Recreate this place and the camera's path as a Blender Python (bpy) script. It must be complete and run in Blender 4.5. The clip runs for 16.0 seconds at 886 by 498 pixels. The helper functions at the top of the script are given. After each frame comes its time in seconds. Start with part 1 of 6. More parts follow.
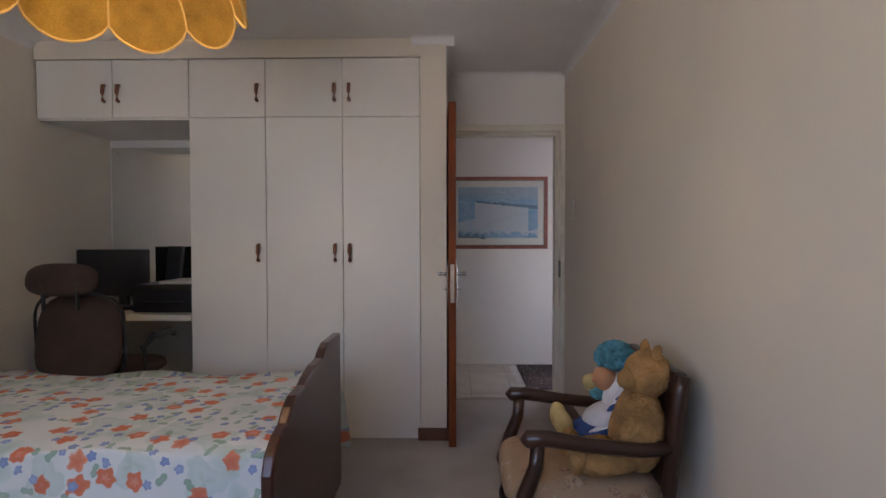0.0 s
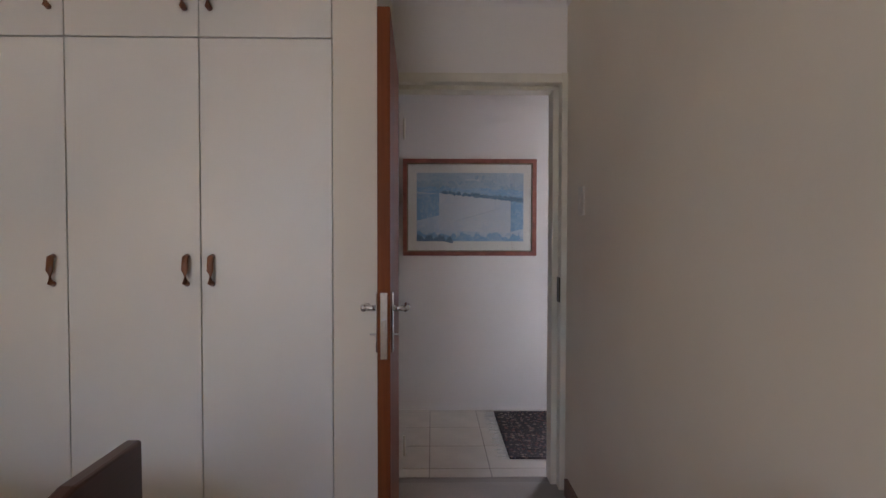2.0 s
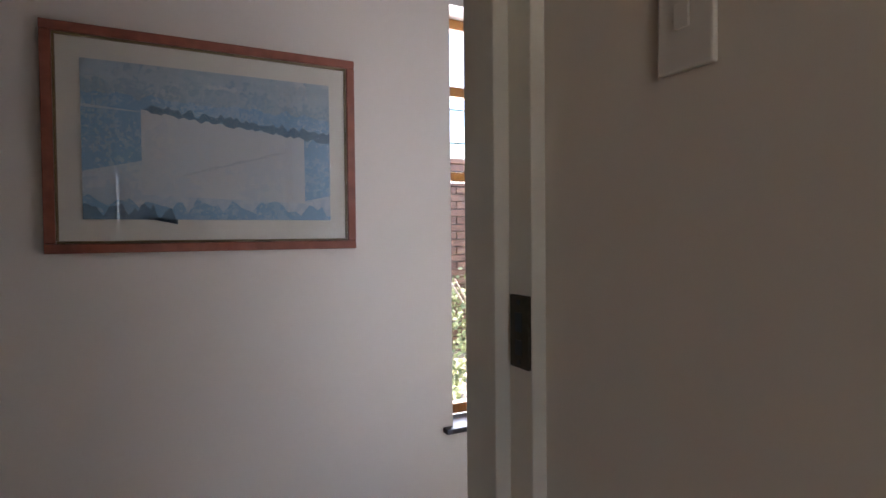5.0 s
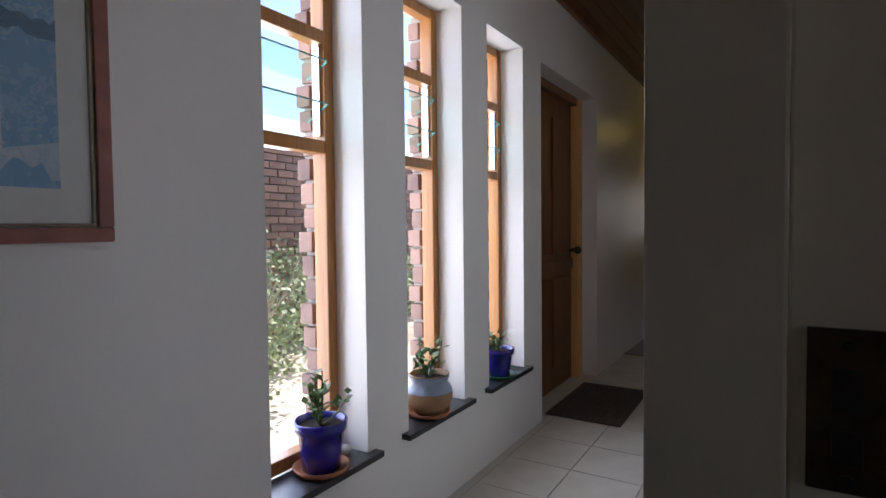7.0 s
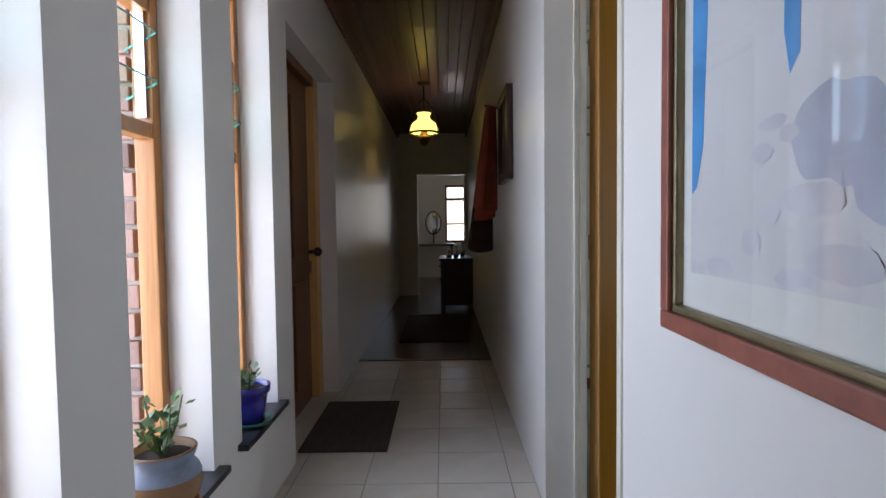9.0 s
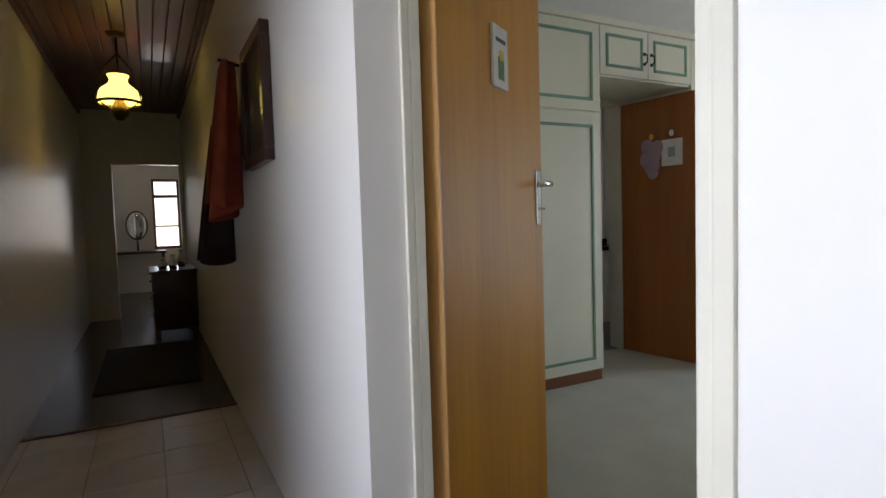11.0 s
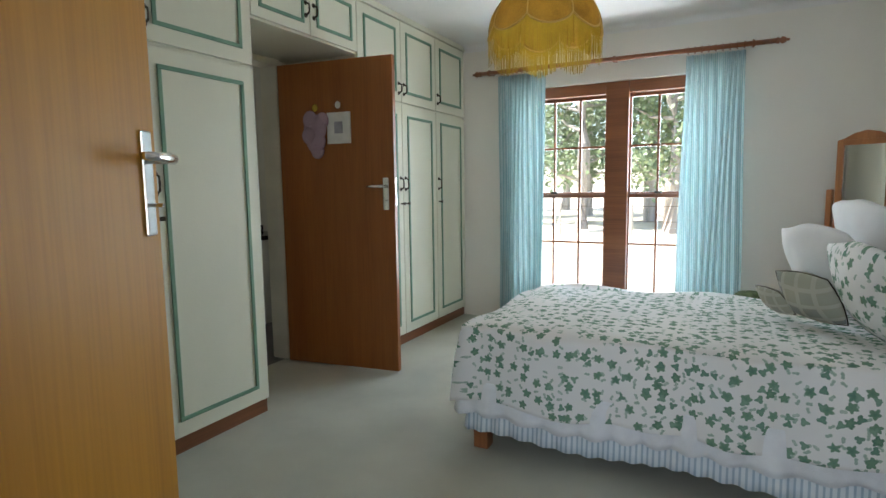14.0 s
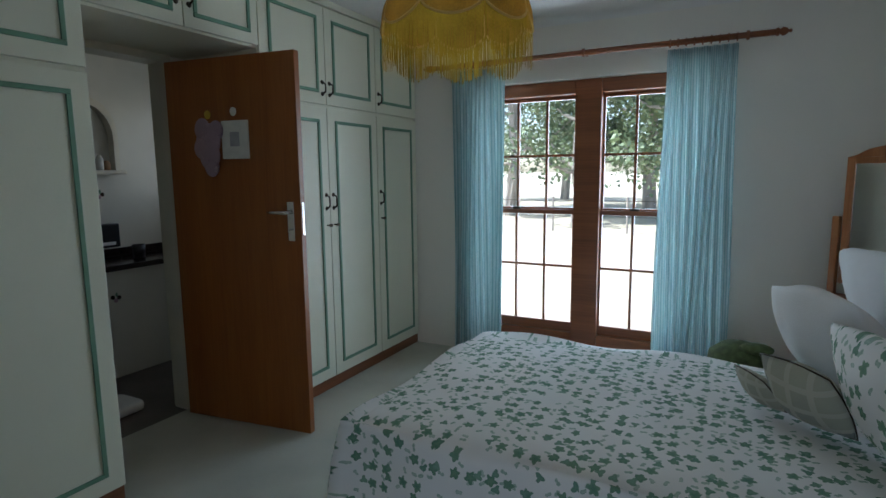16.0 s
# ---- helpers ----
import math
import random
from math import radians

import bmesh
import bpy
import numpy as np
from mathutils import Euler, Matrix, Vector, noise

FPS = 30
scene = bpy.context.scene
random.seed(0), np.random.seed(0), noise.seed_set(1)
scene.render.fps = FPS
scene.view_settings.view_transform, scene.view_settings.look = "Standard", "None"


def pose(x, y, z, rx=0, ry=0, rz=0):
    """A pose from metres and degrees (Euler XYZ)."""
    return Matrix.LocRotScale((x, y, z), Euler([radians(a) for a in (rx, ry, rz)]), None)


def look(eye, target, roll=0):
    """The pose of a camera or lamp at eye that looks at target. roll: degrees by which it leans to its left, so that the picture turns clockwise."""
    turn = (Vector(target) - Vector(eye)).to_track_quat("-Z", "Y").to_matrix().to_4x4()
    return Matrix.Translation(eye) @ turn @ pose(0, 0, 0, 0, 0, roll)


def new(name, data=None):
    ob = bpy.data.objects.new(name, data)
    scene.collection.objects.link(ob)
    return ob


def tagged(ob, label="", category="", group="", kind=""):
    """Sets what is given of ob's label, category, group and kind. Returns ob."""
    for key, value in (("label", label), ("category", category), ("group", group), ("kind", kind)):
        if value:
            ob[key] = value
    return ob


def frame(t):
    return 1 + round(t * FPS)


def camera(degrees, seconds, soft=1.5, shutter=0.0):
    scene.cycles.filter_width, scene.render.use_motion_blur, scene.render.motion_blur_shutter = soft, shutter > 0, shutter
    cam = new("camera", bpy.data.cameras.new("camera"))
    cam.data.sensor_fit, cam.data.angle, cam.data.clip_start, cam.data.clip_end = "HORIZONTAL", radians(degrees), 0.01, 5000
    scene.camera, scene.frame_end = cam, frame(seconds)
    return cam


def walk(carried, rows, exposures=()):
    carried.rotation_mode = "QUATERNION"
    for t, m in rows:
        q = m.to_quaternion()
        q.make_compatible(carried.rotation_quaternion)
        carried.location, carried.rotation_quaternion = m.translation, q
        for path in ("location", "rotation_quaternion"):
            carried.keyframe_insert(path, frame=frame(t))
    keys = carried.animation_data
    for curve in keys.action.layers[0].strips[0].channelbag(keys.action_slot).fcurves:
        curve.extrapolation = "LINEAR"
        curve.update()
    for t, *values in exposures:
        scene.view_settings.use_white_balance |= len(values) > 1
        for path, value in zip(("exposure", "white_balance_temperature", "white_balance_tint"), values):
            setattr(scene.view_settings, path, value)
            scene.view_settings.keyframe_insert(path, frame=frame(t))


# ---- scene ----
cam = camera(77.2, 16.0)
PATH = [
    (0, (0.162, 0.569, 1.267), (0.122, 2.567, 1.217), -0.1),
    (0.5, (0.21, 0.845, 1.251), (0.172, 2.843, 1.198), 0.1),
    (1, (0.289, 1.175, 1.235), (0.255, 3.174, 1.185), -0.0),
    (1.5, (0.344, 1.559, 1.293), (0.324, 3.558, 1.239), -0.0),
    (2, (0.314, 1.961, 1.294), (0.353, 3.96, 1.238), 0.1),
    (2.5, (0.324, 2.361, 1.288), (0.443, 4.357, 1.237), 0.1),
    (3, (0.35, 2.729, 1.269), (0.618, 4.71, 1.228), 0.1),
    (3.5, (0.372, 3.081, 1.235), (0.794, 5.036, 1.196), -0.1),
    (4, (0.388, 3.356, 1.234), (0.997, 5.26, 1.183), -0.2),
    (4.2, (0.412, 3.484, 1.227), (1.079, 5.369, 1.17), -0.4),
    (6.5, (0.383, 4.629, 1.112), (1.886, 5.949, 1.076), -0.4),
    (7, (0.439, 4.784, 1.154), (2.143, 5.827, 1.079), -0.6),
    (7.5, (0.539, 4.895, 1.159), (2.398, 5.628, 1.073), -0.6),
    (8, (0.608, 4.982, 1.141), (2.544, 5.474, 1.052), -0.7),
    (8.5, (0.691, 5.108, 1.13), (2.675, 5.344, 1.044), -0.8),
    (9, (0.882, 5.268, 1.149), (2.88, 5.27, 1.06), -0.7),
    (9.5, (1.104, 5.364, 1.139), (3.085, 5.106, 1.045), -0.7),
    (9.7, (1.208, 5.388, 1.145), (3.172, 5.022, 1.05), -0.7),
    (11.8, (2.036, 5.264, 1.159), (3.62, 4.05, 1.03), -1.5),
    (12, (2.078, 5.249, 1.155), (3.609, 3.969, 1.023), -1.2),
    (12.5, (2.245, 5.129, 1.145), (3.626, 3.689, 0.993), -1.1),
    (13, (2.363, 5.013, 1.15), (3.586, 3.439, 0.979), -1.0),
    (13.5, (2.441, 4.901, 1.174), (3.512, 3.224, 0.973), -0.9),
    (14, (2.459, 4.739, 1.207), (3.367, 2.971, 0.987), -0.8),
    (14.5, (2.456, 4.553, 1.267), (3.312, 2.762, 1.02), -0.8),
    (15, (2.471, 4.331, 1.357), (3.313, 2.537, 1.082), -0.6),
    (15.5, (2.447, 4.13, 1.407), (3.299, 2.341, 1.133), -0.6),
    (16, (2.365, 3.933, 1.418), (3.283, 2.178, 1.144), -0.6),
]
EXPOSURES = [(0, 2.4, 6300, 25), (2.5, 2.45, 6450, 25), (4.2, 2.65, 6700, 25), (6.5, 1.3, 6350, 20), (7.5, 1.12, 6050, 20), (9.0, 1.3, 6050, 18), (9.7, 1.45, 6150, 18), (12, 1.85, 6600, 17), (13, 2.2, 6700, 15), (14, 2.0, 6350, 12), (14.5, 1.75, 6200, 10), (15.5, 1.05, 5800, 9), (16, 0.85, 5650, 9)]
walk(cam, [(t, look(eye, target, roll)) for t, eye, target, roll in PATH], EXPOSURES)

# ---------------------------------------------------------------- world, sun, large lights
world = bpy.data.worlds.new("sky")
scene.world = world
world.use_nodes = True
_n = world.node_tree.nodes
_sky = _n.new("ShaderNodeTexSky")
_sky.sky_type, _sky.sun_disc = "NISHITA", False
_sky.sun_elevation, _sky.sun_rotation = radians(58), radians(105)
world.node_tree.links.new(_sky.outputs[0], _n["Background"].inputs[0])
_n["Background"].inputs[1].default_value = 0.15


def lamp(name, kind, energy, color, m, size=0.05, size_y=0.05):
    data = bpy.data.lights.new(name, kind)
    data.energy, data.color = energy, color
    if kind == "AREA":
        data.shape, data.size, data.size_y = "RECTANGLE", size, size_y
    elif kind == "SUN":
        data.angle = size
    else:
        data.shadow_soft_size = size
    ob = new(name, data)
    ob.matrix_world = m
    return ob


lamp("sun", "SUN", 5.0, (1.0, 0.95, 0.86), look((6, 1.2, 8), (0, 0, 0)), size=0.01)
# daylight in the window openings
lamp("sky_light_bedroom", "AREA", 23, (0.78, 0.91, 1.0), look((3.297, -0.30, 1.15), (3.297, 3, 1.0)), size=1.5, size_y=1.75)
lamp("sky_light_study", "AREA", 2.9, (0.64, 0.79, 1.0), look((-0.9, -0.16, 1.45), (-0.9, 3, 1.2)), size=1.9, size_y=1.2)
for _x in (1.70, 2.38, 3.06):
    lamp("sky_light_hall", "AREA", 6.0, (0.78, 0.88, 1.0), look((_x, 6.36, 1.25), (_x, 4, 1.15)), size=0.42, size_y=1.7)
lamp("sky_light_far_room", "AREA", 0.9, (0.9, 0.95, 1.0), look((12.9, 5.0, 1.5), (10, 5.2, 1.2)), size=0.5, size_y=1.1)
# no bathroom window is seen: fill light added to brighten the dim tiles
lamp("fill_light_bathroom", "AREA", 0.6, (0.9, 0.95, 1.0), look((6.0, 0.48, 1.6), (6.0, 3, 1.2)), size=0.65, size_y=0.75)
lamp("bulb_study", "POINT", 1.2, (1.0, 0.62, 0.25), pose(-0.87, 2.2, 2.12), size=0.05)
lamp("bulb_bedroom", "POINT", 0.45, (1.0, 0.72, 0.36), pose(3.26, 2.1, 2.02), size=0.04)
lamp("bulb_hall", "POINT", 0.9, (1.0, 0.70, 0.30), pose(6.68, 5.455, 2.13), size=0.04)

# ---------------------------------------------------------------- materials


def mat(name, base, rough=0.6, metal=0.0, vary=0.12, scale=4.0, fine=60.0, bump=0.1, stretch=(1, 1, 1), dark=None, grain=0.0, coat=0.0, piece=0.0, depth=0.004):
    """A surface with variation at two scales and a fine relief."""
    m = bpy.data.materials.new(name)
    m.use_nodes = True
    t = m.node_tree
    n, l = t.nodes, t.links
    b = n["Principled BSDF"]
    b.inputs["Roughness"].default_value, b.inputs["Metallic"].default_value = rough, metal
    b.inputs["Coat Weight"].default_value = coat
    tc, mp = n.new("ShaderNodeTexCoord"), n.new("ShaderNodeMapping")
    mp.inputs["Scale"].default_value = stretch
    l.new(tc.outputs["Object"], mp.inputs[0])
    big, small = n.new("ShaderNodeTexNoise"), n.new("ShaderNodeTexNoise")
    big.inputs["Scale"].default_value, small.inputs["Scale"].default_value = scale, fine
    big.inputs["Detail"].default_value, small.inputs["Detail"].default_value = 5, 3
    l.new(mp.outputs[0], big.inputs[0])
    l.new(mp.outputs[0], small.inputs[0])
    add = n.new("ShaderNodeMath")
    add.operation = "MULTIPLY_ADD"
    add.inputs[1].default_value = grain
    l.new(small.outputs[0], add.inputs[0])
    l.new(big.outputs[0], add.inputs[2])
    last = add
    if piece:
        info, pm = n.new("ShaderNodeObjectInfo"), n.new("ShaderNodeMath")
        pm.operation = "MULTIPLY_ADD"
        pm.inputs[1].default_value = piece
        l.new(info.outputs["Random"], pm.inputs[0])
        l.new(add.outputs[0], pm.inputs[2])
        last = pm
    ramp = n.new("ShaderNodeValToRGB")
    lo = dark or tuple(c * (1 - vary) for c in base)
    hi = tuple(min(1, c * (1 + vary * 0.6)) for c in base)
    ramp.color_ramp.elements[0].position, ramp.color_ramp.elements[0].color = 0.3 + grain * 0.35, (*lo, 1)
    ramp.color_ramp.elements[1].position, ramp.color_ramp.elements[1].color = 0.68 + grain * 0.6 + piece, (*hi, 1)
    l.new(last.outputs[0], ramp.inputs[0])
    l.new(ramp.outputs[0], b.inputs["Base Color"])
    if bump:
        bp = n.new("ShaderNodeBump")
        bp.inputs["Strength"].default_value, bp.inputs["Distance"].default_value = bump, depth
        l.new(small.outputs[0], bp.inputs["Height"])
        l.new(bp.outputs[0], b.inputs["Normal"])
    return m


def wood(name, base, dark, axis="z", rough=0.4, coat=0.0, fine=30.0, piece=0.0, gloss=0.5):
    s = {"x": (0.12, 3, 3), "y": (3, 0.12, 3), "z": (3, 3, 0.12)}[axis]
    m = mat(name, base, rough, dark=dark, scale=2.6, fine=fine, bump=0.06, stretch=s, grain=0.6, coat=coat, piece=piece)
    m.node_tree.nodes["Principled BSDF"].inputs["Specular IOR Level"].default_value = gloss
    return m


def glow(name, color, strength, weave=0.0):
    m = bpy.data.materials.new(name)
    m.use_nodes = True
    b = m.node_tree.nodes["Principled BSDF"]
    b.inputs["Base Color"].default_value = (*color, 1)
    b.inputs["Emission Color"].default_value = (*color, 1)
    b.inputs["Emission Strength"].default_value = strength
    return m


def glass(name, tint=(1, 1, 1), rough=0.0):
    m = bpy.data.materials.new(name)
    m.use_nodes = True
    n, l = m.node_tree.nodes, m.node_tree.links
    n.remove(n["Principled BSDF"])
    tr, gl, mx, fr = n.new("ShaderNodeBsdfTransparent"), n.new("ShaderNodeBsdfGlossy"), n.new("ShaderNodeMixShader"), n.new("ShaderNodeLayerWeight")
    pw, sc = n.new("ShaderNodeMath"), n.new("ShaderNodeMath")
    pw.operation, pw.inputs[1].default_value = "POWER", 4.0
    sc.operation, sc.inputs[1].default_value, sc.inputs[2].default_value = "MULTIPLY_ADD", 0.28, 0.022
    tr.inputs[0].default_value = (*tint, 1)
    gl.inputs["Roughness"].default_value = rough
    l.new(fr.outputs["Facing"], pw.inputs[0])
    l.new(pw.outputs[0], sc.inputs[0])
    l.new(sc.outputs[0], mx.inputs[0])
    l.new(tr.outputs[0], mx.inputs[1])
    l.new(gl.outputs[0], mx.inputs[2])
    l.new(mx.outputs[0], n["Material Output"].inputs[0])
    return m


def printed(name, ground, spots, rough=0.85):
    """Cloth with a printed pattern: spots are (scale, size, wobble, share, colours)."""
    m = mat(name, ground, rough, vary=0.06, scale=3, fine=220, bump=0.12)
    t = m.node_tree
    n, l = t.nodes, t.links
    b = n["Principled BSDF"]
    col = b.inputs["Base Color"].links[0].from_socket
    tc = n.new("ShaderNodeTexCoord")
    for k, (scale, size, wobble, share, colours) in enumerate(spots):
        off = n.new("ShaderNodeMapping")
        off.inputs["Location"].default_value = (k * 3.7, k * 1.3, k * 2.1)
        l.new(tc.outputs["Object"], off.inputs[0])
        nz = n.new("ShaderNodeTexNoise")
        nz.inputs["Scale"].default_value, nz.inputs["Detail"].default_value = scale * 3.2, 2
        l.new(off.outputs[0], nz.inputs[0])
        ad = n.new("ShaderNodeMix")
        ad.data_type, ad.blend_type = "RGBA", "LINEAR_LIGHT"
        ad.inputs[0].default_value = wobble
        l.new(off.outputs[0], ad.inputs[6])
        l.new(nz.outputs["Color"], ad.inputs[7])
        vo = n.new("ShaderNodeTexVoronoi")
        vo.inputs["Scale"].default_value = scale
        l.new(ad.outputs[2], vo.inputs[0])
        sp = n.new("ShaderNodeSeparateColor")
        l.new(vo.outputs["Color"], sp.inputs[0])
        less, has, both = n.new("ShaderNodeMapRange"), n.new("ShaderNodeMath"), n.new("ShaderNodeMath")
        less.inputs["From Min"].default_value, less.inputs["From Max"].default_value = size, size * 0.82
        has.operation, both.operation = "LESS_THAN", "MULTIPLY"
        has.inputs[1].default_value = share
        l.new(vo.outputs["Distance"], less.inputs[0])
        l.new(sp.outputs[0], has.inputs[0])
        l.new(less.outputs[0], both.inputs[0])
        l.new(has.outputs[0], both.inputs[1])
        cr = n.new("ShaderNodeValToRGB")
        while len(cr.color_ramp.elements) < len(colours):
            cr.color_ramp.elements.new(0.5)
        for i, c in enumerate(colours):
            cr.color_ramp.elements[i].position = i / max(1, len(colours) - 1)
            cr.color_ramp.elements[i].color = (*c, 1)
        l.new(sp.outputs[1], cr.inputs[0])
        mx = n.new("ShaderNodeMix")
        mx.data_type = "RGBA"
        l.new(both.outputs[0], mx.inputs[0])
        l.new(col, mx.inputs[6])
        l.new(cr.outputs[0], mx.inputs[7])
        col = mx.outputs[2]
    l.new(col, b.inputs["Base Color"])
    return m


def motif_cloth(name, ground, layers, rough=0.9):
    """Cloth printed with lobed leaves or flowers over its UV metres: (a metre, size, lobes, depth, share, colours)."""
    m = mat(name, ground, rough, vary=0.06, scale=3, fine=220, bump=0.12)
    n, l = m.node_tree.nodes, m.node_tree.links
    b = n["Principled BSDF"]
    col = b.inputs["Base Color"].links[0].from_socket
    tc = n.new("ShaderNodeTexCoord")

    def calc(op, a, c=None, d=None):
        k = n.new("ShaderNodeMath")
        k.operation = op
        for i, v in enumerate((a, c, d)):
            if v is None:
                continue
            if isinstance(v, (int, float)):
                k.inputs[i].default_value = v
            else:
                l.new(v, k.inputs[i])
        return k.outputs[0]

    for k, (per, size, lobes, depth, share, colours) in enumerate(layers):
        mp = n.new("ShaderNodeMapping")
        mp.inputs["Scale"].default_value = (per, per, 1)
        mp.inputs["Location"].default_value = (k * 0.37, k * 0.71, 0)
        l.new(tc.outputs["UV"], mp.inputs[0])
        nz, sh = n.new("ShaderNodeTexNoise"), n.new("ShaderNodeVectorMath")
        nz.inputs["Scale"].default_value = 3.0
        sh.operation = "MULTIPLY_ADD"
        sh.inputs[1].default_value = (0.26, 0.26, 0)
        l.new(mp.outputs[0], nz.inputs[0])
        l.new(nz.outputs["Color"], sh.inputs[0])
        l.new(mp.outputs[0], sh.inputs[2])
        vo = n.new("ShaderNodeTexVoronoi")
        vo.voronoi_dimensions = "2D"
        vo.inputs["Scale"].default_value, vo.inputs["Randomness"].default_value = 1.0, 0.75
        l.new(sh.outputs[0], vo.inputs["Vector"])
        df, sp, rc = n.new("ShaderNodeVectorMath"), n.new("ShaderNodeSeparateXYZ"), n.new("ShaderNodeSeparateColor")
        df.operation = "SUBTRACT"
        l.new(sh.outputs[0], df.inputs[0])
        l.new(vo.outputs["Position"], df.inputs[1])
        l.new(df.outputs[0], sp.inputs[0])
        l.new(vo.outputs["Color"], rc.inputs[0])
        ang = calc("ARCTAN2", sp.outputs[1], sp.outputs[0])
        turn = calc("MULTIPLY_ADD", ang, float(lobes), calc("MULTIPLY", rc.outputs[2], 6.283))
        edge = calc("MULTIPLY_ADD", calc("COSINE", turn), size * depth, size * (1 - depth))
        inside = calc("SUBTRACT", edge, vo.outputs["Distance"])
        soft = calc("MULTIPLY", inside, 22.0)
        soft.node.use_clamp = True
        both = calc("MULTIPLY", soft, calc("LESS_THAN", rc.outputs[0], share))
        cr = n.new("ShaderNodeValToRGB")
        while len(cr.color_ramp.elements) < len(colours):
            cr.color_ramp.elements.new(0.5)
        for i, c in enumerate(colours):
            cr.color_ramp.elements[i].position = i / max(1, len(colours) - 1)
            cr.color_ramp.elements[i].color = (*c, 1)
        # petals and leaves pale towards their middle
        l.new(calc("MULTIPLY_ADD", inside, 1.6, calc("MULTIPLY", rc.outputs[1], 0.6)), cr.inputs[0])
        mx = n.new("ShaderNodeMix")
        mx.data_type = "RGBA"
        l.new(both, mx.inputs[0])
        l.new(col, mx.inputs[6])
        l.new(cr.outputs[0], mx.inputs[7])
        col = mx.outputs[2]
    l.new(col, b.inputs["Base Color"])
    return m


def patchwork(name, cell):
    """Cotton pieced from small squares over its UV metres."""
    m = mat(name, (0.36, 0.37, 0.29), 0.9, vary=0.15, scale=9, fine=220, bump=0.3)
    n, l = m.node_tree.nodes, m.node_tree.links
    b = n["Principled BSDF"]
    tc, bk, mx = n.new("ShaderNodeTexCoord"), n.new("ShaderNodeTexBrick"), n.new("ShaderNodeMix")
    bk.offset = 0.0
    for key, v in (("Scale", 1.0), ("Brick Width", cell), ("Row Height", cell), ("Mortar Size", cell * 0.13), ("Mortar Smooth", 0.1)):
        bk.inputs[key].default_value = v
    bk.inputs["Color1"].default_value = (0.42, 0.40, 0.31, 1)
    bk.inputs["Color2"].default_value = (0.14, 0.17, 0.20, 1)
    bk.inputs["Mortar"].default_value = (0.52, 0.50, 0.42, 1)
    l.new(tc.outputs["UV"], bk.inputs["Vector"])
    mx.data_type = "RGBA"
    mx.inputs[0].default_value = 0.6
    l.new(b.inputs["Base Color"].links[0].from_socket, mx.inputs[6])
    l.new(bk.outputs["Color"], mx.inputs[7])
    l.new(mx.outputs[2], b.inputs["Base Color"])
    return m


def striped(name, a, b2, count, through_light=0.0, axis="uv"):
    """Cloth with stripes along its height; count: stripes a metre of its width."""
    m = mat(name, a, 0.9, bump=0.1, fine=300)
    n, l = m.node_tree.nodes, m.node_tree.links
    b = n["Principled BSDF"]
    tc, sx, ml, sn, rp = n.new("ShaderNodeTexCoord"), n.new("ShaderNodeSeparateXYZ"), n.new("ShaderNodeMath"), n.new("ShaderNodeMath"), n.new("ShaderNodeValToRGB")
    l.new(tc.outputs["UV" if axis == "uv" else "Object"], sx.inputs[0])
    ml.operation, sn.operation = "MULTIPLY", "SINE"
    ml.inputs[1].default_value = count * 6.283
    l.new(sx.outputs[0], ml.inputs[0])
    l.new(ml.outputs[0], sn.inputs[0])
    rp.color_ramp.elements[0].position, rp.color_ramp.elements[0].color = 0.25, (*a, 1)
    rp.color_ramp.elements[1].position, rp.color_ramp.elements[1].color = 0.55, (*b2, 1)
    l.new(sn.outputs[0], rp.inputs[0])
    l.new(rp.outputs[0], b.inputs["Base Color"])
    if through_light:
        tl, mx = n.new("ShaderNodeBsdfTranslucent"), n.new("ShaderNodeMixShader")
        mx.inputs[0].default_value = through_light
        l.new(rp.outputs[0], tl.inputs[0])
        l.new(b.outputs[0], mx.inputs[1])
        l.new(tl.outputs[0], mx.inputs[2])
        l.new(mx.outputs[0], n["Material Output"].inputs[0])
    return m


def glowcloth(name, base, share):
    """Woven shade cloth that lets the bulb's light through."""
    m = mat(name, base, 0.85, vary=0.35, scale=12, fine=150, bump=0.4, stretch=(1, 1, 1), grain=0.5)
    n, l = m.node_tree.nodes, m.node_tree.links
    b = n["Principled BSDF"]
    tl, mx = n.new("ShaderNodeBsdfTranslucent"), n.new("ShaderNodeMixShader")
    mx.inputs[0].default_value = share
    l.new(b.inputs["Base Color"].links[0].from_socket, tl.inputs[0])
    l.new(b.outputs[0], mx.inputs[1])
    l.new(tl.outputs[0], mx.inputs[2])
    l.new(mx.outputs[0], n["Material Output"].inputs[0])
    return m


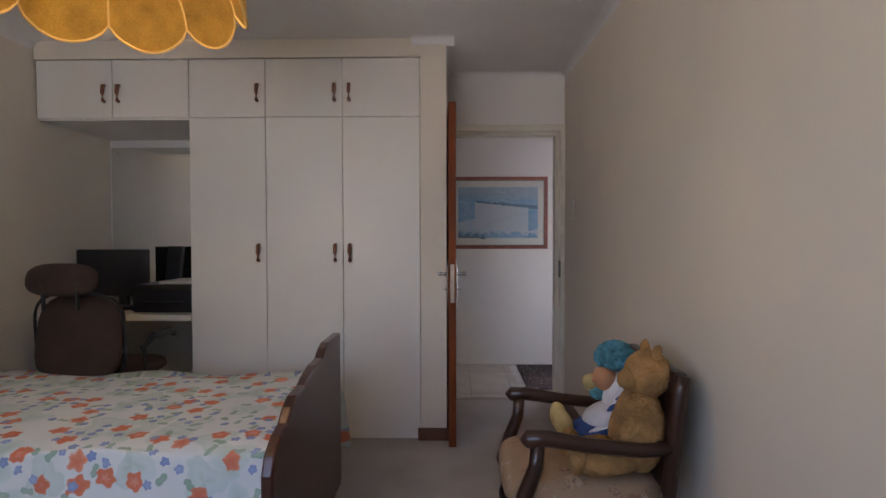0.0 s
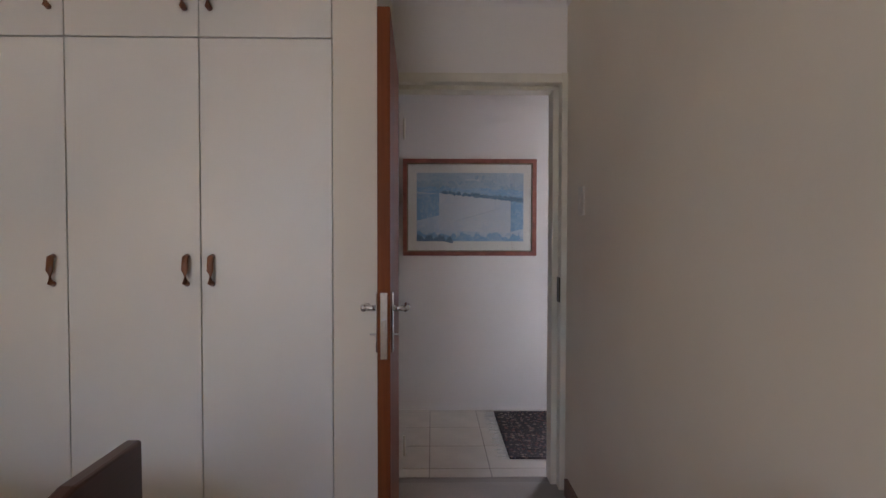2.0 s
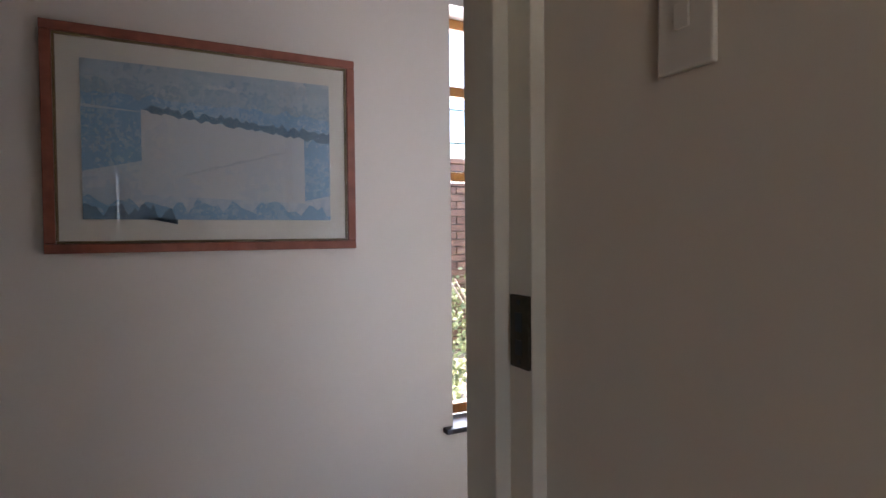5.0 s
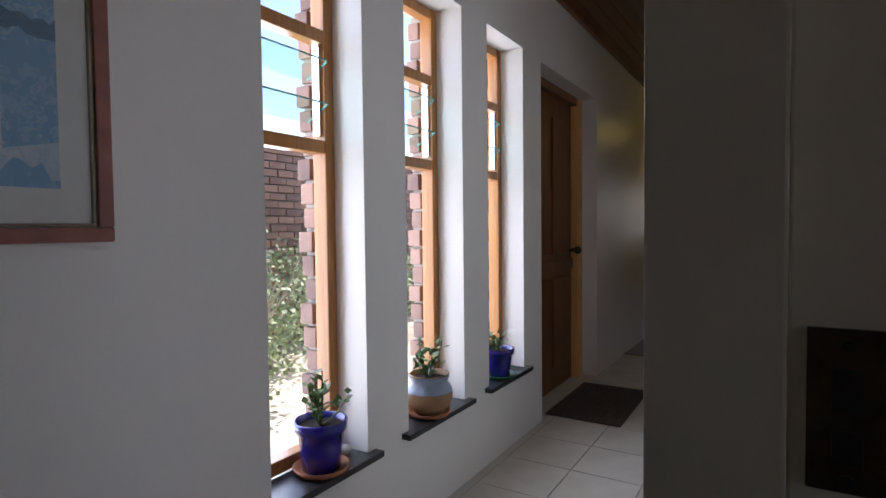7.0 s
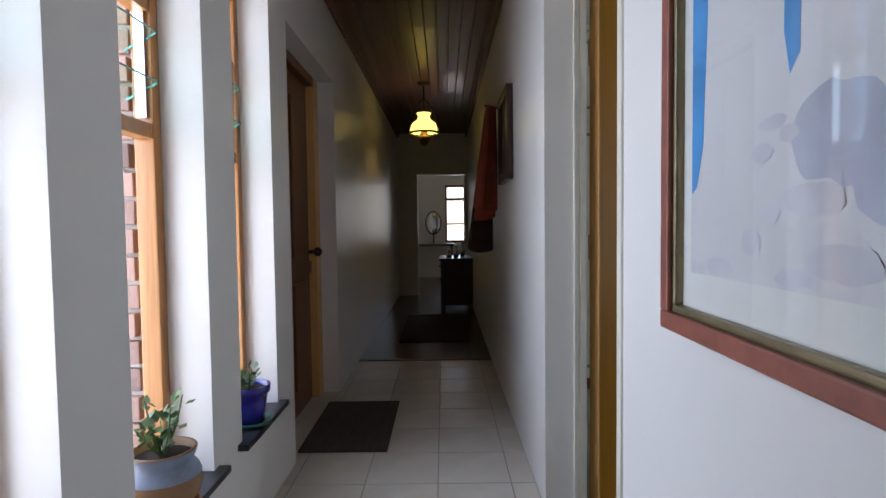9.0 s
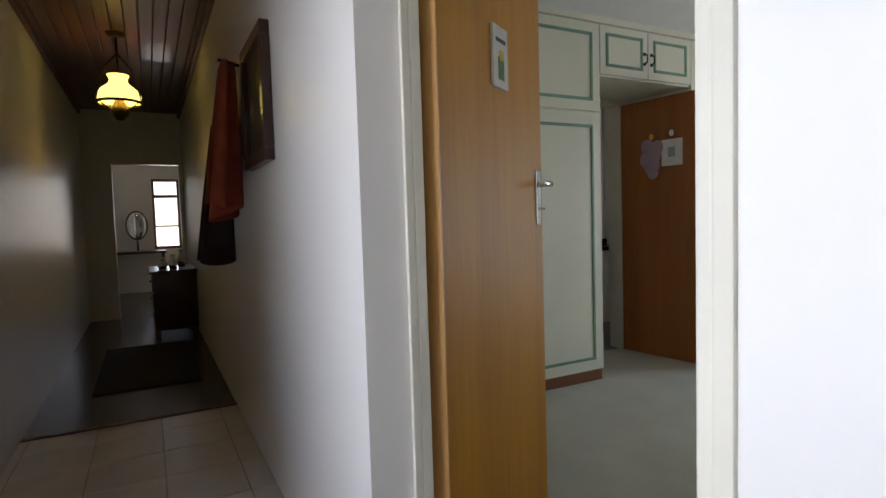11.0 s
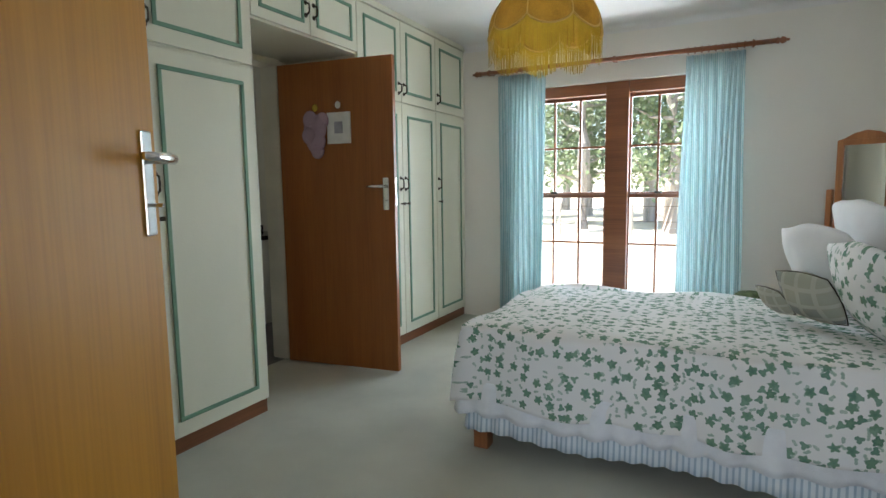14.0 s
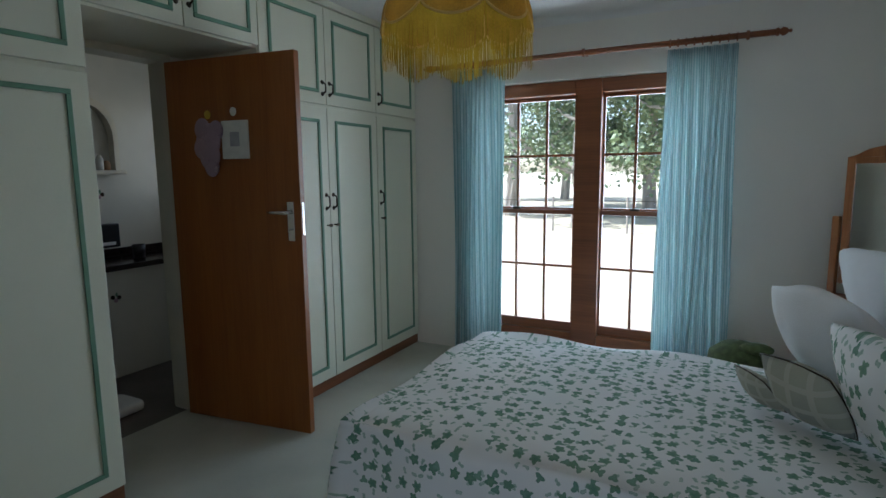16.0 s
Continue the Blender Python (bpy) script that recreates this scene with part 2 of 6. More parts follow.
M = dict(
    cream=mat("cream_wall_paint", (0.75, 0.68, 0.56), 0.55, vary=0.05, scale=1.5, fine=45, bump=0.12),
    white=mat("white_wall_paint", (0.80, 0.77, 0.72), 0.33, vary=0.04, scale=1.2, fine=40, bump=0.12),
    bedwall=mat("off_white_wall_paint", (0.80, 0.76, 0.68), 0.5, vary=0.04, scale=1.2, fine=40, bump=0.12),
    ceil=mat("ceiling_paint", (0.78, 0.76, 0.73), 0.7, vary=0.03, fine=30, bump=0.05),
    cupboard=mat("cream_cupboard_paint", (0.74, 0.71, 0.64), 0.38, vary=0.05, scale=1.6, fine=80, bump=0.08),
    robe=mat("ivory_wardrobe_paint", (0.75, 0.74, 0.60), 0.4, vary=0.04, scale=2, fine=90, bump=0.08),
    green=mat("sage_green_paint", (0.16, 0.30, 0.20), 0.45, vary=0.15, scale=9, fine=90, bump=0.08),
    framepaint=mat("frame_paint", (0.72, 0.68, 0.56), 0.4, vary=0.08, scale=6, fine=60, bump=0.08),
    carpet=mat("beige_carpet", (0.42, 0.38, 0.33), 0.95, vary=0.2, scale=2.5, fine=260, bump=0.7, grain=0.5),
    carpet2=mat("pale_green_grey_carpet", (0.50, 0.50, 0.42), 0.95, vary=0.16, scale=2.5, fine=260, bump=0.7, grain=0.5),
    tile=mat("cream_floor_tile", (0.66, 0.61, 0.53), 0.22, vary=0.10, scale=5, fine=50, bump=0.04, piece=0.12),
    grout=mat("tile_grout", (0.33, 0.30, 0.26), 0.9, vary=0.2, fine=90),
    slate=mat("dark_stone_floor", (0.10, 0.085, 0.07), 0.3, vary=0.4, scale=3, fine=40),
    sill=mat("black_slate_sill", (0.022, 0.023, 0.026), 0.28, vary=0.3, scale=6, fine=80, bump=0.1),
    plank=wood("stained_ceiling_board", (0.17, 0.062, 0.022), (0.06, 0.02, 0.008), "x", 0.40, coat=0.1),
    frame=wood("varnished_window_wood", (0.46, 0.20, 0.045), (0.26, 0.095, 0.02), "z", 0.35, coat=0.2),
    frontdoor=wood("front_door_wood", (0.22, 0.085, 0.03), (0.10, 0.035, 0.012), "z", 0.4),
    mahogany=wood("mahogany_door_veneer", (0.20, 0.052, 0.014), (0.12, 0.030, 0.008), "z", 0.5, gloss=0.15),
    veneer=wood("honey_door_veneer", (0.52, 0.235, 0.016), (0.40, 0.165, 0.009), "z", 0.5, gloss=0.25),
    veneer2=wood("red_brown_door_veneer", (0.31, 0.100, 0.018), (0.22, 0.062, 0.010), "z", 0.38, coat=0.1),
    pine=wood("pine_edge_and_lit_jamb", (0.74, 0.42, 0.14), (0.58, 0.29, 0.08), "z", 0.45),
    plinth=wood("plinth_wood", (0.24, 0.09, 0.035), (0.13, 0.05, 0.02), "y", 0.4),
    skirting=wood("dark_skirting", (0.15, 0.06, 0.03), (0.08, 0.03, 0.016), "y", 0.4),
    dark=wood("dark_chair_wood", (0.045, 0.018, 0.011), (0.02, 0.008, 0.006), "x", 0.3, coat=0.2),
    bedwood=wood("dark_bed_wood", (0.075, 0.026, 0.017), (0.035, 0.012, 0.009), "y", 0.3, coat=0.2),
    legwood=wood("bed_leg_wood", (0.34, 0.13, 0.045), (0.2, 0.07, 0.025), "z", 0.4),
    rodwood=wood("curtain_rod_wood", (0.30, 0.10, 0.035), (0.17, 0.055, 0.02), "x", 0.3, coat=0.2),
    mirrorwood=wood("mirror_frame_wood", (0.40, 0.16, 0.055), (0.25, 0.09, 0.03), "z", 0.35, coat=0.2),
    artframe=mat("reddish_picture_frame", (0.30, 0.10, 0.065), 0.35, vary=0.25, scale=20, fine=90, bump=0.1),
    gold=mat("dull_gold_slip", (0.24, 0.19, 0.10), 0.35, metal=0.5, vary=0.2, scale=20),
    mount=mat("picture_mount", (0.72, 0.72, 0.66), 0.8, vary=0.04),
    chrome=mat("worn_chrome", (0.75, 0.74, 0.72), 0.16, metal=1.0, vary=0.1, scale=30, fine=120, bump=0.02),
    brass=mat("dark_bronze", (0.07, 0.055, 0.035), 0.35, metal=0.8, vary=0.3, scale=30),
    black=mat("black_plastic", (0.012, 0.012, 0.014), 0.35, vary=0.2, scale=20, fine=200, bump=0.08),
    chaircloth=mat("brown_chair_cloth", (0.050, 0.030, 0.022), 0.9, vary=0.25, scale=8, fine=240, bump=0.4),
    desk=mat("white_desk_laminate", (0.66, 0.64, 0.58), 0.35, vary=0.05, fine=80),
    handle=wood("wooden_pull", (0.24, 0.085, 0.03), (0.13, 0.045, 0.018), "z", 0.35, coat=0.2),
    bear=mat("golden_plush", (0.40, 0.22, 0.075), 0.95, vary=0.35, scale=14, fine=130, bump=1.0, depth=0.012),
    dollhair=mat("blue_wool_hair", (0.09, 0.30, 0.36), 0.95, vary=0.4, scale=30, fine=120, bump=1.0, depth=0.012),
    dollskin=mat("doll_cloth_skin", (0.52, 0.24, 0.12), 0.8, vary=0.08),
    dollwhite=mat("doll_white_cotton", (0.62, 0.62, 0.64), 0.9, vary=0.12, scale=20),
    dollblue=mat("doll_blue_cotton", (0.04, 0.09, 0.26), 0.9, vary=0.3, scale=25),
    dollyellow=mat("doll_yellow_sock", (0.48, 0.36, 0.14), 0.9, vary=0.2, scale=25),
    bluepot=mat("cobalt_glazed_pot", (0.025, 0.018, 0.25), 0.18, vary=0.15, scale=8, coat=0.4),
    clay=mat("tan_clay_pot", (0.36, 0.20, 0.09), 0.55, vary=0.25, scale=9, fine=60),
    potglaze=mat("pale_blue_glaze", (0.30, 0.36, 0.46), 0.3, vary=0.35, scale=14),
    terracotta=mat("terracotta_saucer", (0.40, 0.16, 0.07), 0.7, vary=0.15),
    greensaucer=mat("green_saucer", (0.02, 0.12, 0.08), 0.4),
    soil=mat("potting_soil", (0.03, 0.02, 0.014), 1.0, vary=0.4, scale=40, fine=150, bump=1.0),
    leaf=mat("pot_plant_leaf", (0.09, 0.16, 0.045), 0.5, vary=0.4, scale=12),
    treeleaf=mat("tree_leaf", (0.19, 0.25, 0.13), 0.6, vary=0.5, scale=0.8, fine=12),
    bark=mat("grey_bark", (0.40, 0.36, 0.32), 0.95, vary=0.4, scale=5, fine=30, bump=1.0, stretch=(1, 1, 0.2), depth=0.02),
    grass=mat("dry_pale_grass", (0.60, 0.55, 0.42), 0.95, vary=0.3, scale=0.6, fine=20, bump=0.6, grain=0.3, depth=0.03),
    shrub=mat("flowering_shrub_leaf", (0.24, 0.30, 0.16), 0.7, vary=0.5, scale=5, fine=30),
    brick=mat("klinker_brick", (0.27, 0.165, 0.125), 0.85, vary=0.35, scale=9, fine=70, bump=0.5, piece=0.55, dark=(0.10, 0.065, 0.06), depth=0.006),
    mortar=mat("mortar", (0.42, 0.39, 0.35), 0.95, vary=0.15, fine=90, bump=0.5),
    roof=mat("roof_tile", (0.30, 0.24, 0.21), 0.85, vary=0.25, scale=4, fine=40),
    fascia=mat("white_fascia", (0.75, 0.74, 0.72), 0.5, vary=0.06),
    rug=printed("dark_oriental_rug_pile", (0.035, 0.030, 0.032), [(34, 0.42, 0.01, 0.75, [(0.30, 0.25, 0.21), (0.16, 0.05, 0.04), (0.34, 0.29, 0.23)]), (70, 0.36, 0.01, 0.6, [(0.05, 0.07, 0.13), (0.26, 0.21, 0.17)])], 0.95),
    rugplain=mat("dark_rug_border", (0.030, 0.028, 0.034), 0.95, vary=0.3, scale=20, fine=200, bump=0.6),
    mat=mat("brown_coir_mat", (0.075, 0.055, 0.045), 0.98, vary=0.3, scale=8, fine=200, bump=0.9, stretch=(1, 6, 1)),
    floral=motif_cloth("floral_cotton", (0.70, 0.75, 0.73), [(6.0, 0.55, 3, 0.2, 0.8, [(0.52, 0.63, 0.58), (0.60, 0.69, 0.66), (0.48, 0.60, 0.54)]), (13.0, 0.34, 2, 0.3, 0.40, [(0.26, 0.42, 0.32), (0.40, 0.52, 0.44)]), (9.5, 0.37, 5, 0.12, 0.46, [(0.74, 0.38, 0.27), (0.68, 0.24, 0.14), (0.66, 0.19, 0.10), (0.74, 0.34, 0.23)]), (20.0, 0.38, 5, 0.12, 0.20, [(0.18, 0.26, 0.50), (0.34, 0.44, 0.64)])]),
    ivy=motif_cloth("ivy_print_cotton", (0.80, 0.80, 0.78), [(30.0, 0.36, 2, 0.3, 0.5, [(0.44, 0.54, 0.46), (0.32, 0.44, 0.36), (0.52, 0.60, 0.54)]), (16.5, 0.345, 5, 0.17, 0.64, [(0.07, 0.18, 0.12), (0.18, 0.31, 0.21), (0.10, 0.22, 0.16)]), (21.0, 0.36, 3, 0.22, 0.34, [(0.10, 0.22, 0.16), (0.24, 0.38, 0.28)])]),
    sachet=patchwork("patchwork_sachet_cotton", 0.055),
    seat=printed("faded_floral_upholstery", (0.36, 0.24, 0.14), [(13, 0.42, 0.06, 0.65, [(0.50, 0.36, 0.24), (0.30, 0.13, 0.08), (0.24, 0.18, 0.10)]), (24, 0.3, 0.04, 0.5, [(0.52, 0.42, 0.32), (0.22, 0.12, 0.08)])], 0.9),
    patch=patchwork("patchwork_cushion_cotton", 0.075),
    linen=mat("white_cotton", (0.80, 0.80, 0.80), 0.9, vary=0.05, scale=6, fine=240, bump=0.25),
    frill=mat("white_lace_frill", (0.78, 0.80, 0.82), 0.9, vary=0.06, scale=18, fine=160, bump=0.4),
    sheet=mat("cream_bed_base", (0.60, 0.56, 0.48), 0.9, vary=0.06),
    valance=striped("striped_valance_cotton", (0.72, 0.78, 0.82), (0.40, 0.51, 0.59), 46),
    curtain=striped("striped_curtain_cotton", (0.66, 0.74, 0.73), (0.40, 0.56, 0.58), 42, 0.55),
    greencloth=mat("green_basket_cloth", (0.10, 0.13, 0.05), 0.9, vary=0.4, scale=30, fine=120, bump=0.8),
    shade=glowcloth("mustard_shade_cloth", (0.31, 0.185, 0.024), 0.38),
    fringe=glowcloth("mustard_silk_fringe", (0.34, 0.245, 0.022), 0.4),
    piping=mat("shade_piping", (0.50, 0.34, 0.10), 0.7),
    bulb=glow("lit_bulb", (1.0, 0.86, 0.55), 9),
    oilshade=glow("lit_opal_glass", (1.0, 0.78, 0.16), 0.8),
    mirror=mat("silvered_mirror", (0.86, 0.88, 0.86), 0.015, metal=1.0, vary=0.01, bump=0),
    pane=glass("window_glass"),
    glassedge=mat("green_glass_edge", (0.16, 0.36, 0.33), 0.2, vary=0.1),
    louvre=glass("greenish_louvre_glass", (0.86, 0.96, 0.92)),
    pictureglass=glass("picture_glass"),
    redcloth=mat("rust_red_cloth", (0.30, 0.055, 0.022), 0.9, vary=0.25, scale=8, fine=160, bump=0.4),
    darkcloth=mat("dark_brown_cloth", (0.03, 0.016, 0.012), 0.9, vary=0.3, scale=8, fine=160, bump=0.4),
    oilpaint=printed("dark_still_life_print", (0.06, 0.045, 0.025), [(9, 0.4, 0.05, 0.5, [(0.35, 0.22, 0.04), (0.08, 0.10, 0.05), (0.18, 0.10, 0.04)])], 0.5),
    switch=mat("ivory_switch_plastic", (0.70, 0.66, 0.56), 0.4, vary=0.04),
    paper=mat("card_paper", (0.70, 0.68, 0.62), 0.8, vary=0.08, scale=20),
    mauve=printed("mauve_felt", (0.38, 0.26, 0.30), [(22, 0.4, 0.06, 0.6, [(0.48, 0.34, 0.36), (0.28, 0.18, 0.24)])], 0.95),
    yellow=mat("yellow_ribbon", (0.62, 0.42, 0.05), 0.7),
    walltile=mat("white_wall_tile", (0.72, 0.70, 0.62), 0.25, vary=0.05, scale=4, piece=0.05, bump=0.02),
    granite=mat("dark_granite", (0.03, 0.02, 0.018), 0.15, vary=0.5, scale=30, fine=120),
    sanitary=mat("white_ceramic", (0.80, 0.79, 0.76), 0.12, vary=0.02),
    parquet=mat("dark_parquet", (0.07, 0.045, 0.03), 0.25, vary=0.4, scale=4, fine=40, stretch=(1, 4, 1)),
)


def flat(name, base, rough=0.7):
    M[name] = mat(name, base, rough, vary=0.14, scale=14, fine=90, bump=0.05)
    return M[name]


# ---------------------------------------------------------------- mesh helpers


def thing(name, at, label="", category="", group="", kind=""):
    ob = new(name)
    ob.empty_display_size = 0.05
    ob.location = at
    return tagged(ob, label, category, group, kind)


def part(name, bm, material, parent=None, label="", smooth=False):
    me = bpy.data.meshes.new(name)
    bm.normal_update()
    bm.to_mesh(me)
    bm.free()
    for m in material if isinstance(material, (list, tuple)) else [material]:
        me.materials.append(m)
    if smooth:
        me.polygons.foreach_set("use_smooth", [True] * len(me.polygons))
    ob = new(name, me)
    if parent:
        ob.parent = parent
        if parent.type == "EMPTY":
            ob.matrix_parent_inverse = parent.matrix_basis.inverted()
    if label:
        ob["label"] = label
    return ob


def box(bm, x0, y0, z0, x1, y1, z1, bevel=0.0, turn=None, mi=0):
    c = Vector(((x0 + x1) / 2, (y0 + y1) / 2, (z0 + z1) / 2))
    m = Matrix.Translation(c) @ Matrix.Diagonal((abs(x1 - x0), abs(y1 - y0), abs(z1 - z0), 1))
    r = bmesh.ops.create_cube(bm, size=1, matrix=m)
    vs = r["verts"]
    if bevel:
        es = list({e for v in vs for e in v.link_edges})
        r2 = bmesh.ops.bevel(bm, geom=es, offset=bevel, segments=2, affect="EDGES", profile=0.6)
        vs = list({v for f in r2["faces"] for v in f.verts})
    if mi:
        for f in {f for v in vs for f in v.link_faces}:
            f.material_index = mi
    if turn is not None:
        bmesh.ops.transform(bm, matrix=turn, verts=vs)
    return bm


def bx(name, b, material, parent=None, bevel=0.0, label="", turn=None):
    return part(name, box(bmesh.new(), *b, bevel=bevel, turn=turn), material, parent, label)


def rod(bm, a, b, r0, r1=None, n=12, caps=True):
    a, b = Vector(a), Vector(b)
    d = b - a
    m = Matrix.Translation((a + b) / 2) @ d.to_track_quat("Z", "Y").to_matrix().to_4x4()
    bmesh.ops.create_cone(bm, cap_ends=caps, segments=n, radius1=r0, radius2=r0 if r1 is None else r1, depth=d.length, matrix=m)
    return bm


def tube(bm, pts, r, n=8):
    pts = [Vector(p) for p in pts]
    rings = []
    for i, p in enumerate(pts):
        d = (pts[min(i + 1, len(pts) - 1)] - pts[max(i - 1, 0)]).normalized()
        q = d.to_track_quat("Z", "Y")
        rr = r[i] if isinstance(r, (list, tuple)) else r
        rings.append([bm.verts.new(p + q @ Vector((math.cos(a) * rr, math.sin(a) * rr, 0))) for a in [k * 2 * math.pi / n for k in range(n)]])
    for u, v in zip(rings, rings[1:]):
        for k in range(n):
            bm.faces.new((u[k], u[(k + 1) % n], v[(k + 1) % n], v[k]))
    bm.faces.new(rings[0][::-1])
    bm.faces.new(rings[-1])
    return bm


def lathe(bm, prof, at=(0, 0, 0), n=24):
    at = Vector(at)
    rings = [[bm.verts.new(at + Vector((r * math.cos(k * 2 * math.pi / n), r * math.sin(k * 2 * math.pi / n), z))) for k in range(n)] for r, z in prof]
    for u, v in zip(rings, rings[1:]):
        for k in range(n):
            bm.faces.new((u[k], u[(k + 1) % n], v[(k + 1) % n], v[k]))
    return bm


def ball(bm, c, r, n=12, turn=None, mi=0):
    r = r if isinstance(r, (tuple, list)) else (r, r, r)
    m = Matrix.Translation(c) @ (turn or Matrix.Identity(4)) @ Matrix.Diagonal((*r, 1))
    res = bmesh.ops.create_uvsphere(bm, u_segments=n * 2, v_segments=n, radius=1, matrix=m)
    for f in {f for v in res["verts"] for f in v.link_faces}:
        f.material_index = mi
    return bm


def slab(bm, outline, axis, a, b):
    """An outline in the plane across axis, given thickness from a to b."""
    put = {"x": lambda u, v, w: (w, u, v), "y": lambda u, v, w: (u, w, v), "z": lambda u, v, w: (u, v, w)}[axis]
    lo = [bm.verts.new(put(u, v, a)) for u, v in outline]
    hi = [bm.verts.new(put(u, v, b)) for u, v in outline]
    bm.faces.new(lo)
    bm.faces.new(hi[::-1])
    k = len(outline)
    for i in range(k):
        bm.faces.new((lo[i], lo[(i + 1) % k], hi[(i + 1) % k], hi[i]))
    bmesh.ops.recalc_face_normals(bm, faces=bm.faces)
    return bm


def grid(bm, nu, nv, f, uv=None):
    vs = [[bm.verts.new(f(i / nu, j / nv)) for j in range(nv + 1)] for i in range(nu + 1)]
    lay = bm.loops.layers.uv.verify() if uv else None
    for i in range(nu):
        for j in range(nv):
            face = bm.faces.new((vs[i][j], vs[i + 1][j], vs[i + 1][j + 1], vs[i][j + 1]))
            if uv:
                for lp, (a, b) in zip(face.loops, ((i, j), (i + 1, j), (i + 1, j + 1), (i, j + 1))):
                    lp[lay].uv = uv(a / nu, b / nv)
    return bm


def thick(ob, t, offset=0.0):
    md = ob.modifiers.new("thickness", "SOLIDIFY")
    md.thickness, md.offset = t, offset
    return ob


def structure(name, b, material, label=""):
    return tagged(bx(name, b, material), label, "", "", "structure")


def wall_with_holes(name, axis, at, t, u0, u1, z0, z1, holes, material, label):
    """A wall across axis from at to at + t, with rectangular holes (u0, u1, z0, z1)."""
    bm = bmesh.new()
    us = sorted({u0, u1, *[h[0] for h in holes], *[h[1] for h in holes]})
    for a, b in zip(us, us[1:]):
        cuts = sorted([(h[2], h[3]) for h in holes if h[0] <= a + 1e-6 and h[1] >= b - 1e-6])
        z = z0
        for c, d in cuts + [(z1, z1)]:
            if c > z + 1e-6:
                if axis == "y":
                    box(bm, a, at, z, b, at + t, c)
                else:
                    box(bm, at, a, z, at + t, b, c)
            z = d
    bmesh.ops.remove_doubles(bm, verts=bm.verts, dist=1e-4)
    inner = [f for f in bm.faces if sum(1 for g in bm.faces if g is not f and (g.calc_center_median() - f.calc_center_median()).length < 1e-5)]
    bmesh.ops.delete(bm, geom=inner, context="FACES_ONLY")
    bmesh.ops.recalc_face_normals(bm, faces=bm.faces)
    return tagged(part(name, bm, material), label, "", "", "structure")

# ---------------------------------------------------------------- structure
N, S, R = 6.0, 4.87, 4.735  # hall's north face, hall's south face, bedrooms' door wall
H1, HC = 2.47, 2.63  # bedroom and hall ceiling heights
WINS = [(1.49, 1.915), (2.16, 2.60), (2.845, 3.275)]

structure("floor_study", (-2.60, -0.25, -0.12, 1.10, S - 0.06, 0.0), M["carpet"], "beige carpet floor of the study bedroom")
structure("floor_bedroom", (1.10, -0.25, -0.12, 5.25, S - 0.06, 0.0), M["carpet2"], "pale grey-green carpet floor of the bedroom")
structure("floor_bathroom", (5.25, 0.6, -0.12, 7.2, 3.6, -0.004), M["slate"], "dark stone floor of the bathroom")
floor_hall = structure("floor_hall", (-1.3, S - 0.06, -0.12, 5.56, N + 0.3, -0.004), M["grout"], "cream tiled hall floor with grey joints")
structure("floor_far_hall", (5.56, S - 0.06, -0.12, 13.2, 7.5, -0.006), M["parquet"], "dark polished floor at the end of the hall")

wall_with_holes("wall_hall_north", "y", N, 0.26, -1.3, 9.9, -0.1, HC, [(a, b, 0.36, 2.13) for a, b in WINS] + [(3.54, 4.685, -0.1, 2.12)], M["white"], "white plastered hall wall with three slot windows")
wall_with_holes("wall_hall_south", "y", R, 0.145, -2.6, 1.0, -0.1, HC, [(0.06, 0.985, -0.1, 2.085)], M["white"], "white plastered wall between study and hall")
wall_with_holes("wall_bedroom_door", "y", R, S - R, 1.0, 9.9, -0.1, HC, [(2.11, 3.065, -0.1, 2.085)], M["white"], "white plastered wall between bedroom and hall")
structure("wall_hall_west", (-1.42, S, -0.1, -1.3, N, HC), M["white"], "white plastered end wall of the hall")
wall_with_holes("wall_hall_end", "x", 9.9, 0.12, S - 0.2, N + 0.4, -0.1, HC, [(4.92, 5.68, -0.1, 1.95)], M["white"], "dim white end wall with an open doorway")
structure("wall_far_room_side", (10.02, N + 0.1, -0.1, 13.2, N + 0.22, HC), M["bedwall"], "pale wall of the far room")
structure("wall_far_room_south", (10.02, 3.9, -0.1, 13.2, 4.02, HC), M["bedwall"], "pale wall of the far room")
wall_with_holes("wall_far_room", "x", 13.0, 0.12, 4.02, N + 0.1, -0.1, HC, [(4.78, 5.22, 0.75, 2.0)], M["bedwall"], "pale far wall with a narrow window")
structure("ceiling_far_room", (10.02, 3.9, HC, 13.2, 6.3, HC + 0.1), M["ceil"], "white ceiling of the far room")

structure("wall_study_west", (-2.56, -0.1, -0.1, -2.44, R, H1 + 0.1), M["cream"], "cream painted side wall")
structure("wall_study_east", (0.985, -0.1, -0.1, 1.12, R, H1 + 0.1), M["cream"], "cream painted wall beside the armchair")
wall_with_holes("wall_study_window", "y", -0.25, 0.25, -2.56, 1.12, -0.1, H1 + 0.1, [(-1.85, 0.05, 0.85, 2.05)], M["cream"], "cream wall with a wide window")
structure("ceiling_study", (-2.56, -0.25, H1, 1.12, R, H1 + 0.1), M["ceil"], "plain white plaster ceiling")
structure("wall_bedroom_west", (1.40, 0.0, -0.1, 1.52, R, H1 + 0.1), M["bedwall"], "off-white wall behind the bed")
wall_with_holes("wall_bedroom_window", "y", -0.25, 0.25, 1.12, 5.36, -0.1, H1 + 0.1, [(2.46, 4.13, 0.14, 2.05)], M["bedwall"], "off-white wall around the tall window")
structure("ceiling_bedroom", (1.40, -0.25, H1, 5.25, R, H1 + 0.1), M["ceil"], "plain white plaster ceiling")
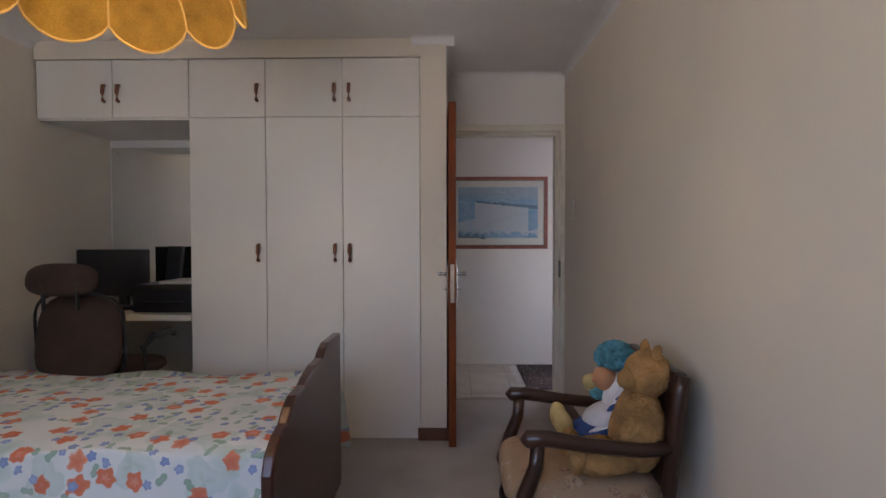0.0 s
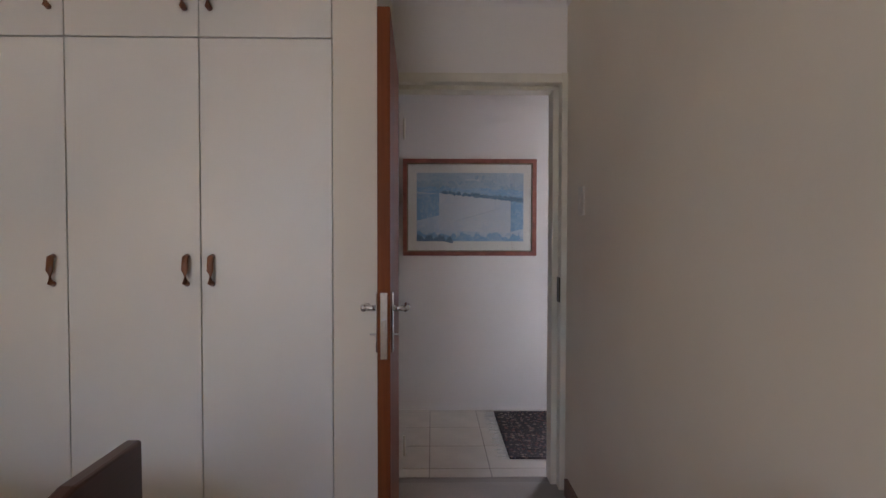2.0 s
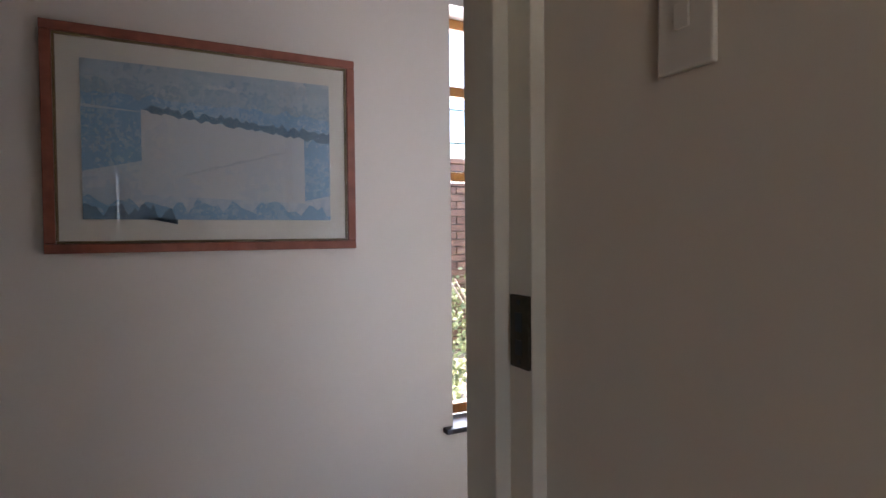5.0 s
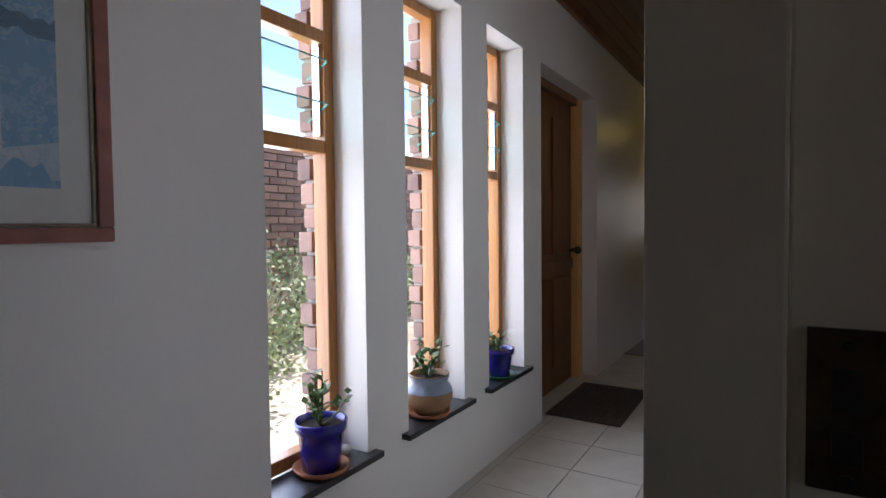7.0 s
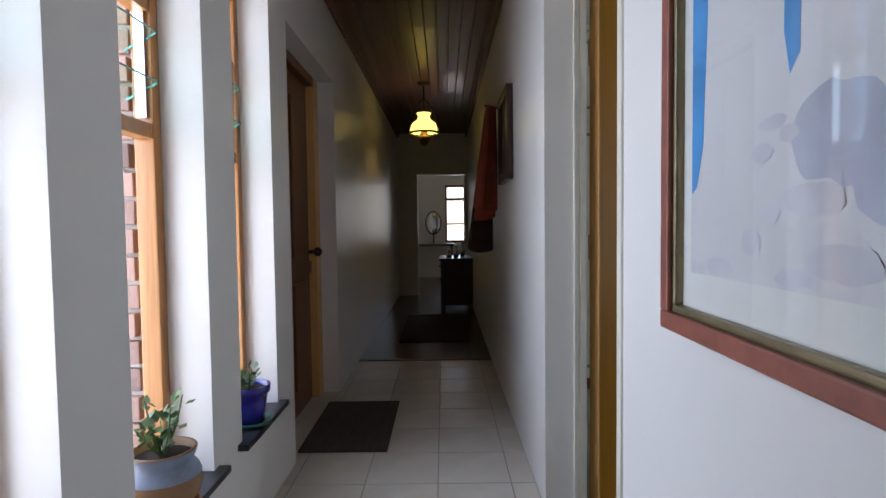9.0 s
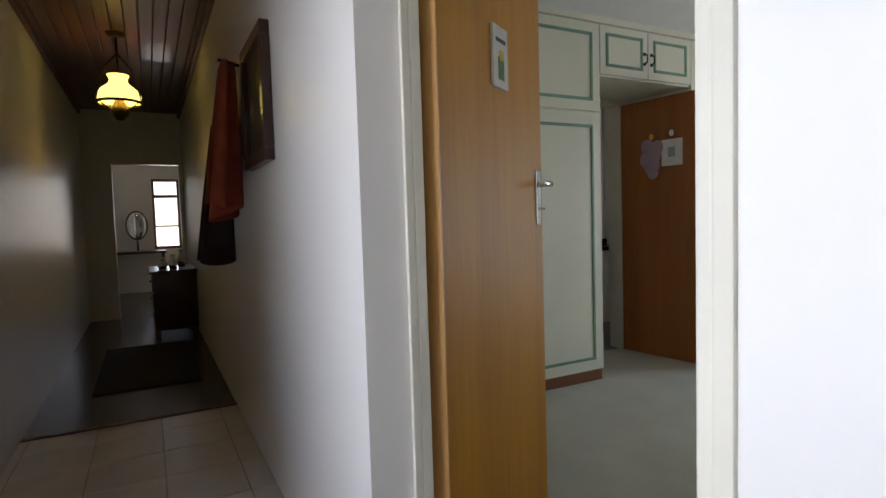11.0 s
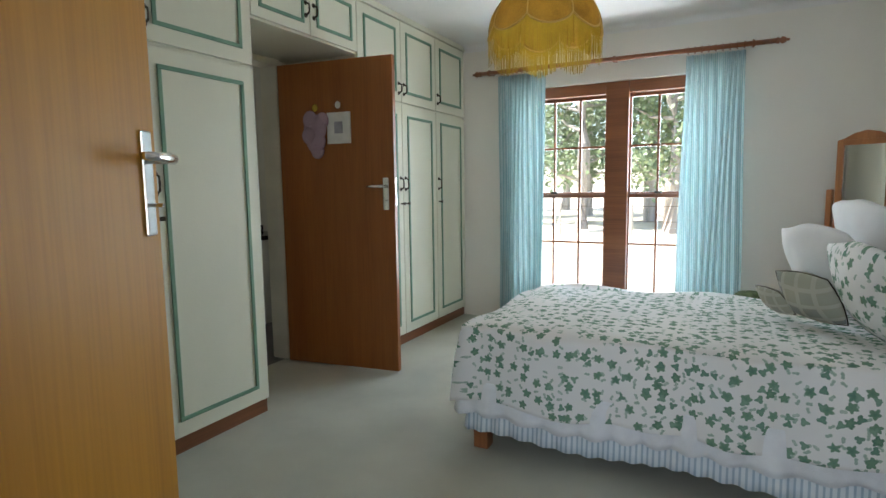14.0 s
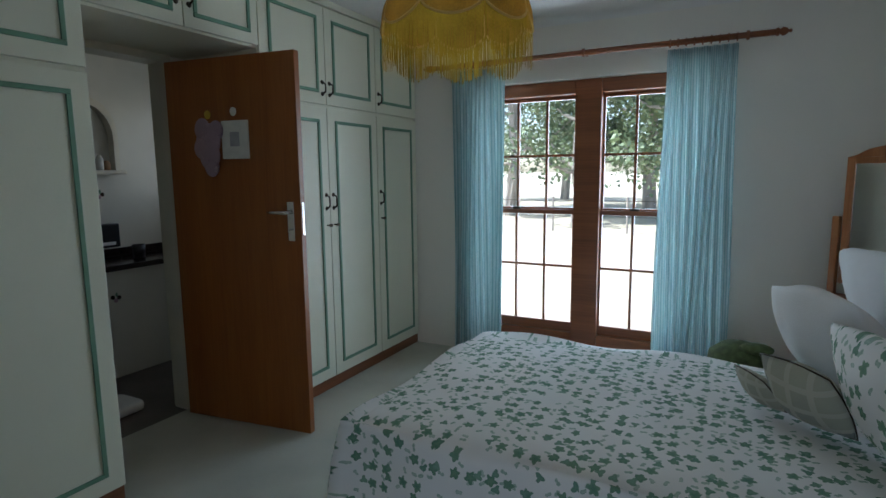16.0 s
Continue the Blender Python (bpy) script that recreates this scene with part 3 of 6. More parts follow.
wall_with_holes("wall_bathroom", "x", 5.25, 0.11, -0.1, R, -0.1, H1 + 0.1, [(1.80, 2.62, -0.1, 2.06)], M["bedwall"], "off-white wall behind the wardrobes")
structure("wall_bathroom_back", (6.62, 0.5, -0.1, 6.74, 3.7, H1 + 0.1), M["walltile"], "cream wall above white tiles")
# the opening in this wall is unseen, added only for the fill light
wall_with_holes("wall_bathroom_south", "y", 0.5, 0.12, 5.36, 6.62, -0.1, H1 + 0.1, [(5.66, 6.34, 1.2, 2.0)], M["walltile"], "cream wall with a small unseen opening added to let light in")
structure("wall_bathroom_north", (5.36, 3.5, -0.1, 6.62, 3.62, H1 + 0.1), M["walltile"], "cream wall")
structure("ceiling_bathroom", (5.25, 0.5, H1, 6.74, 3.7, H1 + 0.1), M["ceil"], "white bathroom ceiling")

# hall ceiling of stained tongue-and-groove boards, one mesh
bm = bmesh.new()
y = S - 0.02
while y < N + 0.02:
    box(bm, -1.35, y + 0.003, HC - 0.018, 10.0, y + 0.087, HC + 0.02, bevel=0.004)
    y += 0.09
box(bm, -1.42, R + 0.02, HC + 0.02, 10.1, N + 0.3, HC + 0.08)
tagged(part("ceiling_hall", bm, M["plank"]), "dark stained timber board ceiling", "", "", "structure")
for nm, y0, y1 in (("trim_hall_north", N - 0.035, N), ("trim_hall_south", S, S + 0.035)):
    tagged(bx(nm, (-1.3, y0, HC - 0.075, 9.9, y1, HC - 0.019), M["plank"], bevel=0.01), "dark timber moulding under the hall ceiling", "", "", "structure")


def cove(name, a, b, inward, size=0.055):
    """A plaster cove along a to b under the bedroom ceiling; inward is the room's side."""
    a, b, w = Vector((*a, H1)), Vector((*b, H1)), Vector((*inward, 0))
    bm = bmesh.new()
    prof = [(0, 0)] + [(size * (1 - math.sin(k * math.pi / 12)), -size * (1 - math.cos(k * math.pi / 12))) for k in range(7)]
    ra = [bm.verts.new(a + w * u + Vector((0, 0, v))) for u, v in prof]
    rb = [bm.verts.new(b + w * u + Vector((0, 0, v))) for u, v in prof]
    for i in range(len(prof)):
        j = (i + 1) % len(prof)
        bm.faces.new((ra[i], ra[j], rb[j], rb[i]))
    bmesh.ops.recalc_face_normals(bm, faces=bm.faces)
    return tagged(part(name, bm, M["ceil"]), "white plaster cove at the ceiling", "", "", "structure")


cove("trim_study_east", (0.985, 0), (0.985, R), (-1, 0))
cove("trim_study_west", (-2.44, 0), (-2.44, 3.98), (1, 0))
cove("trim_study_door", (0.115, R), (0.985, R), (0, -1))
cove("trim_study_nib", (0.115, 3.985), (0.115, R), (1, 0))
cove("trim_study_nib_front", (-0.10, 3.978), (0.165, 3.978), (0, -1), 0.05)
cove("trim_bedroom_window", (1.52, 0), (4.65, 0), (0, 1))
cove("trim_bedroom_west", (1.52, 0), (1.52, R), (1, 0))
tagged(bx("baseboard_study_east", (0.967, 0.0, 0.0, 0.985, 4.66, 0.085), M["skirting"], bevel=0.004), "dark stained wooden skirting", "", "", "structure")
bm = box(bmesh.new(), -0.062, 3.955, 0.0, 0.128, 3.977, 0.075, bevel=0.004)
box(bm, 0.106, 3.977, 0.0, 0.128, 4.66, 0.075, bevel=0.004)
tagged(part("baseboard_study_nib", bm, M["skirting"]), "dark stained wooden skirting", "", "", "structure")
tagged(bx("trim_threshold", (5.53, S, -0.004, 5.57, N, 0.006), M["skirting"], bevel=0.002), "dark strip where the tiles end", "", "", "structure")

# ---------------------------------------------------------------- doors


def lever(parent, p, side, along, plate=True):
    """A lever handle on a plate; side: out of the leaf, along: the lever's way."""
    p, s, a = Vector(p), Vector(side), Vector(along)
    bm = bmesh.new()
    u = s.cross(Vector((0, 0, 1)))
    m = Matrix.Translation(p + s * 0.004) @ Matrix(((u.x, s.x, 0, 0), (u.y, s.y, 0, 0), (0, 0, 1, 0), (0, 0, 0, 1)))
    box(bm, -0.021, -0.004, -0.15, 0.021, 0.004, 0.055, bevel=0.004, turn=m)
    pl = part("lock_plate", bm, M["chrome"], parent, "chrome lock plate")
    bm = bmesh.new()
    q = p + s * 0.05
    rod(bm, p, q, 0.010, n=12)
    tube(bm, [q - a * 0.008, q + a * 0.03 + s * 0.006, q + a * 0.08 + s * 0.004, q + a * 0.115 - s * 0.004], [0.011, 0.011, 0.009, 0.007], 10)
    part("lever", bm, M["chrome"], pl, "chrome lever", True)
    bm = rod(bmesh.new(), p + s * 0.004 - Vector((0, 0, 0.09)), p + s * 0.03 - Vector((0, 0, 0.09)), 0.004, n=8)
    part("key", bm, M["chrome"], pl)


# study door, open into the room
door_1 = thing("door_1", (0.152, 4.20, 0), "open dark mahogany veneer door with chrome lever", "door", kind="structure")
lt = pose(0.108, 4.66, 0, 0, 0, 1.5)
part("leaf", box(bmesh.new(), 0, -0.84, 0.012, 0.044, 0, 2.045, 0.003, lt), M["mahogany"], door_1)
bm = box(bmesh.new(), 0.010, -0.8425, 0.87, 0.034, -0.839, 1.095, 0.001, lt)
part("lock_edge", bm, M["chrome"], door_1, "worn steel lock plate")
part("latch", box(bmesh.new(), 0.016, -0.850, 0.975, 0.028, -0.841, 1.005, 0.001, lt), M["chrome"], door_1)
lever(door_1, lt @ Vector((0.044, -0.785, 1.035)), (1, 0, 0), (0, 1, 0))
lever(door_1, lt @ Vector((0.0, -0.785, 1.035)), (-1, 0, 0), (0, 1, 0))
for z in (0.25, 1.8):
    part("hinge", rod(bmesh.new(), (0.178, 4.668, z - 0.05), (0.178, 4.668, z + 0.05), 0.006, n=8), M["framepaint"], door_1)


def door_frame(name, x0, x1, z, label, face):
    """A painted frame with a rebate on the room's side, filling the hole x0 to x1."""
    fr = thing(name, ((x0 + x1) / 2, R, 0), label, "door frame", kind="structure")
    for nm, xa, xb, s in (("jamb", x0, x0 + 0.03, 1), ("jamb", x1 - 0.03, x1, -1)):
        bm = bmesh.new()
        box(bm, (xa if s > 0 else xa - 0.03), R + 0.045, 0, (xb + 0.03 if s > 0 else xb), face, z + 0.02, 0.003)
        box(bm, xa, R - 0.022, 0, xb, R + 0.0448, z + 0.05, 0.003)
        part(nm, bm, M["framepaint"], fr)
    bm = box(bmesh.new(), x0 + 0.03, R + 0.045, z - 0.022, x1 - 0.03, face, z + 0.045, 0.003)
    box(bm, x0 + 0.03, R - 0.022, z, x1 - 0.03, R + 0.0448, z + 0.045, 0.003)
    part("head", bm, M["framepaint"], fr)
    return fr


fr1 = door_frame("door_frame_1", 0.06, 0.985, 2.04, "cream painted wooden door frame", 4.884)
bm = box(bmesh.new(), 0.948, R - 0.021, 0.950, 0.9545, R + 0.032, 1.075, 0.001)
sp1 = part("strike_plate", bm, M["brass"], fr1, "dark steel strike plate")
part("latch_hole", box(bmesh.new(), 0.9468, R - 0.004, 1.012, 0.9479, R + 0.016, 1.045, 0.0004), M["black"], sp1)
part("bolt_hole", box(bmesh.new(), 0.9468, R - 0.004, 0.972, 0.9479, R + 0.016, 0.998, 0.0004), M["black"], sp1)
for z in (0.960, 1.063):
    part("screw", rod(bmesh.new(), (0.9466, R + 0.006, z), (0.9479, R + 0.006, z), 0.005, n=10), M["black"], sp1)

# bedroom door frame: a flush jamb towards the study, a slim one behind the plaster reveal at the hinges
fr2 = thing("door_frame_2", (2.62, R, 0), "cream painted wooden door frame", "door frame", kind="structure")
part("jamb", box(box(bmesh.new(), 2.131, R - 0.022, 0, 2.150, S + 0.003, 2.075, 0.004), 2.109, R - 0.022, 0, 2.1308, S + 0.006, 2.085, 0.003), M["framepaint"], fr2)
part("jamb", box(box(bmesh.new(), 3.050, R - 0.028, 0, 3.120, R - 0.001, 2.075, 0.003), 3.050, R - 0.0008, 0, 3.0645, R + 0.022, 2.075, 0.003), M["framepaint"], fr2)
part("head", box(bmesh.new(), 2.150, R - 0.028, 2.040, 3.050, R + 0.022, 2.083, 0.003), M["framepaint"], fr2)

# bedroom door, open into the bedroom
door_2 = thing("door_2", (3.25, 4.3, 0), "open honey veneer door with chrome lever", "door", kind="structure")
dt = pose(3.066, 4.652, 0, 0, 0, 33)
part("leaf", box(bmesh.new(), 0.004, -0.80, 0.012, 0.044, 0, 2.03, 0.003, dt), M["veneer"], door_2)
part("lipping", box(bmesh.new(), -0.002, 0.0002, 0.012, 0.046, 0.007, 2.03, 0.001, dt), M["pine"], door_2, "pale pine edge strip")
side2 = dt.to_3x3() @ Vector((-1, 0, 0))
lever(door_2, dt @ Vector((0.004, -0.745, 1.27)), tuple(side2), tuple(dt.to_3x3() @ Vector((0, 1, 0))))
bm = box(bmesh.new(), -0.006, -0.46, 1.56, 0.0036, -0.345, 1.75, 0.001, dt)
pc = part("poster", bm, M["paper"], door_2, "small printed card pinned to the door")
M_leafgreen = flat("card_print_green", (0.10, 0.22, 0.06))
M_yell = flat("card_print_yellow", (0.55, 0.42, 0.06))
part("print", box(bmesh.new(), -0.0075, -0.425, 1.585, -0.0062, -0.38, 1.655, turn=dt), M_leafgreen, pc)
part("print", box(bmesh.new(), -0.0085, -0.42, 1.645, -0.0078, -0.388, 1.675, turn=dt), M_yell, pc)
part("lettering", box(bmesh.new(), -0.0075, -0.44, 1.70, -0.0062, -0.365, 1.712, turn=dt), M["black"], pc)
for z in (0.28, 1.05, 1.82):
    p = dt @ Vector((0.051, 0.004, z))
    part("hinge", rod(bmesh.new(), p - Vector((0, 0, 0.05)), p + Vector((0, 0, 0.05)), 0.005, n=8), M["chrome"], door_2)

# bathroom door, open towards the bedroom
door_3 = thing("door_3", (4.75, 1.79, 0), "open red-brown veneer bathroom door", "door", kind="structure")
bt = Matrix.Translation((5.175, 1.842, 0)) @ Matrix.Rotation(math.atan2(-(1.842 - 1.735), -(5.175 - 4.338)), 4, "Z")
part("leaf", box(bmesh.new(), 0, -0.002, 0.012, 0.843, 0.038, 2.03, 0.003, bt), M["veneer2"], door_3)
nrm = bt.to_3x3() @ Vector((0, -1, 0))
lever(door_3, bt @ Vector((0.785, -0.002, 1.22)), tuple(nrm), tuple(bt.to_3x3() @ Vector((-1, 0, 0))))
part("lock_edge", box(bmesh.new(), 0.842, 0.008, 1.10, 0.8455, 0.028, 1.27, turn=bt), M["chrome"], door_3, "steel lock plate")
cd = part("card", box(bmesh.new(), 0.375, -0.012, 1.50, 0.545, -0.0025, 1.70, 0.001, bt), M["paper"], door_3, "white card with a small grey drawing")
part("print", box(bmesh.new(), 0.43, -0.0138, 1.565, 0.49, -0.0124, 1.64, turn=bt), flat("card_print_grey", (0.38, 0.36, 0.38)), cd)
bm = bmesh.new()
for c, r in (((0.285, 1.60), 0.095), ((0.25, 1.66), 0.06), ((0.34, 1.65), 0.055), ((0.29, 1.52), 0.08), ((0.30, 1.46), 0.055), ((0.24, 1.56), 0.06)):
    ball(bm, bt @ Vector((c[0], -0.014, c[1])), (r, 0.014, r), 8)
part("ornament", bm, M["mauve"], door_3, "mauve fabric ornament hung on the door", True)
for x, z, k in ((0.29, 1.735, "yellow"), (0.46, 1.745, "paper")):
    part("pin_bow", ball(bmesh.new(), bt @ Vector((x, -0.014, z)), (0.022, 0.01, 0.024), 6), M[k], door_3)
fr3 = thing("door_frame_3", (5.25, 2.2, 0), "cream painted bathroom door frame", "door frame", kind="structure")
for y0, y1 in ((1.762, 1.80), (2.62, 2.66)):
    part("jamb", box(bmesh.new(), 5.225, y0, 0, 5.37, y1, 2.10, 0.003), M["framepaint"], fr3)
part("head", box(bmesh.new(), 5.225, 1.80, 2.045, 5.37, 2.62, 2.10, 0.003), M["framepaint"], fr3)

# front door in its recess
door_4 = thing("door_4", (4.1, 6.1450, 0), "closed dark panelled wooden front door", "door", kind="structure")
part("leaf", box(bmesh.new(), 3.62, 6.1600, 0.0, 4.56, 6.2000, 2.06, 0.003), M["frontdoor"], door_4)
for x0, x1 in ((3.71, 4.04), (4.13, 4.47)):
    for z0, z1 in ((0.16, 0.80), (0.96, 1.92)):
        bm = box(bmesh.new(), x0, 6.1420, z0, x1, 6.1595, z1, 0.012)
        part("panel", bm, M["frontdoor"], door_4)
part("rail", box(bmesh.new(), 3.63, 6.1430, 0.84, 4.55, 6.1595, 0.92, 0.006), M["frontdoor"], door_4)
for x0, x1 in ((3.542, 3.62), (4.56, 4.683)):
    # the right jamb's paler wood paints in the light falling on it
    part("jamb", box(bmesh.new(), x0, 6.1100, 0, x1, 6.2050, 2.118, 0.005), M["pine"] if x0 > 4 else M["frontdoor"], door_4)
part("head", box(bmesh.new(), 3.62, 6.1100, 2.06, 4.56, 6.2050, 2.118, 0.005), M["frontdoor"], door_4)
bm = rod(bmesh.new(), (4.50, 6.0950, 0.98), (4.50, 6.1590, 0.98), 0.014)
ball(bm, (4.50, 6.0900, 0.98), 0.03, 8)
part("knob", bm, M["brass"], door_4, "", True)
bx("backing", (3.3, 6.2070, -0.1, 4.9, 6.2450, 2.2), M["frontdoor"], door_4)

# ---------------------------------------------------------------- hall windows
for i, (a, b) in enumerate(WINS):
    w = thing(f"window_{i + 1}", ((a + b) / 2, 6.16, 0.38), "tall varnished slot window with glass louvres", "window", "slot windows of the hall", "structure")
    y0, y1 = 6.13, 6.19
    for x0, x1 in ((a, a + 0.045), (b - 0.045, b)):
        part("frame", box(bmesh.new(), x0, y0, 0.38, x1, y1, 2.13, 0.004), M["frame"], w)
    for z in (0.38, 1.415, 1.79, 2.085):
        part("rail", box(bmesh.new(), a + 0.045, y0 + 0.004, z, b - 0.045, y1 - 0.004, z + 0.045, 0.004), M["frame"], w)
    for z0, z1 in ((0.425, 1.415), (1.835, 2.085)):
        p = bx("pane", (a + 0.045, 6.166, z0, b - 0.045, 6.170, z1), M["pane"], w)
        p.visible_shadow = False
    for z in (1.555, 1.70):
        t = Matrix.Translation((0, 6.16, z)) @ Matrix.Rotation(radians(-28), 4, "X")
        p = part("louvre", box(bmesh.new(), a + 0.05, -0.055, -0.003, b - 0.05, 0.055, 0.003, turn=t), M["louvre"], w, "greenish glass louvre blade")
        p.visible_shadow = False
        part("blade_edge", box(bmesh.new(), a + 0.05, -0.0575, -0.0032, b - 0.05, -0.0552, 0.0032, turn=t), M["glassedge"], p, "green glass edge")
        part("blade_edge", box(bmesh.new(), b - 0.0498, -0.055, -0.0032, b - 0.047, 0.055, 0.0032, turn=t), M["glassedge"], p)
    for x in (a + 0.05, b - 0.056):
        part("louvre_clip", box(bmesh.new(), x, 6.145, 1.476, x + 0.006, 6.175, 1.79), M["chrome"], w)
    tagged(bx("window_sill", (a - 0.045, N - 0.038, 0.358, b + 0.045, 6.129, 0.38), M["sill"], None, 0.004), "polished black slate window sill", "window sill", "slate sills", "structure")
    # brick jambs outside
    jb = thing("brick_jamb", (b, 6.4, 0), "rough klinker brick jamb outside the window", "brick wall", "brick jambs", "structure")
    part("mortar", box(bmesh.new(), b - 0.010, 6.196, 0.381, b - 0.0008, 6.262, 2.125), M["mortar"], jb)
    for k in range(20):
        z, off = 0.385 + k * 0.086, 0.010 * ((k * 7) % 3)
        part("brick", box(bmesh.new(), b - 0.022 - off, 6.206 + 0.004 * (k % 2), z, b - 0.0102, 6.262 + off * 0.4, z + 0.073, 0.004), M["brick"], jb)

# ---------------------------------------------------------------- bedroom window
w4 = thing("window_4", (3.297, -0.13, 0.14), "tall brown timber sash window with small panes", "window", kind="structure")
for x0, x1 in ((2.46, 2.53), (3.205, 3.39), (4.06, 4.13)):
    part("post", box(bmesh.new(), x0, -0.19, 0.14, x1, -0.06, 2.05, 0.006), M["rodwood"], w4)
for z0, z1 in ((0.14, 0.22), (1.955, 2.05)):
    for x0, x1 in ((2.53, 3.205), (3.39, 4.06)):
        part("frame_rail", box(bmesh.new(), x0, -0.185, z0, x1, -0.065, z1, 0.006), M["rodwood"], w4)
for x0, x1 in ((2.53, 3.205), (3.39, 4.06)):
    for nm, z0, z1, y in (("lower_sash", 0.22, 1.13, -0.115), ("upper_sash", 1.12, 1.955, -0.145)):
        sash = part(nm, box(bmesh.new(), x0, y - 0.014, z0, x1, y + 0.014, z0 + (0.07 if z0 < 1 else 0.03), 0.003), M["rodwood"], w4)
        part("rail", box(bmesh.new(), x0, y - 0.014, z1 - 0.028, x1, y + 0.014, z1 + 0.006, 0.003), M["rodwood"], sash)
        zm = 0.715 if z0 < 1 else 1.53
        part("bar", box(bmesh.new(), x0, y - 0.010, zm - 0.009, x1, y + 0.010, zm + 0.009), M["rodwood"], sash)
        for k in range(0, 4):
            xb = x0 + (x1 - x0) * k / 3
            r = 0.009 if k in (1, 2) else 0.014
            part("bar", box(bmesh.new(), xb - r, y - 0.011, z0 + 0.02, xb + r, y + 0.011, z1 - 0.02), M["rodwood"], sash)
        for k in range(3):
            for za, zb in ((z0 + 0.03, zm), (zm, z1 - 0.02)):
                p = bx("pane", (x0 + (x1 - x0) * k / 3 + 0.009, y - 0.002, za, x0 + (x1 - x0) * (k + 1) / 3 - 0.009, y + 0.002, zb), M["pane"], sash)
                p.visible_shadow = False
    xm = (x0 + x1) / 2 + 0.1
    part("latch", box(bmesh.new(), xm - 0.03, -0.10, 1.137, xm + 0.03, -0.07, 1.155, 0.003), M["brass"], w4)
tagged(bx("window_sill_bedroom", (2.42, -0.058, 0.09, 4.17, 0.03, 0.138), M["rodwood"], None, 0.006), "brown timber window sill", "window sill", "", "structure")

# study window behind the walker's start
w5 = thing("window_5", (-0.9, -0.13, 0.85), "wide painted window of the study", "window", kind="structure")
for x0, x1 in ((-1.85, -1.79), (-0.93, -0.87), (-0.01, 0.05)):
    part("frame", box(bmesh.new(), x0, -0.12, 0.85, x1, -0.06, 2.05, 0.004), M["rodwood"], w5)
for z in (0.85, 1.99):
    part("rail", box(bmesh.new(), -1.79, -0.115, z, -0.93, -0.065, z + 0.06, 0.004), M["rodwood"], w5)
    part("rail", box(bmesh.new(), -0.87, -0.115, z, -0.01, -0.065, z + 0.06, 0.004), M["rodwood"], w5)

# ---------------------------------------------------------------- study: built-in cupboards
FY = 3.985


def pull(bm_parent, x, z, h=0.10):
    bm = tube(bmesh.new(), [(x, FY - 0.004, z - h / 2), (x, FY - 0.020, z - h / 2 + 0.004), (x, FY - 0.026, z), (x, FY - 0.020, z + h / 2 - 0.004), (x, FY - 0.002, z + h / 2)], [0.010, 0.0115, 0.0115, 0.0115, 0.010], 10)
    part("handle", bm, M["handle"], bm_parent, "rounded red-brown wooden pull", True)


xs = [-2.43, -1.952, -1.475, -1.0, -0.523, -0.047]
structure("wall_study_nib", (-0.044, FY - 0.008, 0.0, 0.115, R, H1), M["cream"], "cream painted nib beside the cupboards")
structure("trim_bulkhead", (-2.44, FY - 0.004, 2.357, -0.044, R, H1), M["cream"], "cream bulkhead above the cupboards")
for k in range(5):
    low = k >= 2
    c = thing("cupboard", ((xs[k] + xs[k + 1]) / 2, 4.36, 0.11 if low else 2.0), "cream painted built-in cupboard with wooden pulls" if low else "cream overhead cupboard above the desk", "cupboard", "built-in study cupboards")
    z0 = 0.11 if low else 1.985
    part("body", box(bmesh.new(), xs[k], FY + 0.02, z0, xs[k + 1], R, 2.355), M["cupboard"], c)
    g = 0.0022
    hx = xs[k] + 0.042 if k in (1, 4) else xs[k + 1] - 0.048
    d = part("door", box(bmesh.new(), xs[k] + g, FY, 1.997, xs[k + 1] - g, FY + 0.0195, 2.352, 0.002), M["cupboard"], c)
    pull(d, hx, 2.145)
    if low:
        d = part("door", box(bmesh.new(), xs[k] + g, FY, 0.112, xs[k + 1] - g, FY + 0.0195, 1.992, 0.002), M["cupboard"], c)
        pull(d, hx, 1.16)
structure("plinth_study", (-1.475, FY + 0.012, 0.0, -0.044, FY + 0.06, 0.109), M["cupboard"], "cream plinth under the cupboards")
desk = thing("desk", (-1.95, 4.36, 0), "white laminate desk built into the alcove", "desk")
part("top", box(bmesh.new(), -2.44, 3.96, 0.735, -1.477, R, 0.775, 0.004), M["desk"], desk)
part("apron", box(bmesh.new(), -2.43, 4.55, 0.05, -1.48, 4.57, 0.734), M["desk"], desk)
part("side", box(bmesh.new(), -2.439, 4.0, 0.0, -2.42, R, 0.734), M["desk"], desk)
mir = thing("wall_mirror", (-1.93, R - 0.006, 0.8), "large frameless mirror screwed above the desk", "mirror")
part("glass", box(bmesh.new(), -2.425, R - 0.008, 0.80, -1.478, R - 0.002, 1.93, 0.001), M["mirror"], mir)
for x in (-2.38, -1.52):
    part("screw", rod(bmesh.new(), (x, R - 0.012, 1.89), (x, R - 0.008, 1.89), 0.007, n=10), M["chrome"], mir)

mon = thing("monitor", (-2.10, 4.25, 0.775), "black computer monitor on the desk", "monitor")
part("screen", box(bmesh.new(), -2.36, 4.22, 0.87, -1.88, 4.255, 1.175, 0.006), M["black"], mon)
part("bezel", box(bmesh.new(), -2.365, 4.214, 0.865, -1.875, 4.2195, 0.89, 0.002), M["black"], mon)
part("neck", box(bmesh.new(), -2.10, 4.257, 0.80, -2.04, 4.285, 0.98, 0.004), M["black"], mon)
part("foot", lathe(bmesh.new(), [(0.0, 0.792), (0.10, 0.788), (0.115, 0.7765), (0.0, 0.7755)], (-2.07, 4.26, 0)), M["black"], mon, "", True)
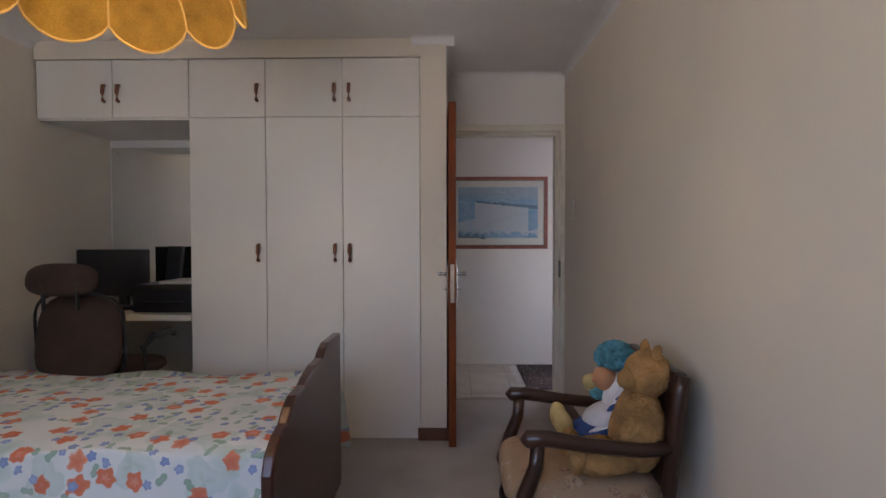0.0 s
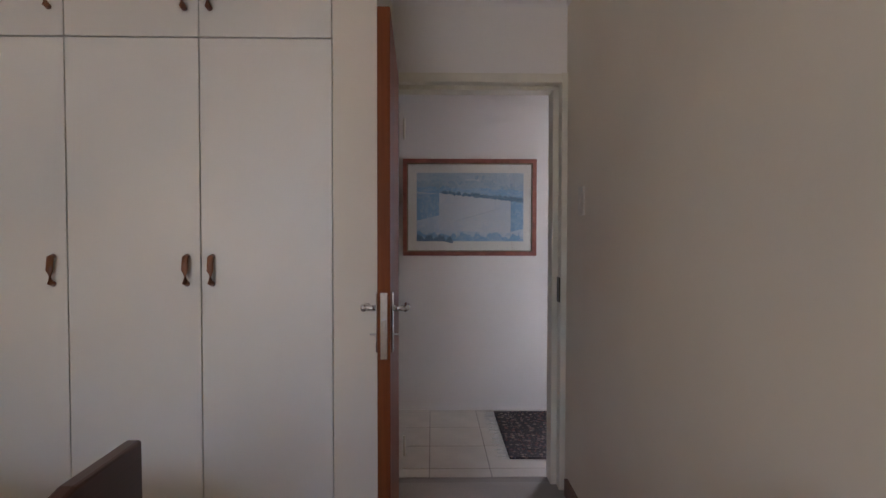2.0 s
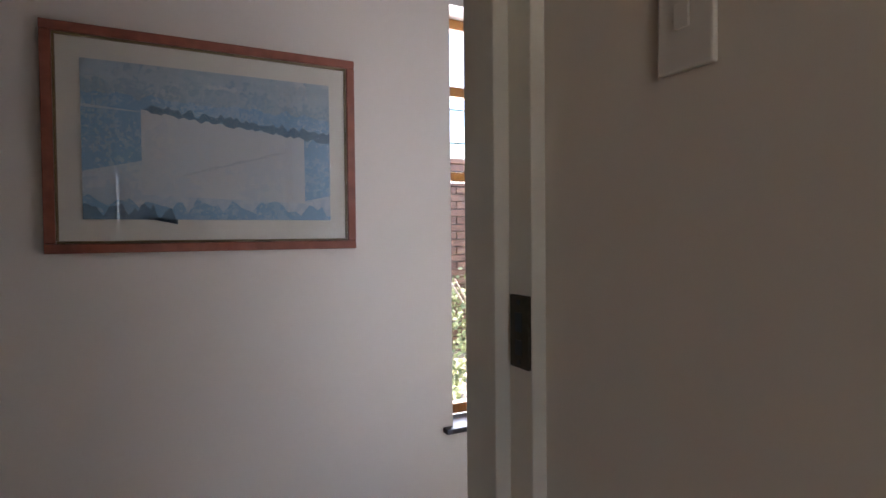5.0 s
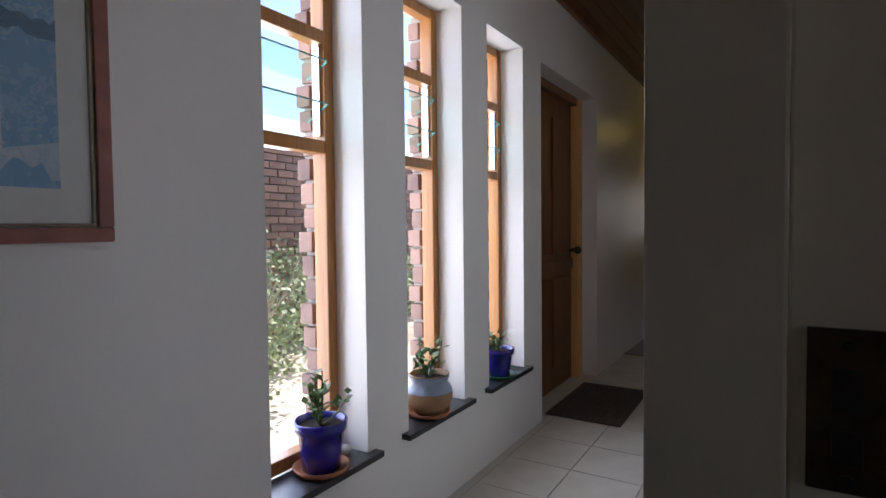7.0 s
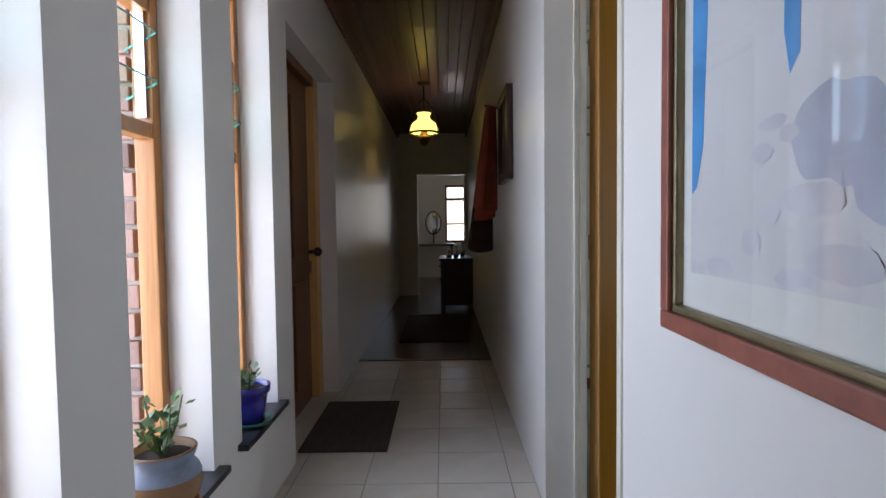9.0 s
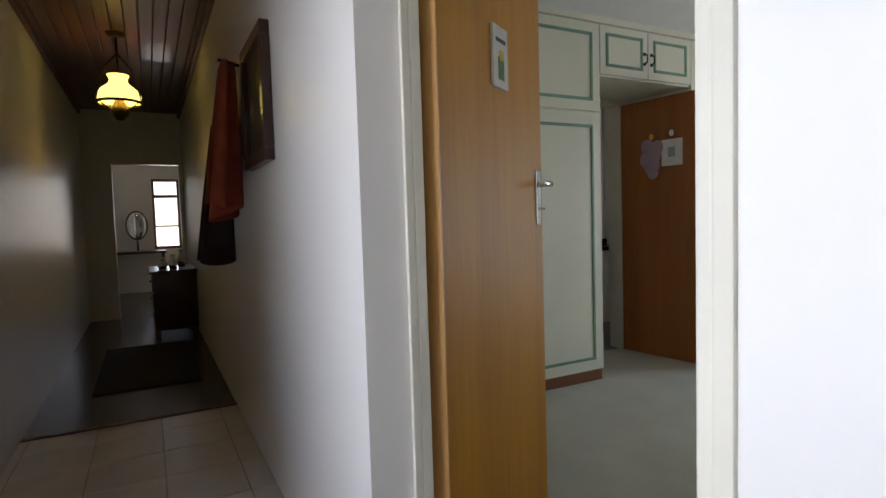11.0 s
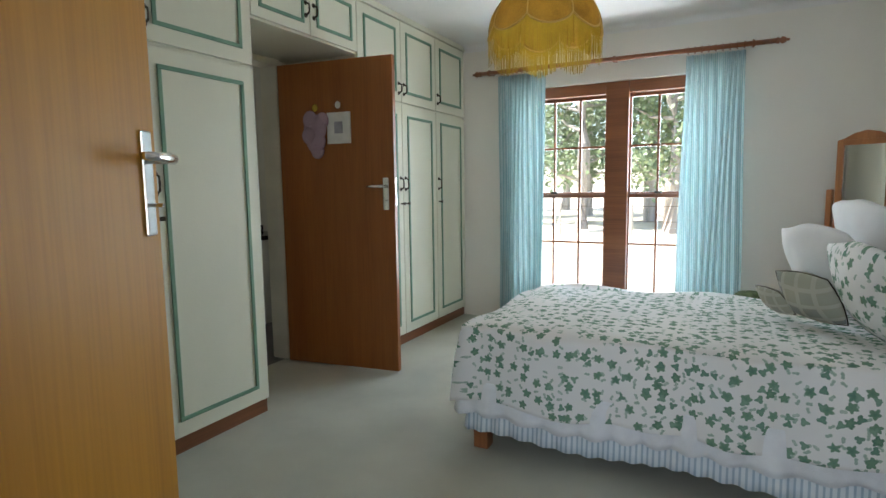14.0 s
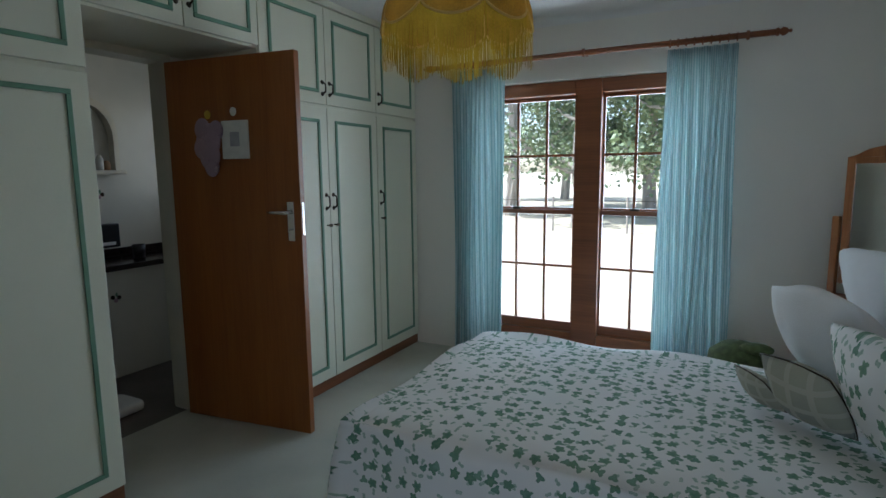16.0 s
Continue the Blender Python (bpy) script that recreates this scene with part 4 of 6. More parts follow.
pr = thing("printer", (-1.68, 4.25, 0.775), "black flatbed printer with its lid up", "printer")
part("body", box(bmesh.new(), -1.885, 4.05, 0.776, -1.495, 4.42, 0.955, 0.015), M["black"], pr)
part("tray", box(bmesh.new(), -1.82, 4.02, 0.83, -1.55, 4.049, 0.85, 0.003), M["black"], pr)
part("panel", box(bmesh.new(), -1.87, 4.043, 0.925, -1.51, 4.0495, 0.945, 0.002), M["brass"], pr, "grey control strip")
tl = Matrix.Translation((0, 4.42, 0.955)) @ Matrix.Rotation(radians(15), 4, "X")
part("lid", box(bmesh.new(), -1.87, -0.0, 0.0, -1.76, 0.03, 0.24, 0.006, Matrix.Translation((0, 4.42, 0.958)) @ Matrix.Rotation(radians(-12), 4, "X")), M["black"], pr)
part("platen", box(bmesh.new(), -1.74, 4.10, 0.9555, -1.51, 4.40, 0.972, 0.004), M["desk"], pr, "pale paper on the platen")
bag = thing("bag", (-1.55, 4.52, 0.775), "small brown leather bag on the desk", "bag")
part("body", ball(bmesh.new(), (-1.57, 4.55, 0.985), (0.075, 0.06, 0.14), 8), M["chaircloth"], bag, "", True)
part("base", box(bmesh.new(), -1.63, 4.50, 0.776, -1.51, 4.60, 0.87, 0.01), M["chaircloth"], bag)
part("strap", tube(bmesh.new(), [(-1.62, 4.55, 1.06), (-1.60, 4.55, 1.14), (-1.55, 4.55, 1.15), (-1.52, 4.55, 1.07)], 0.008), M["chaircloth"], bag)
cab = thing("monitor_cable", (-1.9, 4.2, 0.775), "thin black cable on the desk", "cable")
part("cord", tube(bmesh.new(), [(-2.0, 4.30, 0.781), (-1.95, 4.15, 0.781), (-1.915, 4.18, 0.781), (-1.91, 4.32, 0.781), (-1.96, 4.4, 0.781)], 0.004), M["black"], cab)

# office chair seen from behind
oc = thing("office_chair", (-1.84, 3.62, 0), "brown office chair with a headrest at the desk", "chair")


def cushion(bm, c, sx, sy, sz, n=10, p=3.0, turn=None):
    """A rounded pad."""
    vs = bmesh.ops.create_uvsphere(bm, u_segments=24, v_segments=14, radius=1)["verts"]
    for v in vs:
        q = [math.copysign(abs(a) ** (2 / p), a) for a in v.co]
        v.co = Vector((q[0] * sx, q[1] * sy, q[2] * sz))
    bmesh.ops.transform(bm, matrix=Matrix.Translation(c) @ (turn or Matrix.Identity(4)), verts=vs)
    return bm


tb = Matrix.Rotation(radians(-10), 4, "X")
part("backrest", cushion(bmesh.new(), (-1.84, 3.49, 0.72), 0.235, 0.045, 0.235, turn=tb, p=3.2), M["chaircloth"], oc, "", True)
part("headrest", cushion(bmesh.new(), (-1.90, 3.44, 1.035), 0.19, 0.04, 0.088, turn=tb, p=2.8), M["chaircloth"], oc, "", True)
part("piping", tube(bmesh.new(), [(-1.84 + 0.243 * math.copysign(abs(math.cos(a)) ** 0.62, math.cos(a)), 3.49 - 0.18 * 0.235 * math.sin(a), 0.72 + 0.243 * math.copysign(abs(math.sin(a)) ** 0.62, math.sin(a))) for a in [k * math.pi / 18 for k in range(37)]], 0.008, 6), M["black"], oc)
for x in (-1.98, -1.80):
    part("headrest_post", rod(bmesh.new(), (x, 3.415, 0.88), (x, 3.405, 1.02), 0.010, n=8), M["black"], oc)
part("seat", cushion(bmesh.new(), (-1.82, 3.76, 0.50), 0.25, 0.24, 0.05), M["chaircloth"], oc, "", True)
for x in (-2.10, -1.54):
    part("armrest", tube(bmesh.new(), [(x, 3.58, 0.50), (x, 3.56, 0.66), (x, 3.66, 0.705), (x, 3.84, 0.70), (x, 3.90, 0.67)], [0.014, 0.016, 0.022, 0.022, 0.014], 8), M["black"], oc)
part("spine", box(bmesh.new(), -1.87, 3.535, 0.42, -1.79, 3.56, 0.70, 0.005), M["black"], oc)
part("column", rod(bmesh.new(), (-1.84, 3.74, 0.09), (-1.84, 3.74, 0.46), 0.028), M["black"], oc)
for k in range(5):
    a = k * 2 * math.pi / 5
    e = (-1.84 + 0.28 * math.cos(a), 3.74 + 0.19 * math.sin(a), 0.065)
    leg = part("base_leg", rod(bmesh.new(), (-1.84, 3.74, 0.10), e, 0.022, 0.014), M["black"], oc)
    part("castor", ball(bmesh.new(), (e[0], e[1], 0.028), 0.027, 8), M["black"], leg)

# ---------------------------------------------------------------- study bed
bed = thing("single_bed", (-1.43, 2.9, 0), "single bed with a dark shaped wooden footboard", "bed")
prof = [(2.30, 0.0), (2.30, 0.50), (2.33, 0.56), (2.40, 0.60), (2.47, 0.615), (2.52, 0.655), (2.58, 0.68), (2.70, 0.685), (2.76, 0.705), (2.86, 0.725), (2.98, 0.728), (3.04, 0.76), (3.10, 0.775), (3.36, 0.775), (3.37, 0.0)]
fb = part("footboard", slab(bmesh.new(), prof, "x", -0.455, -0.415), M["bedwood"], bed, "dark stained wood with a stepped top")
md = fb.modifiers.new("edge", "BEVEL")
md.width, md.segments, md.limit_method = 0.008, 2, "ANGLE"
part("headboard", slab(bmesh.new(), [(2.38, 0), (2.38, 0.9), (2.6, 1.0), (3.2, 1.0), (3.42, 0.9), (3.42, 0)], "x", -2.43, -2.395), M["bedwood"], bed)
part("mattress", box(bmesh.new(), -2.39, 2.46, 0.30, -0.46, 3.40, 0.525, 0.05), M["sheet"], bed)
for y in (2.44, 3.40):
    part("side_rail", box(bmesh.new(), -2.39, y, 0.18, -0.46, y + 0.03, 0.30, 0.004), M["bedwood"], bed)


def spread(x0, x1, y0, y1, top, hang_near, hang_far, hang_x0, hang_x1, r=0.05, wave=0.012, seed=0.0, nx=120, ny=110):
    """A cover laid over a mattress, hanging down on its sides with soft folds."""
    bm = bmesh.new()
    def prof(s, a, b, ha, hb):
        # s runs along the cloth from one hem to the other
        if s < ha:
            return a - r * 0.5, -(ha - s), -1
        if s > ha + (b - a):
            return b + r * 0.5, -(s - ha - (b - a)), 1
        return a + (s - ha), 0.0, 0
    lx, ly = hang_x0 + (x1 - x0) + hang_x1, hang_near + (y1 - y0) + hang_far
    def f(u, v):
        px, dx, sx = prof(u * lx, x0, x1, hang_x0, hang_x1)
        py, dy, sy = prof(v * ly, y0, y1, hang_near, hang_far)
        d = min(dx, dy)
        z = top + d
        k = noise.noise(Vector((px * 1.7 + seed, py * 1.7, seed))) * 0.018
        if d >= 0:
            ex = min(px - x0, x1 - px, py - y0, y1 - py)
            z += k - 0.022 * math.exp(-max(ex, 0) / 0.03)
        else:
            q = math.sin((px if sy else py) * 17 + seed + 1.3 * math.sin((px + py) * 5)) * wave * min(1, -d / 0.15) * 1.6
            flare = 0.10 * (-d) + q
            px += sx * flare if sx else 0
            py += sy * flare if sy else 0
            z += 0.012 * math.sin((px + py) * 9 + seed)
        return (px, py, z)
    return grid(bm, nx, ny, f, lambda u, v: (u * lx, v * ly))


cov = part("bedspread", spread(-2.38, -0.47, 2.42, 3.42, 0.545, 0.42, 0.40, 0.02, 0.02, seed=2.0, wave=0.010), M["floral"], None, smooth=True)
thick(cov, 0.006)
tagged(cov, "white cotton bedspread printed with orange and blue flowers", "bedspread")

# ---------------------------------------------------------------- armchair with toys
ac = thing("armchair", (0.66, 2.55, 0), "dark wooden armchair with faded floral upholstery", "armchair")
part("seat", cushion(bmesh.new(), (0.60, 2.60, 0.40), 0.27, 0.245, 0.075, p=4), M["seat"], ac, "faded floral upholstered seat", True)
part("seat_rail", box(bmesh.new(), 0.36, 2.37, 0.28, 0.84, 2.83, 0.345, 0.008), M["dark"], ac)
for nm, y in (("arm", 2.345), ("arm", 2.855)):
    bm = tube(bmesh.new(), [(0.385, y, 0.596), (0.40, y, 0.610), (0.46, y, 0.612), (0.60, y, 0.590), (0.76, y, 0.575), (0.88, y, 0.585)], [0.020, 0.030, 0.027, 0.024, 0.024, 0.022], 10)
    part(nm, bm, M["dark"], ac, "", True)
    bm = tube(bmesh.new(), [(0.43, y, 0.60), (0.425, y, 0.52), (0.39, y, 0.43), (0.365, y, 0.34), (0.37, y, 0.20), (0.385, y, 0.0)], [0.024, 0.024, 0.026, 0.03, 0.024, 0.018], 10)
    part("front_leg", bm, M["dark"], ac, "", True)
    bm = tube(bmesh.new(), [(0.90, y, 0.0), (0.87, y, 0.25), (0.85, y, 0.45), (0.885, y, 0.77), (0.892, y, 0.815)], [0.022, 0.024, 0.026, 0.026, 0.022], 8)
    part("back_post", bm, M["dark"], ac, "", True)
tbk = Matrix.Translation((0.868, 2.60, 0.60)) @ Matrix.Rotation(radians(6), 4, "Y")
part("backrest", box(bmesh.new(), -0.02, -0.245, -0.16, 0.02, 0.245, 0.20, 0.012, tbk), M["dark"], ac)
part("top_rail", box(bmesh.new(), -0.024, -0.25, 0.15, 0.024, 0.25, 0.225, 0.015, tbk), M["dark"], ac)

bm = bmesh.new()
ball(bm, (0.785, 2.44, 0.615), (0.086, 0.098, 0.150), 14)
ball(bm, (0.812, 2.44, 0.800), (0.078, 0.080, 0.080), 14)
ball(bm, (0.742, 2.425, 0.785), (0.036, 0.040, 0.034), 10)
for y in (2.385, 2.50):
    ball(bm, (0.825, y, 0.876), (0.016, 0.027, 0.027), 8)
    ball(bm, (0.745, y, 0.63), (0.036, 0.034, 0.085), 10, Matrix.Rotation(radians(22), 4, "Y"))
    ball(bm, (0.66, y, 0.520), (0.105, 0.044, 0.046), 10)
    ball(bm, (0.565, y, 0.535), (0.034, 0.042, 0.056), 10)
for v in bm.verts:
    v.co += Vector((1, 1, 1)) * 0.006 * noise.noise(v.co * 45) + Vector((1, 1, 1)) * 0.003 * noise.noise(v.co * 120)
tagged(part("teddy_bear", bm, M["bear"], None, "", True), "golden plush teddy bear sitting in the armchair", "soft toy")
bm = bmesh.new()
ball(bm, (0.760, 2.645, 0.808), (0.066, 0.060, 0.052), 10, None, 0)
for k in range(170):
    a, e = random.uniform(0, 6.283), random.uniform(-0.35, 1.4)
    ball(bm, (0.762 + 0.070 * math.cos(a) * math.cos(e), 2.645 + 0.064 * math.sin(a) * math.cos(e), 0.808 + 0.056 * math.sin(e)), random.uniform(0.006, 0.013), 4, None, 0)
ball(bm, (0.722, 2.635, 0.735), (0.044, 0.044, 0.047), 12, None, 1)
ball(bm, (0.682, 2.630, 0.728), (0.010, 0.010, 0.009), 6, None, 1)
ball(bm, (0.775, 2.625, 0.660), (0.062, 0.062, 0.105), 12, Matrix.Rotation(radians(12), 4, "Y"), 2)
ball(bm, (0.770, 2.555, 0.690), (0.030, 0.026, 0.085), 10, Matrix.Rotation(radians(32), 4, "Y"), 2)
for k in range(3):
    ball(bm, (0.788 - 0.030 * k, 2.541, 0.735 - 0.040 * k), (0.028, 0.016, 0.007), 8, Matrix.Rotation(radians(-35), 4, "Y"), 3)
ball(bm, (0.712, 2.61, 0.600), (0.085, 0.088, 0.046), 12, Matrix.Rotation(radians(-24), 4, "Y"), 2)
ball(bm, (0.680, 2.61, 0.560), (0.105, 0.096, 0.040), 12, Matrix.Rotation(radians(-16), 4, "Y"), 3)
ball(bm, (0.690, 2.61, 0.584), (0.100, 0.094, 0.012), 12, Matrix.Rotation(radians(-20), 4, "Y"), 2)
for y in (2.575, 2.665):
    ball(bm, (0.620, y, 0.530), (0.070, 0.032, 0.032), 10, None, 2)
    ball(bm, (0.560, y, 0.575), (0.034, 0.032, 0.062), 10, Matrix.Rotation(radians(-14), 4, "Y"), 4)
ball(bm, (0.690, 2.73, 0.695), (0.030, 0.028, 0.032), 8, None, 4)
ball(bm, (0.725, 2.72, 0.655), (0.040, 0.026, 0.028), 8, None, 0)
tagged(part("rag_doll", bm, [M["dollhair"], M["dollskin"], M["dollwhite"], M["dollblue"], M["dollyellow"]], None, "", True), "rag doll with blue wool hair sitting in the armchair", "doll")

sw = thing("light_switch", (0.98, 4.43, 1.44), "ivory light switch on the wall", "light switch")
part("plate", box(bmesh.new(), 0.974, 4.39, 1.375, 0.984, 4.47, 1.505, 0.003), M["switch"], sw)
part("rocker", box(bmesh.new(), 0.969, 4.42, 1.425, 0.9735, 4.44, 1.455, 0.001), M["switch"], sw)

# ---------------------------------------------------------------- lampshades


def scallop_shade(name, c, r, z0, z1, lobes, label, fringe=0.0, drop=0.05):
    """A domed cloth shade of scalloped panels with piping, perhaps with a fringe."""
    lp = thing(name, (c[0], c[1], z0), label, "ceiling lamp")
    n = lobes
    def edge(a):
        return z0 + drop * (1 - abs(math.sin(a * n / 2)) ** 0.7)
    def f(u, v):
        a = u * 2 * math.pi
        e = edge(a)
        z = e + (z1 - e) * v
        k = (z1 - z) / (z1 - z0)
        rr = r * (0.30 + 0.70 * math.sin(min(1, k * 1.12) * math.pi / 2) ** 0.8) * (1 - 0.04 * (1 - abs(math.sin(a * n / 2)) ** 0.5) * k)
        return (c[0] + rr * math.cos(a), c[1] + rr * math.sin(a), z)
    sh = part("shade", grid(bmesh.new(), n * 12, 14, f), M["shade"], lp, "woven mustard shade with scalloped edge", True)
    part("edge_piping", tube(bmesh.new(), [Vector(f(k / (n * 12), 0)) for k in range(n * 12 + 1)], 0.005, 6), M["piping"], sh)
    for k in range(n):
        part("seam", tube(bmesh.new(), [Vector(f(k / n, j / 10)) * 1.0 for j in range(11)], 0.004, 5), M["piping"], sh)
    if fringe:
        bm = bmesh.new()
        m = n * 40
        for k in range(m):
            a = 2 * math.pi * (k + random.uniform(-0.2, 0.2)) / m
            p = Vector(f((k / m) % 1.0, 0))
            d = fringe * (0.92 + 0.16 * random.random())
            o = Vector((random.uniform(-0.004, 0.004), random.uniform(-0.004, 0.004), -d))
            w = Vector((-math.sin(a), math.cos(a), 0)) * 0.0026
            q = [bm.verts.new(p + w), bm.verts.new(p - w), bm.verts.new(p + o - w * 0.7), bm.verts.new(p + o + w * 0.7)]
            bm.faces.new(q)
        part("fringe", bm, M["fringe"], lp, "long mustard silk fringe")
    part("ring", lathe(bmesh.new(), [(0.30 * r + 0.004, z1 - 0.006), (0.30 * r + 0.004, z1 + 0.006), (0.30 * r - 0.006, z1 + 0.006), (0.30 * r - 0.006, z1 - 0.006)], (c[0], c[1], 0)), M["brass"], lp)
    part("cord", rod(bmesh.new(), (c[0], c[1], z1 - 0.12), (c[0], c[1], H1), 0.005, n=8), M["piping"], lp)
    part("rose", lathe(bmesh.new(), [(0.0, H1 - 0.03), (0.045, H1 - 0.025), (0.05, H1 - 0.001)], (c[0], c[1], 0)), M["switch"], lp)
    b = part("bulb", ball(bmesh.new(), (c[0], c[1], z1 - 0.16), (0.03, 0.03, 0.042), 8), M["bulb"], lp, "lit bulb", True)
    b.visible_shadow = False
    return lp


scallop_shade("pendant_lamp", (-0.87, 2.2), 0.40, 1.935, 2.28, 9, "lit mustard scalloped cloth pendant lamp", drop=0.075)
scallop_shade("fringed_pendant_lamp", (3.26, 2.1), 0.265, 1.90, 2.17, 8, "mustard cloth pendant lamp with a long fringe", fringe=0.125, drop=0.05)

hl = thing("hall_lamp", (6.68, 5.455, 2.05), "hanging oil-style lamp with a lit yellow glass shade", "ceiling lamp")
part("shade", lathe(bmesh.new(), [(0.075, 2.30), (0.06, 2.265), (0.07, 2.235), (0.125, 2.19), (0.15, 2.14), (0.148, 2.10)], (6.68, 5.455, 0)), M["oilshade"], hl, "lit yellow opal glass shade", True)
part("shade_ring", lathe(bmesh.new(), [(0.155, 2.105), (0.158, 2.09), (0.145, 2.085)], (6.68, 5.455, 0)), M["brass"], hl)
part("font", lathe(bmesh.new(), [(0.02, 2.13), (0.06, 2.06), (0.065, 2.02), (0.03, 1.97), (0.0, 1.96)], (6.68, 5.455, 0)), M["brass"], hl, "", True)
part("chain", rod(bmesh.new(), (6.68, 5.455, 2.30), (6.68, 5.455, HC - 0.02), 0.008, n=8), M["brass"], hl)
part("rose", lathe(bmesh.new(), [(0.0, HC - 0.06), (0.05, HC - 0.05), (0.07, HC - 0.02)], (6.68, 5.455, 0)), M["brass"], hl)
for k in range(3):
    a = k * 2.094
    part("arm", tube(bmesh.new(), [(6.68 + 0.06 * math.cos(a), 5.455 + 0.06 * math.sin(a), 2.04), (6.68 + 0.17 * math.cos(a), 5.455 + 0.17 * math.sin(a), 2.10), (6.68 + 0.10 * math.cos(a), 5.455 + 0.10 * math.sin(a), 2.34), (6.68, 5.455, 2.46)], 0.006, 6), M["brass"], hl)

# ---------------------------------------------------------------- hall pictures


def ground_mat(name, layers, sky):
    """Soft horizontal bands of watercolour."""
    return printed(name, sky, layers, 0.6)


p1 = thing("framed_print", (0.585, 5.98, 1.135), "framed blue landscape print under glass", "picture")
X0, X1, Z0, Z1 = 0.102, 1.07, 1.133, 1.832


def frame_bars(parent, axis, x0, x1, z0, z1, y0, y1, w, material, name="frame_bar"):
    for b in ((x0, z0, x1, z0 + w), (x0, z1 - w, x1, z1), (x0, z0 + w, x0 + w, z1 - w), (x1 - w, z0 + w, x1, z1 - w)):
        part(name, box(bmesh.new(), b[0], y0, b[1], b[2], y1, b[3], 0.004), material, parent)


frame_bars(p1, "y", X0, X1, Z0, Z1, 5.970, 5.998, 0.03, M["artframe"])
frame_bars(p1, "y", X0 + 0.030, X1 - 0.030, Z0 + 0.030, Z1 - 0.030, 5.977, 5.998, 0.008, M["gold"], "slip")
part("mount", box(bmesh.new(), X0 + 0.03, 5.986, Z0 + 0.03, X1 - 0.03, 5.9975, Z1 - 0.03), M["mount"], p1)
PA, PB, PC, PD = X0 + 0.10, X1 - 0.095, Z0 + 0.105, Z1 - 0.10
sheet1 = part("print", box(bmesh.new(), PA, 5.9835, PC, PB, 5.9855, PD), printed("print_sky", (0.40, 0.52, 0.60), [(9, 0.5, 0.2, 0.6, [(0.50, 0.58, 0.62), (0.28, 0.42, 0.54)])], 0.6), p1, "pale blue watercolour landscape")


def wash(name, a, b, scale=16):
    return printed(name, a, [(scale, 0.62, 0.12, 0.75, [b, tuple((p + q) / 2 for p, q in zip(a, b))])], 0.6)


PW, PH = PB - PA, PD - PC


def wash_area(pts, col, k):
    """An area of colour; pts in shares of the sheet, from its upper left corner."""
    y = 5.9834 - 0.0003 * k
    part("print_area", slab(bmesh.new(), [(PA + u * PW, PD - v * PH) for u, v in pts], "y", y - 0.0002, y), col, sheet1)


def rough_line(u0, v0, u1, v1, amp, n, ph):
    return [(u0 + (u1 - u0) * i / n, v0 + (v1 - v0) * i / n + amp * noise.noise(Vector((i * 0.55, ph, 0.3)))) for i in range(n + 1)]


wHill, wDeep, wSide, wFieldReflection = wash("wash_hill", (0.30, 0.44, 0.56), (0.42, 0.53, 0.60)), wash("wash_tree_line", (0.10, 0.20, 0.32), (0.20, 0.33, 0.44), 40), wash("wash_side", (0.22, 0.42, 0.62), (0.38, 0.54, 0.66)), wash("wash_field_reflection", (0.57, 0.63, 0.67), (0.50, 0.59, 0.66), 9)
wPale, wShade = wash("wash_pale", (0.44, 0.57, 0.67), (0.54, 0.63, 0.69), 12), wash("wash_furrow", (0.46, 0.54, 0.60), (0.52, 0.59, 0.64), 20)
wash_area(rough_line(0, 0.10, 1, 0.14, 0.06, 40, 1.0) + [(1, 0.5), (0, 0.5)], wHill, 1)
wash_area(rough_line(0, 0.20, 1, 0.26, 0.05, 40, 5.0) + [(1, 0.5), (0, 0.5)], wSide, 2)
wash_area([(0, 0.28), (1, 0.40), (1, 1), (0, 1)], wPale, 3)
wash_area([(0, 0.30), (0.21, 0.31), (0.21, 0.62), (0, 0.70)], wSide, 4)
wash_area([(0.88, 0.38), (1, 0.40), (1, 0.82), (0.88, 0.86)], wSide, 4)
# pale field, with the door's reflection in the glass put into its colour
wash_area([(0.21, 0.29), (0.62, 0.37), (0.88, 0.41), (0.88, 0.88), (0.55, 0.86), (0.21, 0.84)], wFieldReflection, 5)
wash_area(rough_line(0.36, 0.70, 0.80, 0.50, 0.012, 20, 2.0) + rough_line(0.80, 0.515, 0.36, 0.72, 0.012, 20, 3.0), wShade, 6)
wash_area(rough_line(0.22, 0.27, 1, 0.36, 0.05, 60, 7.0) + rough_line(1, 0.43, 0.22, 0.30, 0.03, 60, 8.0), wDeep, 7)
wash_area(rough_line(0, 0.88, 1, 0.93, 0.08, 50, 9.0) + [(1, 1), (0, 1)], wSide, 8)
wash_area(rough_line(0, 0.92, 0.34, 0.96, 0.09, 30, 11.0) + [(0.34, 1), (0, 1)], wDeep, 9)
g1 = bx("glass", (X0 + 0.03, 5.975, Z0 + 0.03, X1 - 0.03, 5.9768, Z1 - 0.03), M["pictureglass"], p1)
g1.visible_shadow = False

# large watercolour on the south wall
p2 = thing("framed_watercolour", (1.45, 4.89, 0.955), "large framed pale watercolour of a village lane", "picture")
A0, A1, C0, C1 = 1.032, 1.815, 0.972, 2.0
frame_bars(p2, "y", A0, A1, C0, C1, S + 0.023, S + 0.034, 0.030, M["artframe"])
frame_bars(p2, "y", A0 + 0.004, A1 - 0.004, C0 + 0.004, C1 - 0.004, S + 0.001, S + 0.0228, 0.026, M["gold"], "back_moulding")
frame_bars(p2, "y", A0 + 0.030, A1 - 0.030, C0 + 0.030, C1 - 0.030, S + 0.002, S + 0.026, 0.012, M["gold"], "slip")
